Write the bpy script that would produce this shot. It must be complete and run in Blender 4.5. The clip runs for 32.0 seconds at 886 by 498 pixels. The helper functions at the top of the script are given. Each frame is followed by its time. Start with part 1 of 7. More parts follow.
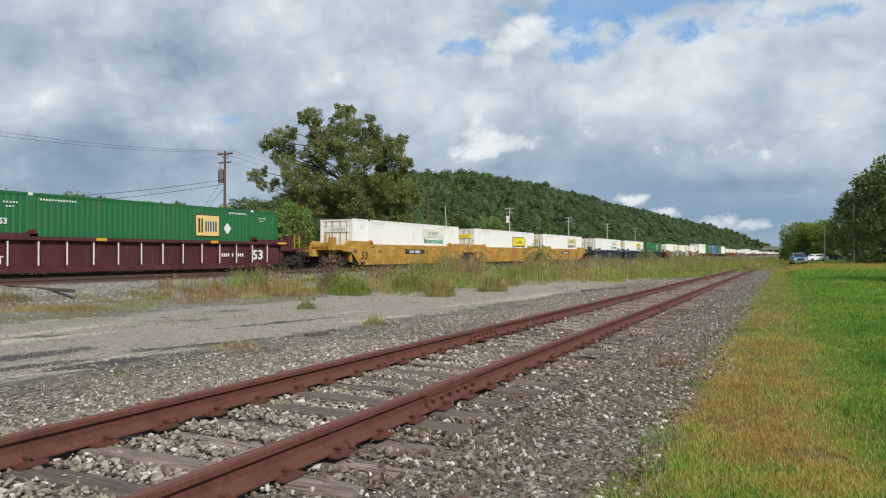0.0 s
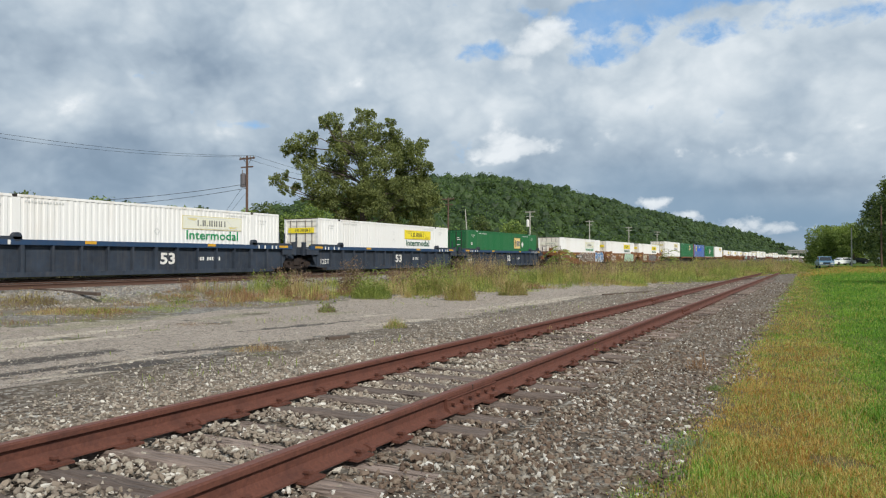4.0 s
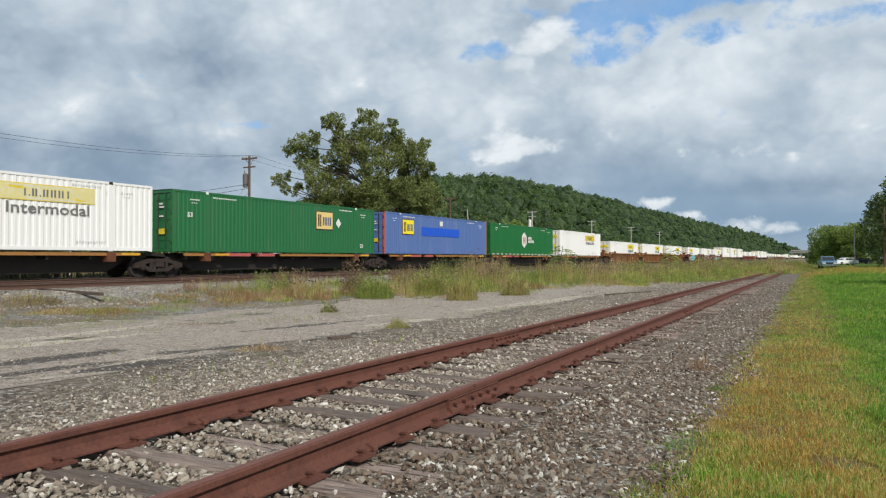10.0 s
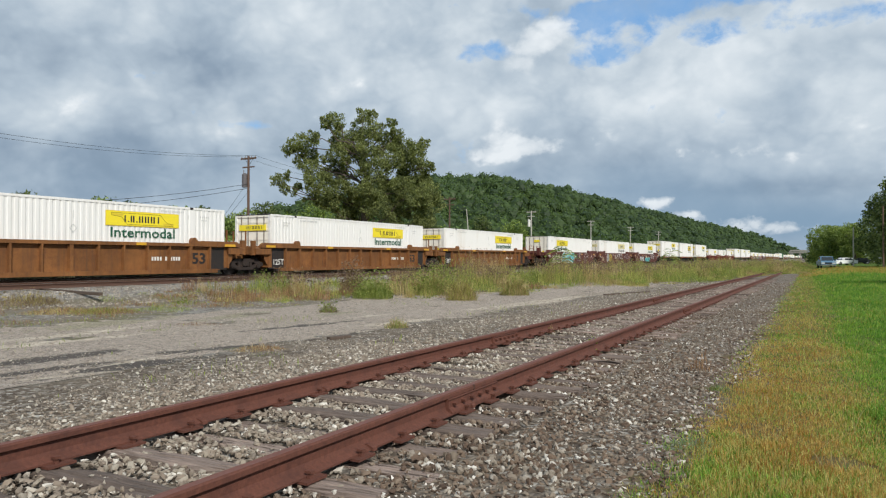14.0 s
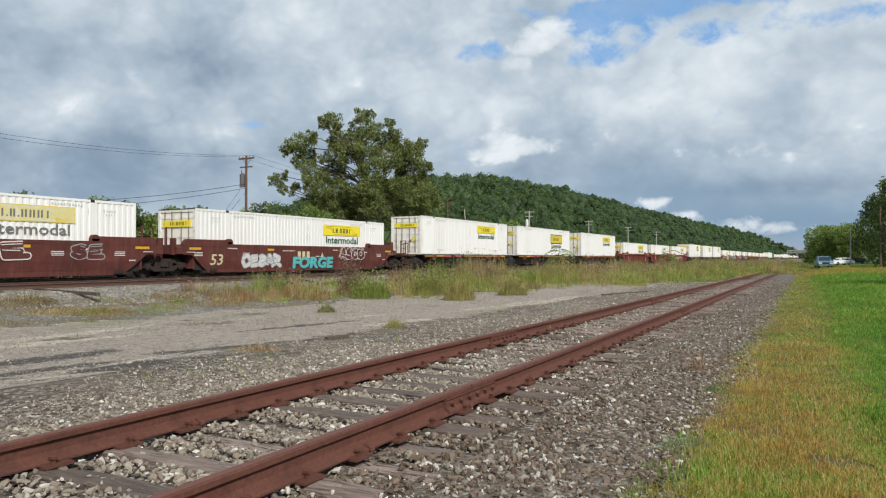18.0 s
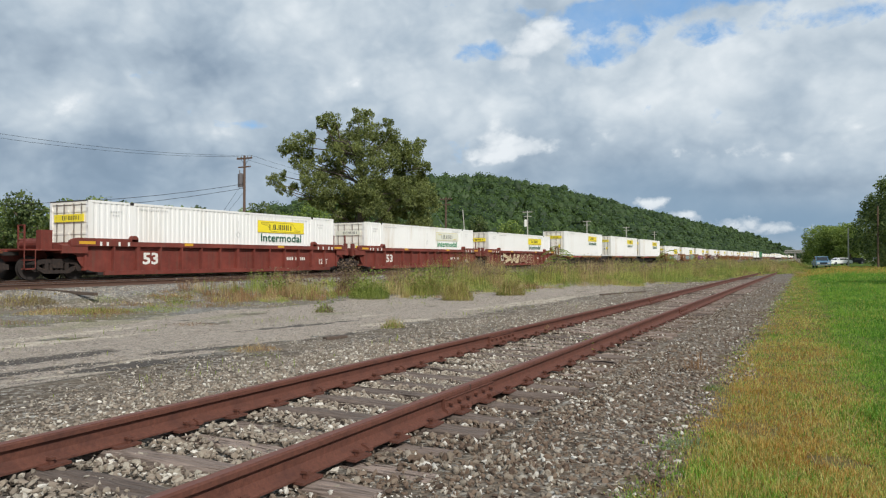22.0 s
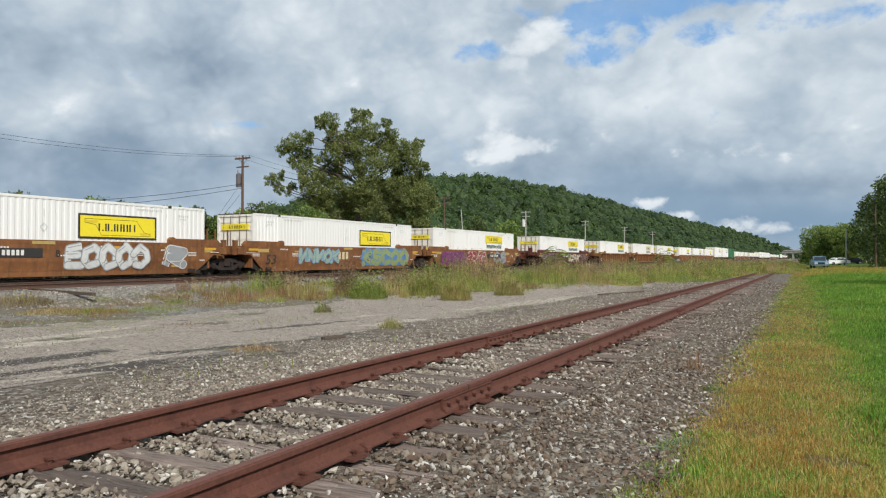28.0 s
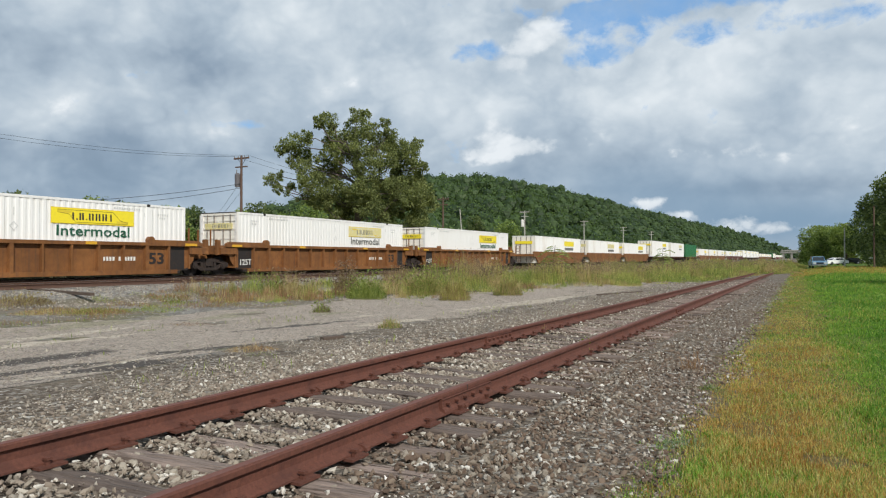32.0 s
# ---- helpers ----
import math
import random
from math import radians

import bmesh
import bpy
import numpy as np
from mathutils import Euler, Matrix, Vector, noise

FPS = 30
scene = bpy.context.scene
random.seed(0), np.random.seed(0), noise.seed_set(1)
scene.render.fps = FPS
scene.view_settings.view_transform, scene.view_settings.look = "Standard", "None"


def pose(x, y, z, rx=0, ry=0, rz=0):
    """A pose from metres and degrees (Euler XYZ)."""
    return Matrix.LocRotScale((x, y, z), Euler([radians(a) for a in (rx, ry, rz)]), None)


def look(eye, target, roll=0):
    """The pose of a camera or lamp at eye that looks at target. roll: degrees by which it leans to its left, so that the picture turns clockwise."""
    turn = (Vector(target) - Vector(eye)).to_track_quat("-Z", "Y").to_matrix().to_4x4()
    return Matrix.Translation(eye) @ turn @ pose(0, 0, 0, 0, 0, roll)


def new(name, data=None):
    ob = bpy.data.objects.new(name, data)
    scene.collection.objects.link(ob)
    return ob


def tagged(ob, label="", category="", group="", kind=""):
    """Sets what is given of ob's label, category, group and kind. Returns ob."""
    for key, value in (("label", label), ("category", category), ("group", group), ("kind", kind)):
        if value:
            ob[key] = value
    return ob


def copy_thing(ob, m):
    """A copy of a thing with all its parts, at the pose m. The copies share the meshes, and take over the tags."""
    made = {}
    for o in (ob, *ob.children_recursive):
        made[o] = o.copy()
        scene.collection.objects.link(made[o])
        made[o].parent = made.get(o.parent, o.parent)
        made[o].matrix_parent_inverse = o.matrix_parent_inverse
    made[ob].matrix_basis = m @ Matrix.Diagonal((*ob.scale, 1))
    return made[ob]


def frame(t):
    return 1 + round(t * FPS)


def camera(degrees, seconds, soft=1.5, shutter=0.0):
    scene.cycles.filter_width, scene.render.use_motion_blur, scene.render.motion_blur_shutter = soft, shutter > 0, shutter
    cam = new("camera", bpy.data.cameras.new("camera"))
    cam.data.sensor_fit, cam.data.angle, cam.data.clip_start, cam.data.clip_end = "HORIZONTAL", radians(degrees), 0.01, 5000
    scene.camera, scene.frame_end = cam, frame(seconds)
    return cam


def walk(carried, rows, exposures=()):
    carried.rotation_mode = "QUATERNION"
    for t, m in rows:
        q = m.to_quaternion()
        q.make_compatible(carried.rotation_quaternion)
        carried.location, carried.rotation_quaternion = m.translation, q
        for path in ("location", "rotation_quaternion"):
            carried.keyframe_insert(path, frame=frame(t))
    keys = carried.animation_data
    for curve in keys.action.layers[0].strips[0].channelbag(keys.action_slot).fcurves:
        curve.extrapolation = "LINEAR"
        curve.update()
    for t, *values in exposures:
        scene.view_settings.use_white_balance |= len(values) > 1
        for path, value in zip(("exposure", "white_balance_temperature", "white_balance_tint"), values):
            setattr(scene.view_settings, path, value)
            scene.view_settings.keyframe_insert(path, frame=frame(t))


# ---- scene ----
# ---------------------------------------------------------------- camera
# World: y runs along the main line away from the camera, x to the right of it, z up.
EYE = (0.0, 0.0, 1.30)
LENS = 65.5
FOCUS = 1218.9
YAW, TILT, ROLL = 28.97, 0.75, 0.0
cam = camera(LENS, 32.0, 1.2)
# how far the picture drifts sideways and up or down while the tripod settles
DRIFT = [(0, -39.5, -6.5), (.1, -29, -6.5), (.2, -24, -5.5), (.3, -20.5, -4.5), (.4, -20, -3.5), (.5, -19.5, -1.5), (.6, -17, 2.5),
         (.7, -14, 8.5), (.8, -10.5, 16.5), (.9, -7, 22.5), (1.0, -5.5, 25.5), (1.1, -4, 25.5), (1.2, -4, 21.5), (1.3, -5.5, 15),
         (1.4, -7.5, 7.5), (1.5, -9, 2), (1.6, -10, .5), (2, -9.5, 0), (2.5, -7, 0), (3, -5.5, 0), (3.5, -4.5, 0), (5.5, -1.5, 0),
         (6.5, 0, 0), (9, 0, 0), (12.5, 0, 0), (14.5, -2, 0), (16.5, -3.5, 0), (18, -5, 0), (20, -6.3, 0), (22, -8, 0), (25, -9.5, 0),
         (28, -11, 0), (30, -12, 0), (32, -13, 0)]


def aim(dx, dy):
    k = math.degrees(1 / FOCUS)
    return pose(*EYE, 90 + TILT + dy * k, 0, YAW + dx * k) @ pose(0, 0, 0, 0, 0, ROLL)


walk(cam, [(t, aim(dx, dy)) for t, dx, dy in DRIFT])

# ---------------------------------------------------------------- sky and sun
SUN_AZ, SUN_EL = 127.0, 38.0        # degrees clockwise from +y, and above the horizon
sun_dir = Vector((math.sin(radians(SUN_AZ)) * math.cos(radians(SUN_EL)), math.cos(radians(SUN_AZ)) * math.cos(radians(SUN_EL)), math.sin(radians(SUN_EL))))
sun = new("sun", bpy.data.lights.new("sun", "SUN"))
sun.data.energy, sun.data.angle, sun.data.color = 3.9, radians(0.6), (1.0, 0.965, 0.90)
sun.matrix_world = look(sun_dir * 100, (0, 0, 0))


class Nodes:
    """Short way of writing node trees."""

    def __init__(self, tree):
        self.t = tree
        tree.nodes.clear()

    def add(self, kind, inputs=None):
        return self.fill(self.t.nodes.new(kind), inputs)

    def fill(self, n, inputs):
        for k, v in (inputs or {}).items():
            s = n.inputs[k]
            if isinstance(v, bpy.types.NodeSocket):
                self.t.links.new(v, s)
            else:
                s.default_value = v
        return n

    def math(self, op, a, b=0.0, c=None, clamp=False):
        ins = {0: a, 1: b}
        if c is not None:
            ins[2] = c
        n = self.t.nodes.new("ShaderNodeMath")
        n.operation, n.use_clamp = op, clamp
        return self.fill(n, ins).outputs[0]

    def mix(self, f, a, b, blend="MIX"):
        n = self.add("ShaderNodeMix")
        n.data_type, n.blend_type = "RGBA", blend
        for sock, v in ((n.inputs[0], f), (n.inputs[6], a), (n.inputs[7], b)):
            if isinstance(v, bpy.types.NodeSocket):
                self.t.links.new(v, sock)
            else:
                sock.default_value = v
        return n.outputs[2]

    def ramp(self, f, stops, mode="LINEAR"):
        n = self.add("ShaderNodeValToRGB", {0: f})
        n.color_ramp.interpolation = mode
        while len(n.color_ramp.elements) < len(stops):
            n.color_ramp.elements.new(0.5)
        for e, (p, c) in zip(n.color_ramp.elements, stops):
            e.position, e.color = p, (c if len(c) == 4 else (*c, 1))
        return n.outputs[0]

    def noise(self, vec, scale, detail=4.0, rough=0.55, dist=0.0):
        return self.add("ShaderNodeTexNoise", {"Vector": vec, "Scale": scale, "Detail": detail, "Roughness": rough, "Distortion": dist}).outputs[0]


def build_sky():
    world = bpy.data.worlds.new("sky")
    scene.world = world
    world.use_nodes = True
    n = Nodes(world.node_tree)
    out = n.add("ShaderNodeOutputWorld")
    sky = n.add("ShaderNodeTexSky")
    sky.sky_type, sky.sun_disc, sky.sun_elevation, sky.sun_rotation = "NISHITA", False, radians(SUN_EL), radians(SUN_AZ)
    sky.air_density, sky.dust_density = 1.2, 0.6
    co = n.add("ShaderNodeTexCoord").outputs["Generated"]
    # direction in the frame of the view: a to the right, b forward, c up
    turned = n.add("ShaderNodeVectorRotate", {"Vector": co, "Axis": (0, 0, 1), "Angle": radians(-YAW)}).outputs[0]
    sep = n.add("ShaderNodeSeparateXYZ", {0: turned})
    a, b, c = sep.outputs
    u = n.math("ARCTAN2", a, b)
    v = n.math("ARCSINE", c)
    # clouds lie on a high sheet, so they crowd together towards the horizon
    h = n.math("ADD", n.math("MAXIMUM", c, 0.0), 0.16)
    flat = n.add("ShaderNodeCombineXYZ", {0: n.math("DIVIDE", a, h), 1: n.math("DIVIDE", b, h), 2: n.math("MULTIPLY", v, 2.0)}).outputs[0]
    big = n.noise(flat, 0.55, 5.0, 0.55, 0.3)
    warp = n.add("ShaderNodeTexNoise", {"Vector": n.add("ShaderNodeCombineXYZ", {0: u, 1: n.math("MULTIPLY", v, 1.3), 2: 8.0}).outputs[0], "Scale": 9.0, "Detail": 4.0})
    bent_uv = n.mix(.10, n.add("ShaderNodeCombineXYZ", {0: u, 1: n.math("MULTIPLY", v, 1.35), 2: 0.0}).outputs[0], warp.outputs["Color"])

    def cells(scale):
        node = n.add("ShaderNodeTexVoronoi", {"Vector": bent_uv, "Scale": scale})
        node.feature = "SMOOTH_F1"
        node.inputs["Smoothness"].default_value = .35
        return n.math("SUBTRACT", .42, node.outputs["Distance"])

    # rounded heads of the heaped clouds, at three sizes
    billow = n.math("ADD", n.math("ADD", cells(11.0), n.math("MULTIPLY", cells(27.0), .55)), n.math("MULTIPLY", cells(60.0), .3))
    puff = n.noise(n.add("ShaderNodeCombineXYZ", {0: u, 1: n.math("MULTIPLY", v, 1.25), 2: 0.0}).outputs[0], 6.0, 6.0, 0.52, 0.2)

    def blob(x, y, rx, ry, amount):
        cu = math.atan((x - 784) / FOCUS)
        cv = math.atan((457 - y) / FOCUS * math.cos(cu))
        du = n.math("MULTIPLY", n.math("SUBTRACT", u, cu), FOCUS / rx)
        dv = n.math("MULTIPLY", n.math("SUBTRACT", v, cv), FOCUS / ry)
        d = n.math("ADD", n.math("MULTIPLY", du, du), n.math("MULTIPLY", dv, dv))
        return n.math("MULTIPLY", n.math("POWER", 2.718, n.math("MULTIPLY", d, -1.0)), amount)

    def total(items, start):
        s = start
        for it in items:
            s = n.math("ADD", s, blob(*it))
        return s

    fine = n.noise(n.add("ShaderNodeCombineXYZ", {0: u, 1: n.math("MULTIPLY", v, 1.35), 2: 3.0}).outputs[0], 20.0, 9.0, 0.6, 0.15)
    tiny = n.noise(n.add("ShaderNodeCombineXYZ", {0: u, 1: n.math("MULTIPLY", v, 1.2), 2: 5.0}).outputs[0], 58.0, 6.0, 0.6, 0.1)
    soft = n.math("SUBTRACT", puff, 0.5)
    crisp = n.math("SUBTRACT", fine, 0.5)
    rough = n.math("ADD", soft, n.math("MULTIPLY", crisp, 0.35))
    lace = n.math("ADD", n.math("MULTIPLY", soft, 1.2), n.math("MULTIPLY", crisp, 1.9))
    # how much blue is left open
    gap = total([(1072, 98, 66, 26, .92), (1030, 44, 46, 20, .75), (862, 86, 66, 20, .98), (1290, -8, 340, 24, 1.15), (1110, 8, 100, 16, .6), (1530, 14, 90, 16, .6), (1340, 40, 130, 18, .50), (1225, 66, 90, 16, .48), (460, 222, 70, 10, .72), (822, 282, 34, 24, .55), (1180, 46, 100, 18, .46)], -.38)
    gap = n.math("ADD", gap, n.math("MULTIPLY", lace, 1.25))
    open_sky = n.math("MULTIPLY", n.math("MAXIMUM", n.math("SUBTRACT", gap, 0.10), 0.0), 1.9, clamp=True)
    open_sky = n.math("MULTIPLY", open_sky, n.math("ADD", .80, n.math("MULTIPLY", crisp, .9)), clamp=True)
    # light and shade of the cloud sheet
    lit = total([(880, 180, 150, 80, .15), (1120, 165, 200, 60, .17), (330, 20, 330, 60, .07), (640, 50, 260, 80, .14), (100, 185, 70, 40, .14), (350, 230, 110, 20, .16), (1290, 130, 330, 60, .06), (580, 165, 120, 40, .17), (110, 60, 60, 60, .05),
                 (200, 290, 420, 60, -.13), (300, 115, 170, 60, -.12), (1330, 332, 180, 15, -.20), (1300, 225, 44, 44, -.08), (1130, 215, 90, 26, -.06), (1350, 290, 200, 20, .10), (1530, 215, 80, 60, .14), (1040, 300, 200, 40, -.06), (1300, 50, 300, 46, .16), (740, 250, 80, 50, .06), (1330, 160, 180, 50, .14), (1480, 290, 120, 30, .08), (40, 110, 70, 40, -.06)], 0.565)
    lit = n.math("ADD", lit, n.math("ADD", n.math("MULTIPLY", rough, 0.58), n.math("MULTIPLY", billow, .26)))
    lit = n.math("ADD", lit, n.math("MULTIPLY", n.math("SUBTRACT", big, 0.5), 0.14))
    cloud = n.ramp(lit, [(0.05, (.185, .245, .315)), (0.32, (.295, .365, .445)), (0.55, (.465, .535, .60)), (0.75, (.645, .695, .73)), (1.0, (.87, .885, .885))])
    haze = total([(1420, 392, 330, 42, .95), (1180, 345, 160, 34, .45), (1330, 290, 240, 30, .25), (300, 330, 420, 60, .28), (1040, 320, 160, 40, .25)], 0.0)
    cloud = n.mix(n.math("ADD", haze, n.math("MULTIPLY", rough, -.5), clamp=True), cloud, (.25, .355, .465, 1))
    blue = n.mix(1.0, sky.outputs[0], (0.135, 0.135, 0.135, 1), "MULTIPLY")
    blue = n.mix(.7, blue, (.165, .385, .72, 1))
    col = n.mix(open_sky, cloud, blue)
    # heaped white clouds with crisp tops
    heap = total([(955, 76, 62, 46, 1.15), (978, 46, 34, 24, .8), (915, 112, 46, 30, .7), (906, 250, 66, 32, 1.15), (872, 276, 54, 16, .7), (955, 262, 44, 15, .6), (1040, 245, 56, 20, .45), (1165, 360, 36, 14, .8), (1216, 381, 24, 8, .75), (1310, 400, 90, 22, .95), (1390, 405, 60, 15, .7), (1232, 272, 90, 18, .45), (1530, 225, 50, 44, .42), (1440, 270, 90, 22, .40), (100, 185, 56, 24, .5), (360, 234, 52, 10, .6), (605, 160, 100, 28, .42), (540, 200, 60, 14, .36), (1035, 165, 90, 28, .42)], 0.0)
    whole = n.math("MULTIPLY", n.math("SUBTRACT", n.math("ADD", heap, n.math("ADD", n.math("ADD", n.math("MULTIPLY", lace, .55), n.math("MULTIPLY", n.math("SUBTRACT", tiny, .5), .8)), n.math("MULTIPLY", billow, .9))), .42), 2.6, clamp=True)
    tops = n.ramp(n.math("ADD", n.math("ADD", n.math("MULTIPLY", heap, .5), .30), n.math("ADD", n.math("MULTIPLY", rough, .6), n.math("ADD", n.math("MULTIPLY", n.math("SUBTRACT", tiny, .5), .4), n.math("MULTIPLY", billow, .8)))), [(0.2, (.50, .56, .62)), (0.5, (.66, .70, .73)), (0.85, (.90, .905, .90))])
    col = n.mix(n.math("MULTIPLY", n.math("MULTIPLY", whole, .88), n.math("MULTIPLY", heap, 3.0, clamp=True)), col, tops)
    col = n.mix(1.0, col, (.955, 1.0, 1.045, 1), "MULTIPLY")
    bg = n.add("ShaderNodeBackground", {"Color": col, "Strength": 1.0})
    n.t.links.new(bg.outputs[0], out.inputs[0])


build_sky()

# ---------------------------------------------------------------- materials


def material(name, color, rough=0.7, metal=0.0, vary=0.25, scale=3.0, dirt=None, dirt_amount=0.35, bump=0.1, bump_scale=60.0, streak=0.0, per_object=0.0, spec=0.4, translucent=0.0, detail_scale=40.0, grain=None):
    """A weathered surface: base colour with fine grain, large stains and relief."""
    m = bpy.data.materials.new(name)
    m.use_nodes = True
    n = Nodes(m.node_tree)
    out = n.add("ShaderNodeOutputMaterial")
    co = n.add("ShaderNodeTexCoord").outputs["Object"]
    if grain:
        co = n.add("ShaderNodeMapping", {"Vector": co, "Scale": grain}).outputs[0]
    col = (*color, 1)
    dark = (*[c * (1 - vary) for c in color], 1)
    light = (*[min(1, c * (1 + vary * 0.6)) for c in color], 1)
    fine = n.noise(co, detail_scale, 5, 0.6)
    base = n.mix(n.ramp(fine, [(0.3, (0, 0, 0)), (0.7, (1, 1, 1))]), dark, light)
    wide = n.noise(co, scale, 4, 0.6)
    base = n.mix(n.math("MULTIPLY", n.ramp(wide, [(0.35, (0, 0, 0)), (0.65, (1, 1, 1))]), 0.5), base, col)
    if dirt:
        vec = co
        if streak:
            vec = n.add("ShaderNodeMapping", {"Vector": co, "Scale": (1.0, 1.0, 1.0 - streak)}).outputs[0]
        spots = n.noise(vec, scale * 2.3, 6, 0.65)
        mask = n.ramp(spots, [(0.5, (0, 0, 0)), (0.72, (1, 1, 1))])
        much = dirt_amount
        if per_object:
            much = n.math("MULTIPLY", n.math("ADD", n.math("POWER", n.add("ShaderNodeObjectInfo").outputs["Random"], 2.5), .2), dirt_amount * 2.2)
        base = n.mix(n.math("MULTIPLY", mask, much, clamp=True), base, (*dirt, 1))
    if per_object:
        r = n.add("ShaderNodeObjectInfo").outputs["Random"]
        g = n.math("ADD", n.math("MULTIPLY", r, 2 * per_object), 1 - per_object)
        base = n.mix(1.0, base, n.add("ShaderNodeCombineColor", {0: g, 1: g, 2: g}).outputs[0], "MULTIPLY")
    bsdf = n.add("ShaderNodeBsdfPrincipled", {"Base Color": base, "Roughness": rough, "Metallic": metal, "Specular IOR Level": spec})
    if bump:
        b = n.add("ShaderNodeBump", {"Height": n.noise(co, bump_scale, 4, 0.6), "Strength": bump, "Distance": 0.01})
        n.t.links.new(b.outputs[0], bsdf.inputs["Normal"])
    n.t.links.new(bsdf.outputs[0], out.inputs[0])
    return m


def car_paint(name, color, rust, grime, amount=.6):
    """Old rolling-stock paint: blotched, streaked with rust and road dirt."""
    m = bpy.data.materials.new(name)
    m.use_nodes = True
    n = Nodes(m.node_tree)
    out = n.add("ShaderNodeOutputMaterial")
    co = n.add("ShaderNodeNewGeometry").outputs["Position"]
    ob = n.add("ShaderNodeTexCoord").outputs["Object"]
    base = n.mix(n.ramp(n.noise(ob, 1.1, 6, .65), [(0.3, (0, 0, 0)), (0.7, (1, 1, 1))]), (*[k * .62 for k in color], 1), (*[min(1, k * 1.22) for k in color], 1))
    base = n.mix(n.math("MULTIPLY", n.ramp(n.noise(ob, 2.7, 7, .7, .4), [(0.5, (0, 0, 0)), (0.68, (1, 1, 1))]), amount), base, (*rust, 1))
    run = n.add("ShaderNodeMapping", {"Vector": ob, "Scale": (7.0, 7.0, .55)}).outputs[0]
    base = n.mix(n.math("MULTIPLY", n.ramp(n.noise(run, 1.0, 5, .6), [(0.5, (0, 0, 0)), (0.75, (1, 1, 1))]), amount * .8), base, (*grime, 1))
    base = n.mix(n.math("MULTIPLY", n.ramp(n.noise(ob, 30, 5, .7), [(0.52, (0, 0, 0)), (0.75, (1, 1, 1))]), .5), base, (*[k * .5 for k in grime], 1))
    b = n.add("ShaderNodeBump", {"Height": n.noise(ob, 24, 5, .65), "Strength": .12, "Distance": .02})
    bsdf = n.add("ShaderNodeBsdfPrincipled", {"Base Color": base, "Roughness": .72, "Specular IOR Level": .3, "Normal": b.outputs[0]})
    n.t.links.new(bsdf.outputs[0], out.inputs[0])
    return m


def leaf_material(name, dark, light, translucent=0.3, scale=0.6, islands=True, tip=None):
    m = bpy.data.materials.new(name)
    m.use_nodes = True
    n = Nodes(m.node_tree)
    out = n.add("ShaderNodeOutputMaterial")
    co = n.add("ShaderNodeTexCoord").outputs["Object"]
    f = n.noise(co, scale, 4, 0.6)
    if islands:
        r = n.add("ShaderNodeNewGeometry").outputs["Random Per Island"]
        f = n.math("ADD", n.math("MULTIPLY", n.math("SUBTRACT", f, 0.5), 1.6), r)
    base = n.mix(n.ramp(f, [(0.15, (0, 0, 0)), (0.95, (1, 1, 1))]), (*dark, 1), (*light, 1))
    if tip:
        base = n.mix(n.math("MULTIPLY", n.ramp(n.noise(co, scale * 0.37, 3, 0.6), [(0.48, (0, 0, 0)), (0.62, (1, 1, 1))]), 0.85), base, (*tip, 1))
    d = n.add("ShaderNodeBsdfPrincipled", {"Base Color": base, "Roughness": 0.6, "Specular IOR Level": 0.25})
    tr = n.add("ShaderNodeBsdfTranslucent", {"Color": n.mix(1.0, base, (1.3, 1.25, 0.6, 1), "MULTIPLY")})
    mixed = n.add("ShaderNodeMixShader", {0: translucent, 1: d.outputs[0], 2: tr.outputs[0]})
    n.t.links.new(mixed.outputs[0], out.inputs[0])
    return m


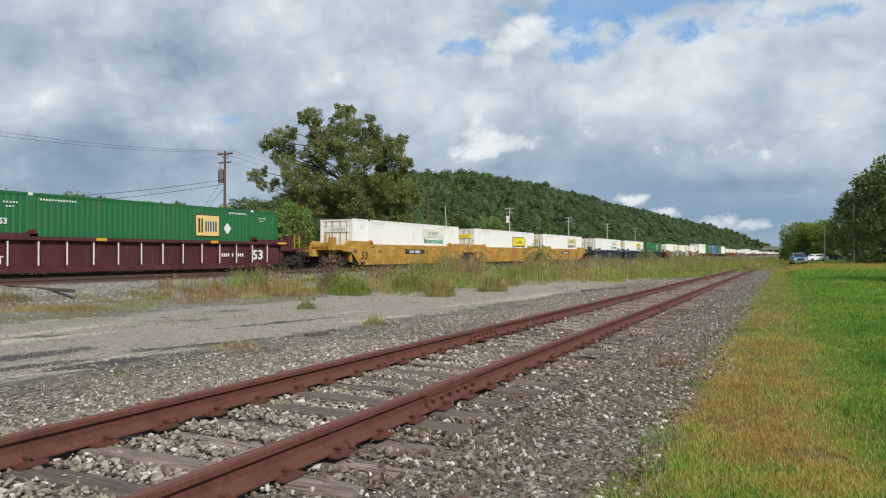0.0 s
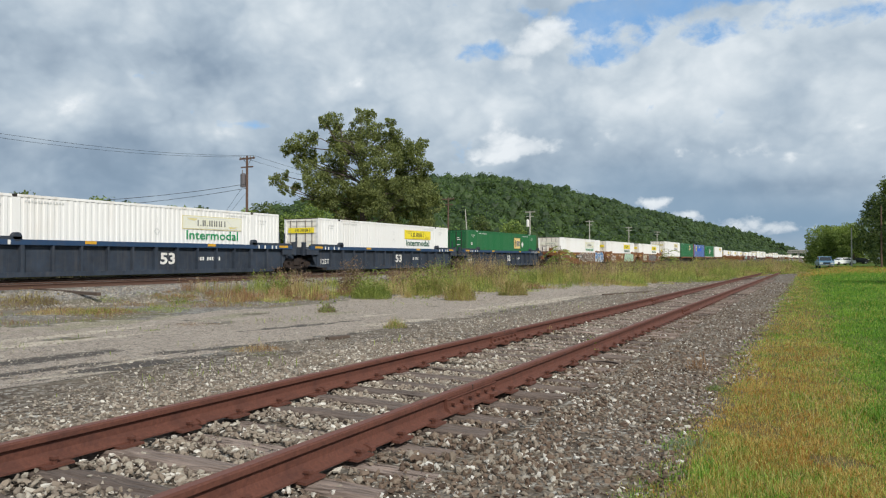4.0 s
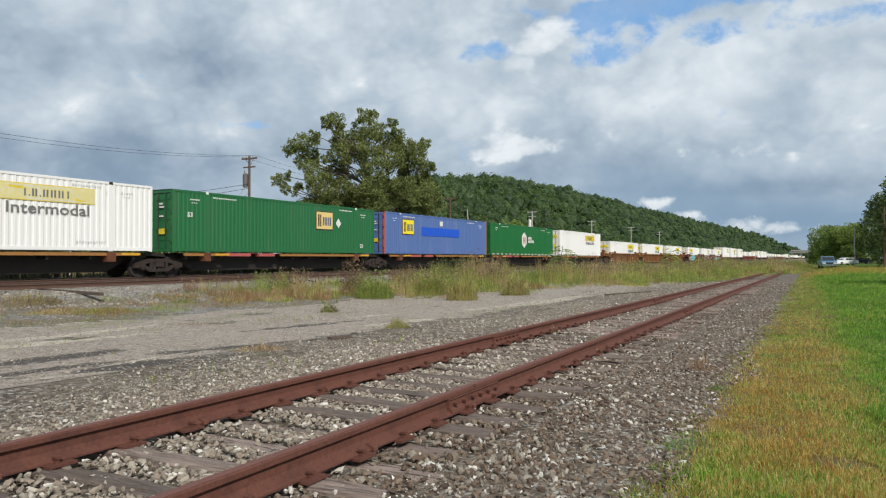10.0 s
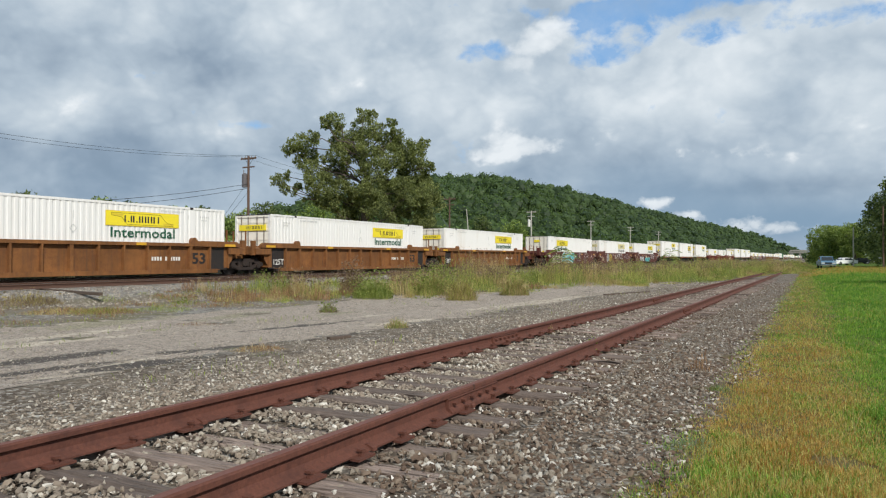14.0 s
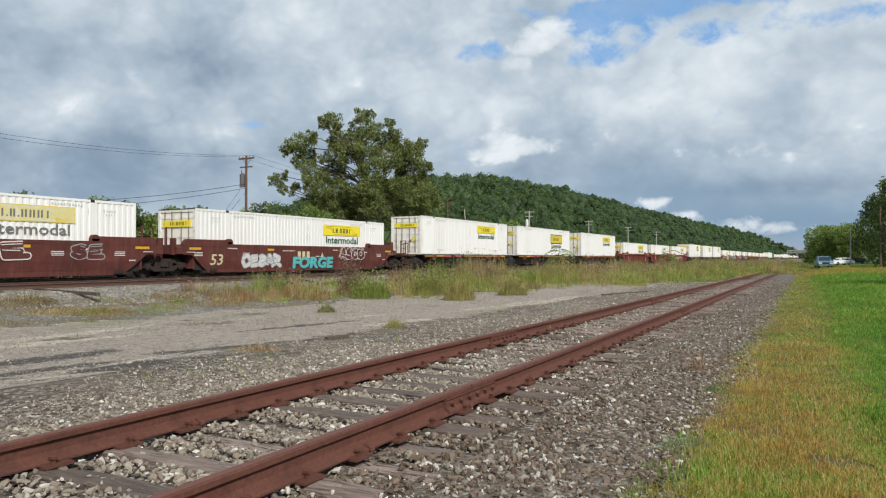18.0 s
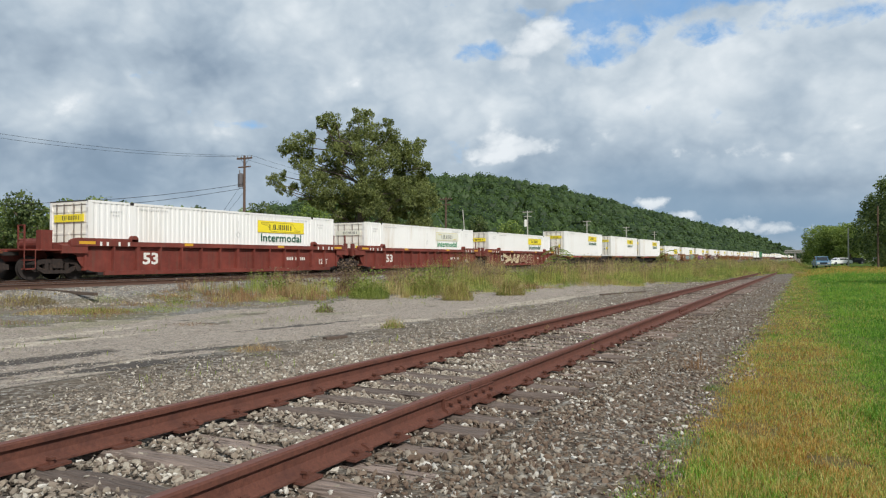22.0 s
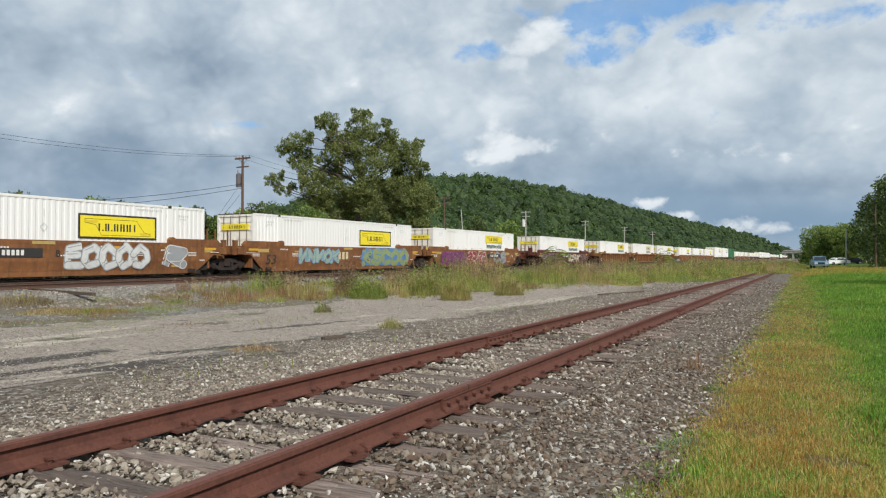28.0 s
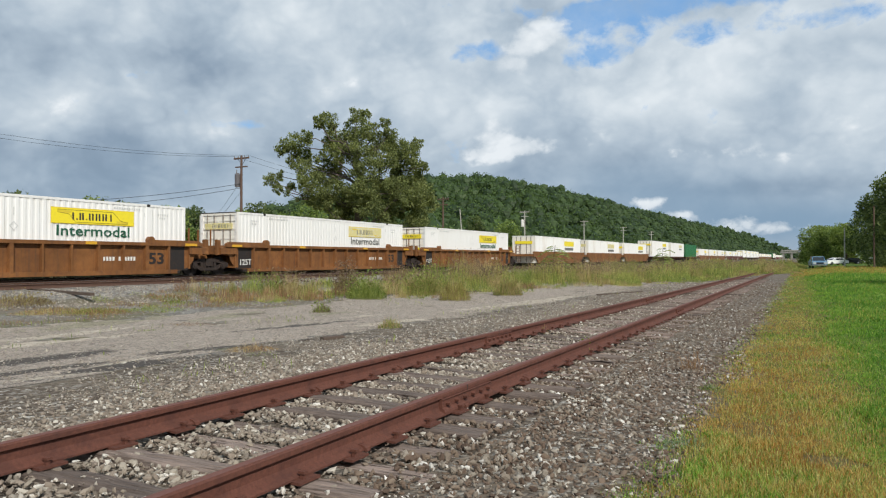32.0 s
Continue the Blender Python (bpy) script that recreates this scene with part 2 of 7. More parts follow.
RUST = (.10, .045, .022)
MAT = {
    "white": material("white_paint", (.80, .785, .755), .45, dirt=(.52, .42, .30), dirt_amount=.34, streak=.85, vary=.05, scale=.5, bump=.03, per_object=.035),
    "white_door": material("white_door_paint", (.82, .78, .69), .5, dirt=(.34, .22, .12), dirt_amount=.4, streak=.7, vary=.1, scale=1.2, bump=.04, per_object=.06),
    "green_box": material("green_paint", (.018, .135, .045), .45, dirt=(.10, .14, .08), dirt_amount=.3, streak=.85, vary=.12, scale=.6, bump=.03),
    "green_hub": material("bright_green_paint", (.008, .13, .03), .4, dirt=(.06, .14, .06), dirt_amount=.2, streak=.85, vary=.1, scale=.6, bump=.03),
    "blue_box": material("faded_blue_paint", (.085, .15, .36), .55, dirt=(.2, .24, .36), dirt_amount=.4, streak=.85, vary=.1, scale=.6, bump=.03),
    "blue_patch": material("bright_blue_paint", (.012, .09, .55), .5, vary=.08, bump=.02),
    "red_post": material("faded_red_paint", (.42, .10, .09), .6, vary=.15, bump=.03),
    "steel_dark": material("dark_steel", (.035, .03, .028), .65, .3, dirt=RUST, vary=.3, scale=4, bump=.1),
    "steel_grey": material("galvanised_steel", (.21, .185, .16), .6, .2, dirt=(.17, .10, .06), dirt_amount=.5, vary=.2, scale=5, bump=.05),
    "wheel": material("dark_wheel_steel", (.028, .022, .02), .8, 0, dirt=(.06, .04, .03), dirt_amount=.5, vary=.3, scale=5, bump=.2),
    "truck": material("grimy_cast_iron", (.028, .020, .017), .85, 0, dirt=(.085, .048, .03), dirt_amount=.6, vary=.3, scale=5, bump=.3),
    "yellow_car": car_paint("ochre_yellow_paint", (.47, .265, .05), (.40, .21, .045), (.24, .13, .05), .4),
    "navy_car": car_paint("dark_navy_paint", (.034, .046, .066), (.05, .05, .055), (.10, .09, .085), .5),
    "navy_band": material("blue_band_paint", (.022, .055, .12), .55, dirt=(.08, .08, .09), dirt_amount=.4, vary=.2, scale=.7, bump=.05),
    "brown_car": car_paint("rusty_brown_paint", (.215, .088, .034), (.30, .135, .04), (.07, .04, .028), .85),
    "orange_car": car_paint("rusty_orange_paint", (.225, .094, .03), (.14, .055, .024), (.09, .048, .03), .8),
    "maroon_car": car_paint("maroon_paint", (.115, .031, .024), (.075, .024, .018), (.13, .075, .06), .65),
    "red_car": car_paint("iron_red_paint", (.19, .042, .030), (.13, .036, .026), (.12, .07, .055), .55),
    "bnsf_car": car_paint("dark_maroon_paint", (.085, .023, .023), (.06, .022, .02), (.09, .055, .05), .5),
    "spine_car": car_paint("rusty_spine_paint", (.14, .052, .024), (.20, .075, .026), (.05, .034, .026), .7),
    "orange_edge": material("worn_orange_paint", (.33, .15, .04), .65, dirt=(.16, .07, .03), dirt_amount=.6, vary=.2, scale=3, bump=.05),
    "logo_yellow": material("yellow_decal", (.84, .68, .03), .5, vary=.05, bump=.0, dirt=(.5, .4, .1), dirt_amount=.25),
    "logo_faded": material("faded_yellow_decal", (.66, .58, .26), .55, vary=.08, bump=.0, dirt=(.7, .68, .6), dirt_amount=.8, scale=1.5),
    "logo_pale": material("bleached_decal", (.74, .73, .62), .55, vary=.06, bump=.0, dirt=(.62, .6, .3), dirt_amount=.5, scale=1.5),
    "logo_gold": material("gold_decal", (.70, .53, .035), .5, vary=.06, bump=.0, dirt=(.4, .3, .1), dirt_amount=.3),
    "ink": material("dark_ink", (.035, .033, .03), .6, vary=.2, bump=0),
    "ink_green": material("dark_green_ink", (.02, .10, .055), .6, vary=.2, bump=0),
    "ink_fresh": material("fresh_green_ink", (.02, .26, .10), .6, vary=.2, bump=0),
    "logo_cream": material("cream_yellow_decal", (.72, .55, .20), .5, vary=.06, bump=.0, dirt=(.6, .5, .3), dirt_amount=.3),
    "ink_olive": material("olive_ink", (.30, .23, .02), .6, vary=.2, bump=0),
    "emp_blue": material("deep_blue_decal", (.035, .075, .20), .5, vary=.15, bump=0),
    "emp_brown": material("dark_brown_decal", (.075, .022, .02), .5, vary=.15, bump=0),
    "ink_light": material("pale_grey_ink", (.60, .60, .58), .6, vary=.1, bump=0),
    "ink_grey": material("grey_ink", (.17, .17, .155), .6, vary=.3, bump=0),
    "paint_white": material("stencil_white", (.72, .70, .65), .6, vary=.15, bump=0),
    "spray_ochre": material("faded_ochre_panel", (.46, .33, .10), .6, vary=.2, bump=0, dirt=(.25, .14, .06), dirt_amount=.6),
    "amber": material("amber_reflective_tape", (.62, .33, .03), .4, vary=.1, bump=0),
    "rail_near": material("rusted_rail_steel", (.125, .046, .030), .8, 0, dirt=(.06, .024, .018), dirt_amount=.75, vary=.32, scale=2.2, bump=.25, bump_scale=120),
    "rail_head": material("rubbed_rail_head", (.155, .066, .050), .8, 0, dirt=(.12, .052, .04), dirt_amount=.5, vary=.15, scale=5, bump=.1),
    "rail_main": material("brown_main_rail", (.11, .06, .042), .6, .2, vary=.2, bump=.1),
    "rail_shine": material("polished_rail_top", (.42, .40, .38), .3, .9, vary=.1, bump=0),
    "tie": material("weathered_tie_wood", (.215, .165, .138), .9, 0, dirt=(.05, .034, .026), dirt_amount=.9, vary=.6, scale=4, bump=.9, bump_scale=30, per_object=.48, grain=(.25, 3.5, 3.5), detail_scale=22),
    "pole": material("weathered_pole_wood", (.12, .075, .055), .9, 0, vary=.25, scale=2, bump=.4),
    "pole_pale": material("bleached_pole_wood", (.42, .40, .36), .9, 0, vary=.2, scale=2, bump=.3),
    "wire": material("black_cable", (.03, .03, .03), .6, bump=0),
    "bark": material("grey_brown_bark", (.12, .095, .075), .95, 0, vary=.35, scale=2, bump=.8, bump_scale=20),
    "leaf_tree": leaf_material("cottonwood_leaf", (.085, .11, .042), (.31, .345, .13), .42, .9),
    "leaf_dark": leaf_material("dark_leaf", (.048, .078, .03), (.18, .225, .08), .35, .25),
    "leaf_hill": leaf_material("hill_leaf", (.034, .064, .02), (.105, .165, .046), .25, .06),
    "leaf_mid": leaf_material("mid_green_leaf", (.085, .14, .034), (.32, .40, .115), .4, .25),
}

# ---------------------------------------------------------------- mesh helpers


class Shape:
    """Collects corners and faces of one mesh."""

    def __init__(self):
        self.v, self.f, self.smooth = [], [], False

    def box(self, x0, x1, y0, y1, z0, z1):
        k = len(self.v)
        self.v += [(x, y, z) for z in (z0, z1) for y in (y0, y1) for x in (x0, x1)]
        self.f += [tuple(k + i for i in q) for q in ((0, 2, 3, 1), (4, 5, 7, 6), (0, 1, 5, 4), (2, 6, 7, 3), (0, 4, 6, 2), (1, 3, 7, 5))]
        return self

    def poly(self, pts):
        k = len(self.v)
        self.v += [tuple(p) for p in pts]
        self.f.append(tuple(range(k, k + len(pts))))
        return self

    def prism(self, outline, axis, lo, hi):
        """Sweeps an outline (pairs) along an axis: 'x' pairs are (y, z), 'y' pairs are (x, z), 'z' pairs are (x, y)."""
        k, n = len(self.v), len(outline)
        for w in (lo, hi):
            for p, q in outline:
                self.v.append({"x": (w, p, q), "y": (p, w, q), "z": (p, q, w)}[axis])
        self.f += [(k + i, k + (i + 1) % n, k + n + (i + 1) % n, k + n + i) for i in range(n)]
        self.f += [tuple(k + i for i in reversed(range(n))), tuple(k + n + i for i in range(n))]
        return self

    def tube(self, p0, p1, r0, r1=None, n=8, caps=True):
        r1 = r0 if r1 is None else r1
        p0, p1 = Vector(p0), Vector(p1)
        d = (p1 - p0).normalized()
        a = d.orthogonal().normalized()
        b = d.cross(a)
        k = len(self.v)
        for p, r in ((p0, r0), (p1, r1)):
            for i in range(n):
                w = 2 * math.pi * i / n
                self.v.append(tuple(p + a * (r * math.cos(w)) + b * (r * math.sin(w))))
        self.f += [(k + i, k + (i + 1) % n, k + n + (i + 1) % n, k + n + i) for i in range(n)]
        if caps:
            self.f += [tuple(k + i for i in reversed(range(n))), tuple(k + n + i for i in range(n))]
        return self

    def path(self, pts, r, n=5):
        k, m = len(self.v), len(pts)
        for i, p in enumerate(pts):
            d = (Vector(pts[min(i + 1, m - 1)]) - Vector(pts[max(i - 1, 0)])).normalized()
            a = d.cross(Vector((0, 0, 1)) if abs(d.z) < .95 else Vector((1, 0, 0))).normalized()
            c = d.cross(a)
            for q in range(n):
                w = 2 * math.pi * q / n
                self.v.append(tuple(Vector(p) + a * (r * math.cos(w)) + c * (r * math.sin(w))))
        for i in range(m - 1):
            self.f += [(k + i * n + q, k + i * n + (q + 1) % n, k + (i + 1) * n + (q + 1) % n, k + (i + 1) * n + q) for q in range(n)]
        return self

    def mesh(self, name, mat):
        me = bpy.data.meshes.new(name)
        me.from_pydata(self.v, [], self.f)
        if self.smooth:
            me.polygons.foreach_set("use_smooth", [True] * len(me.polygons))
        me.materials.append(MAT[mat] if isinstance(mat, str) else mat)
        bm = bmesh.new()
        bm.from_mesh(me)
        bmesh.ops.recalc_face_normals(bm, faces=bm.faces)
        bm.to_mesh(me)
        bm.free()
        return me


def part(name, shape, mat, parent, label=""):
    me = shape if isinstance(shape, bpy.types.Mesh) else shape.mesh(name, mat)
    ob = new(name, me)
    ob.parent = parent
    return tagged(ob, label)


def thing(name, label, category, group="", kind="", at=None):
    ob = new(name)
    ob.empty_display_size = 0.3
    if at is not None:
        ob.matrix_world = at
    return tagged(ob, label, category, group, kind)


def solid(name, shape, mat, label, category, group="", kind="", at=None):
    ob = new(name, shape.mesh(name, mat))
    if at is not None:
        ob.matrix_world = at
    return tagged(ob, label, category, group, kind)


def words(text, size, spread=1.0, width=None, heavy=0.012):
    """A mesh of lettering in the built-in font, standing in the y-z plane and read from +x, centred on its origin."""
    cu = bpy.data.curves.new("lettering", "FONT")
    cu.body, cu.size, cu.align_x, cu.align_y, cu.offset = text, size, "CENTER", "CENTER", size * heavy
    cu.resolution_u, cu.extrude = 2, 0.003
    ob = bpy.data.objects.new("lettering", cu)
    me = bpy.data.meshes.new_from_object(ob)
    me.transform(Matrix(((0, 0, 1, 0), (spread, 0, 0, 0), (0, 1, 0, 0), (0, 0, 0, 1))))
    bpy.data.objects.remove(ob)
    if width:
        ys = [v.co.y for v in me.vertices]
        me.transform(Matrix.Diagonal((1, width / (max(ys) - min(ys)), 1, 1)))
    return me


def slanted(me, k):
    me.transform(Matrix(((1, 0, 0, 0), (0, 1, k, 0), (0, 0, 1, 0), (0, 0, 0, 1))))
    return me


def lettering(name, me, mat, parent, x, y, z, label="", lean=False):
    me = me.copy()
    me.materials.clear()
    me.materials.append(MAT[mat])
    if lean:
        for v in me.vertices:
            v.co.x -= lean_in(v.co.z + z)
    ob = new(name, me)
    ob.parent = parent
    ob.location = (x, y, z)
    return tagged(ob, label)


# ---------------------------------------------------------------- ground
RAIL = 0.45          # top of the main line's rails
MAIN_X = -27.40      # centre line of the train's track
SIDE_X = -23.40      # centre line of the empty track beside it
SPUR_TURN, SPUR_FALL = 1.09, 0.0065
SPUR_Z = 0.253       # top of the rusty spur's rails beside the camera
# local frame of the spur: x across, y along
SPUR = pose(-3.305, 0, SPUR_Z, -math.degrees(SPUR_FALL), 0, SPUR_TURN)


def step(x, a, b):
    t = min(1, max(0, (x - a) / (b - a)))
    return t * t * (3 - 2 * t)


def ground_z(x, y):
    fall = (-SPUR_FALL * min(max(y, -30), 95) + 0.004 * min(max(y - 95, 0), 60)) * (1 - 0.72 * step(x, -2.0, 2.5))
    low = fall + 0.045 + 0.02 * step(x, -1.4, 0.4) - 0.06 * step(-x, 5.5, 8)
    across = abs(x + 3.305 + y * 0.019)
    low -= 0.035 * (1 - step(across, 1.35, 1.7))
    z = low + (0.24 - low) * step(-x, 17.5, 20.6)
    z += (0.05 - 0.24) * step(-x, 31.5, 35)
    wob = noise.noise((x * 0.35, y * 0.35, 0.3)) * 0.035 + noise.noise((x * 1.7, y * 1.7, 4.3)) * 0.012
    return z + wob * (0.25 if -32 < x < -20 else 1.0)


def spread(a, b, n, power):
    return [a + (b - a) * (i / n) ** power for i in range(n + 1)]


def build_ground():
    xs = sorted(set([-3000, -1500, -700, -350, -200, -120, -80, -60, -50, -44, -40] + [round(-38 + 0.35 * i, 2) for i in range(125)] + [6.2, 7, 8, 10, 13, 17, 25, 40, 70, 120, 250, 600, 1500, 3000]))
    ys = [-1500, -500, -150, -60, -30, -15, -8, -4] + [round(-2 + 0.3 * i, 2) for i in range(110)] + [round(31.5 + 0.8 * i, 2) for i in range(60)] + [80 + 4 * i for i in range(30)] + [220, 260, 320, 420, 600, 900, 1400, 2200, 4000]
    s = Shape()
    nx = len(xs)
    for y in ys:
        for x in xs:
            s.v.append((x, y, ground_z(x, y) if -60 < x < 30 and y < 300 else ground_z(max(-60, min(30, x)), min(y, 300))))
    s.f = [(j * nx + i, j * nx + i + 1, (j + 1) * nx + i + 1, (j + 1) * nx + i) for j in range(len(ys) - 1) for i in range(nx - 1)]
    s.smooth = True
    ob = solid("ground", s, ground_material(), "bare gravelly ground with dirt and sparse weeds", "ground", kind="structure")
    return ob


def ground_material():
    m = bpy.data.materials.new("gravel_and_soil")
    m.use_nodes = True
    n = Nodes(m.node_tree)
    out = n.add("ShaderNodeOutputMaterial")
    co = n.add("ShaderNodeTexCoord").outputs["Object"]
    sep = n.add("ShaderNodeSeparateXYZ", {0: co})
    x, y = sep.outputs[0], sep.outputs[1]
    along = n.math("ADD", x, n.math("MULTIPLY", y, math.tan(radians(SPUR_TURN))))      # distance across, parallel with the spur
    edge = n.math("MULTIPLY", n.math("SUBTRACT", n.noise(co, 0.7, 5, 0.6), 0.5), 2.6)
    stones = n.add("ShaderNodeTexVoronoi", {"Vector": co, "Scale": 22.0})
    tone = n.ramp(n.add("ShaderNodeSeparateColor", {0: stones.outputs["Color"]}).outputs[0], [(0.0, (.075, .056, .042)), (0.45, (.165, .132, .105)), (0.8, (.27, .24, .20)), (1.0, (.55, .53, .48))])
    gravel = n.mix(n.ramp(stones.outputs["Distance"], [(0.0, (0, 0, 0)), (0.55, (.2, .2, .2)), (0.9, (1, 1, 1))]), tone, (.045, .034, .026, 1))
    coarse = n.add("ShaderNodeTexVoronoi", {"Vector": co, "Scale": 11.0})
    pick = n.add("ShaderNodeSeparateColor", {0: coarse.outputs["Color"]}).outputs[0]
    gravel = n.mix(n.math("MULTIPLY", n.math("GREATER_THAN", pick, .84), .25), gravel, (.40, .37, .32, 1))
    gravel = n.mix(n.math("MULTIPLY", n.math("LESS_THAN", pick, .3), .6), gravel, (.085, .065, .048, 1))
    gravel = n.mix(n.math("MULTIPLY", n.ramp(n.noise(co, .9, 6, .7), [(0.4, (0, 0, 0)), (0.62, (1, 1, 1))]), .5), gravel, (.20, .16, .118, 1))
    far_gravel = n.mix(n.ramp(pick, [(0.1, (0, 0, 0)), (0.95, (1, 1, 1))]), (.085, .078, .068, 1), (.40, .38, .345, 1))
    far_gravel = n.mix(n.math("MULTIPLY", n.noise(co, 9, 6, 0.7), .6), far_gravel, (.17, .155, .135, 1))
    dirt = n.mix(n.noise(co, 1.7, 6, 0.65), (.12, .10, .075, 1), (.235, .205, .165, 1))
    moss = n.mix(n.noise(co, 6, 5, 0.7), (.075, .085, .025, 1), (.19, .17, .075, 1))
    soil = n.mix(n.noise(co, 5, 5, 0.7), (.075, .06, .025, 1), (.19, .15, .06, 1))
    # gravel bed of the spur, then the lot, then the weedy strip and the main line's bed
    base = n.mix(n.ramp(n.noise(co, 0.45, 5, 0.6), [(0.42, (0, 0, 0)), (0.6, (1, 1, 1))]), far_gravel, dirt)
    m_moss = n.math("MULTIPLY", n.ramp(n.noise(co, 0.6, 6, 0.65), [(0.52, (0, 0, 0)), (0.66, (1, 1, 1))]), 0.75)
    base = n.mix(m_moss, base, moss)
    def band(lo, hi, soft):
        v = n.math("ADD", along, edge)
        a = n.math("MULTIPLY", n.math("SUBTRACT", v, lo), 1 / soft, clamp=True)
        b = n.math("MULTIPLY", n.math("SUBTRACT", hi, v), 1 / soft, clamp=True)
        return n.math("MULTIPLY", a, b)
    base = n.mix(band(-7.6, 1.5, 0.5), base, gravel)
    base = n.mix(band(-33.0, -18.6, 0.5), base, far_gravel)
    turf = n.mix(n.noise(co, 3, 6, 0.7), (.055, .10, .015, 1), (.15, .22, .035, 1))
    base = n.mix(band(-0.9, 4000, 0.4), base, soil)
    base = n.mix(band(0.4, 4000, 0.8), base, turf)
    base = n.mix(band(-4000, -34.0, 1.5), base, soil)
    bsdf = n.add("ShaderNodeBsdfPrincipled", {"Base Color": base, "Roughness": 0.95, "Specular IOR Level": 0.15})
    hgt = n.math("ADD", n.math("MULTIPLY", stones.outputs["Distance"], -1.0), n.noise(co, 14, 5, 0.7))
    b = n.add("ShaderNodeBump", {"Height": hgt, "Strength": 0.7, "Distance": 0.03})
    n.t.links.new(b.outputs[0], bsdf.inputs["Normal"])
    n.t.links.new(bsdf.outputs[0], out.inputs[0])
    return m


build_ground()


def rail_outline(head=0.072, h=0.165, foot=0.14):
    w, f = head / 2, foot / 2
    return [(-f, -h), (f, -h), (f, -h + .012), (.02, -h + .035), (.009, -h + .06), (.009, -.048), (.018, -.042), (w, -.036), (w, -.008), (w - .01, 0), (-w + .01, 0), (-w, -.008), (-w, -.036), (-.018, -.042), (-.009, -.048), (-.009, -h + .06), (-.02, -h + .035), (-f, -h + .012)]


def build_spur():
    track = thing("spur_track", "disused railway track with rusty rails on weathered wooden ties", "railway track", kind="structure", at=SPUR)
    for side in (-1, 1):
        part("rail", Shape().prism([(side * .755 + a, b) for a, b in rail_outline()], "y", -14, 92), "rail_near", track, "rust-brown steel rail")
    return track


spur = build_spur()


def build_main_line():
    for name, cx in (("main_track", MAIN_X), ("passing_track", SIDE_X)):
        track = thing(name, "main line track with brown-sided rails on grey ballast", "railway track", kind="structure", at=pose(cx, 0, RAIL))
        for side in (-1, 1):
            part("rail", Shape().prism([(side * .755 + a, b) for a, b in rail_outline()], "y", -900, 1500), "rail_main", track, "brown steel rail")
            part("running_surface", Shape().box(side * .755 - .03, side * .755 + .03, -900, 1500, 0.0005, 0.004), "rail_shine", track, "polished running surface")


build_main_line()

# ---------------------------------------------------------------- the train
TRAIN = []           # what rolls along the main line: thing, place along the train, height
BOX_L, BOX_W, BOX_H = 16.15, 2.59, 2.90


def travelled(t):
    k = t / 32
    return 700.72 * k - 13.44 * k * k + 7.09 * k ** 3


def corrugated(half, y0, y1, z0, z1, pitch=0.256, depth=0.020):
    s = Shape()
    n = max(1, round((y1 - y0) / pitch))
    p = (y1 - y0) / n
    prof = []
    for i in range(n):
        b = y0 + i * p
        prof += [(b, 0), (b + p * .42, 0), (b + p * .56, depth), (b + p * .86, depth)]
    prof.append((y1, 0))
    for y, d in prof:
        s.v += [(half - math.copysign(d, half), y, z0), (half - math.copysign(d, half), y, z1)]
    s.f = [(2 * i, 2 * i + 2, 2 * i + 3, 2 * i + 1) for i in range(len(prof) - 1)]
    return s


LET = {"forge": words("FORGE", .84, width=3.6, heavy=.05), "intermodal": words("Intermodal", 0.60, 1.0, 3.26), "53": slanted(words("53", 0.74, 1.15), .16), "125T": words("125T", 0.42, 1.0), "upright53": words("53", 0.70, 1.25, heavy=.03), "small53": words("53", 0.30, 1.1, heavy=.03), "B": words("B", 0.36), "A": words("A", 0.36), "C": words("C", 0.36)}


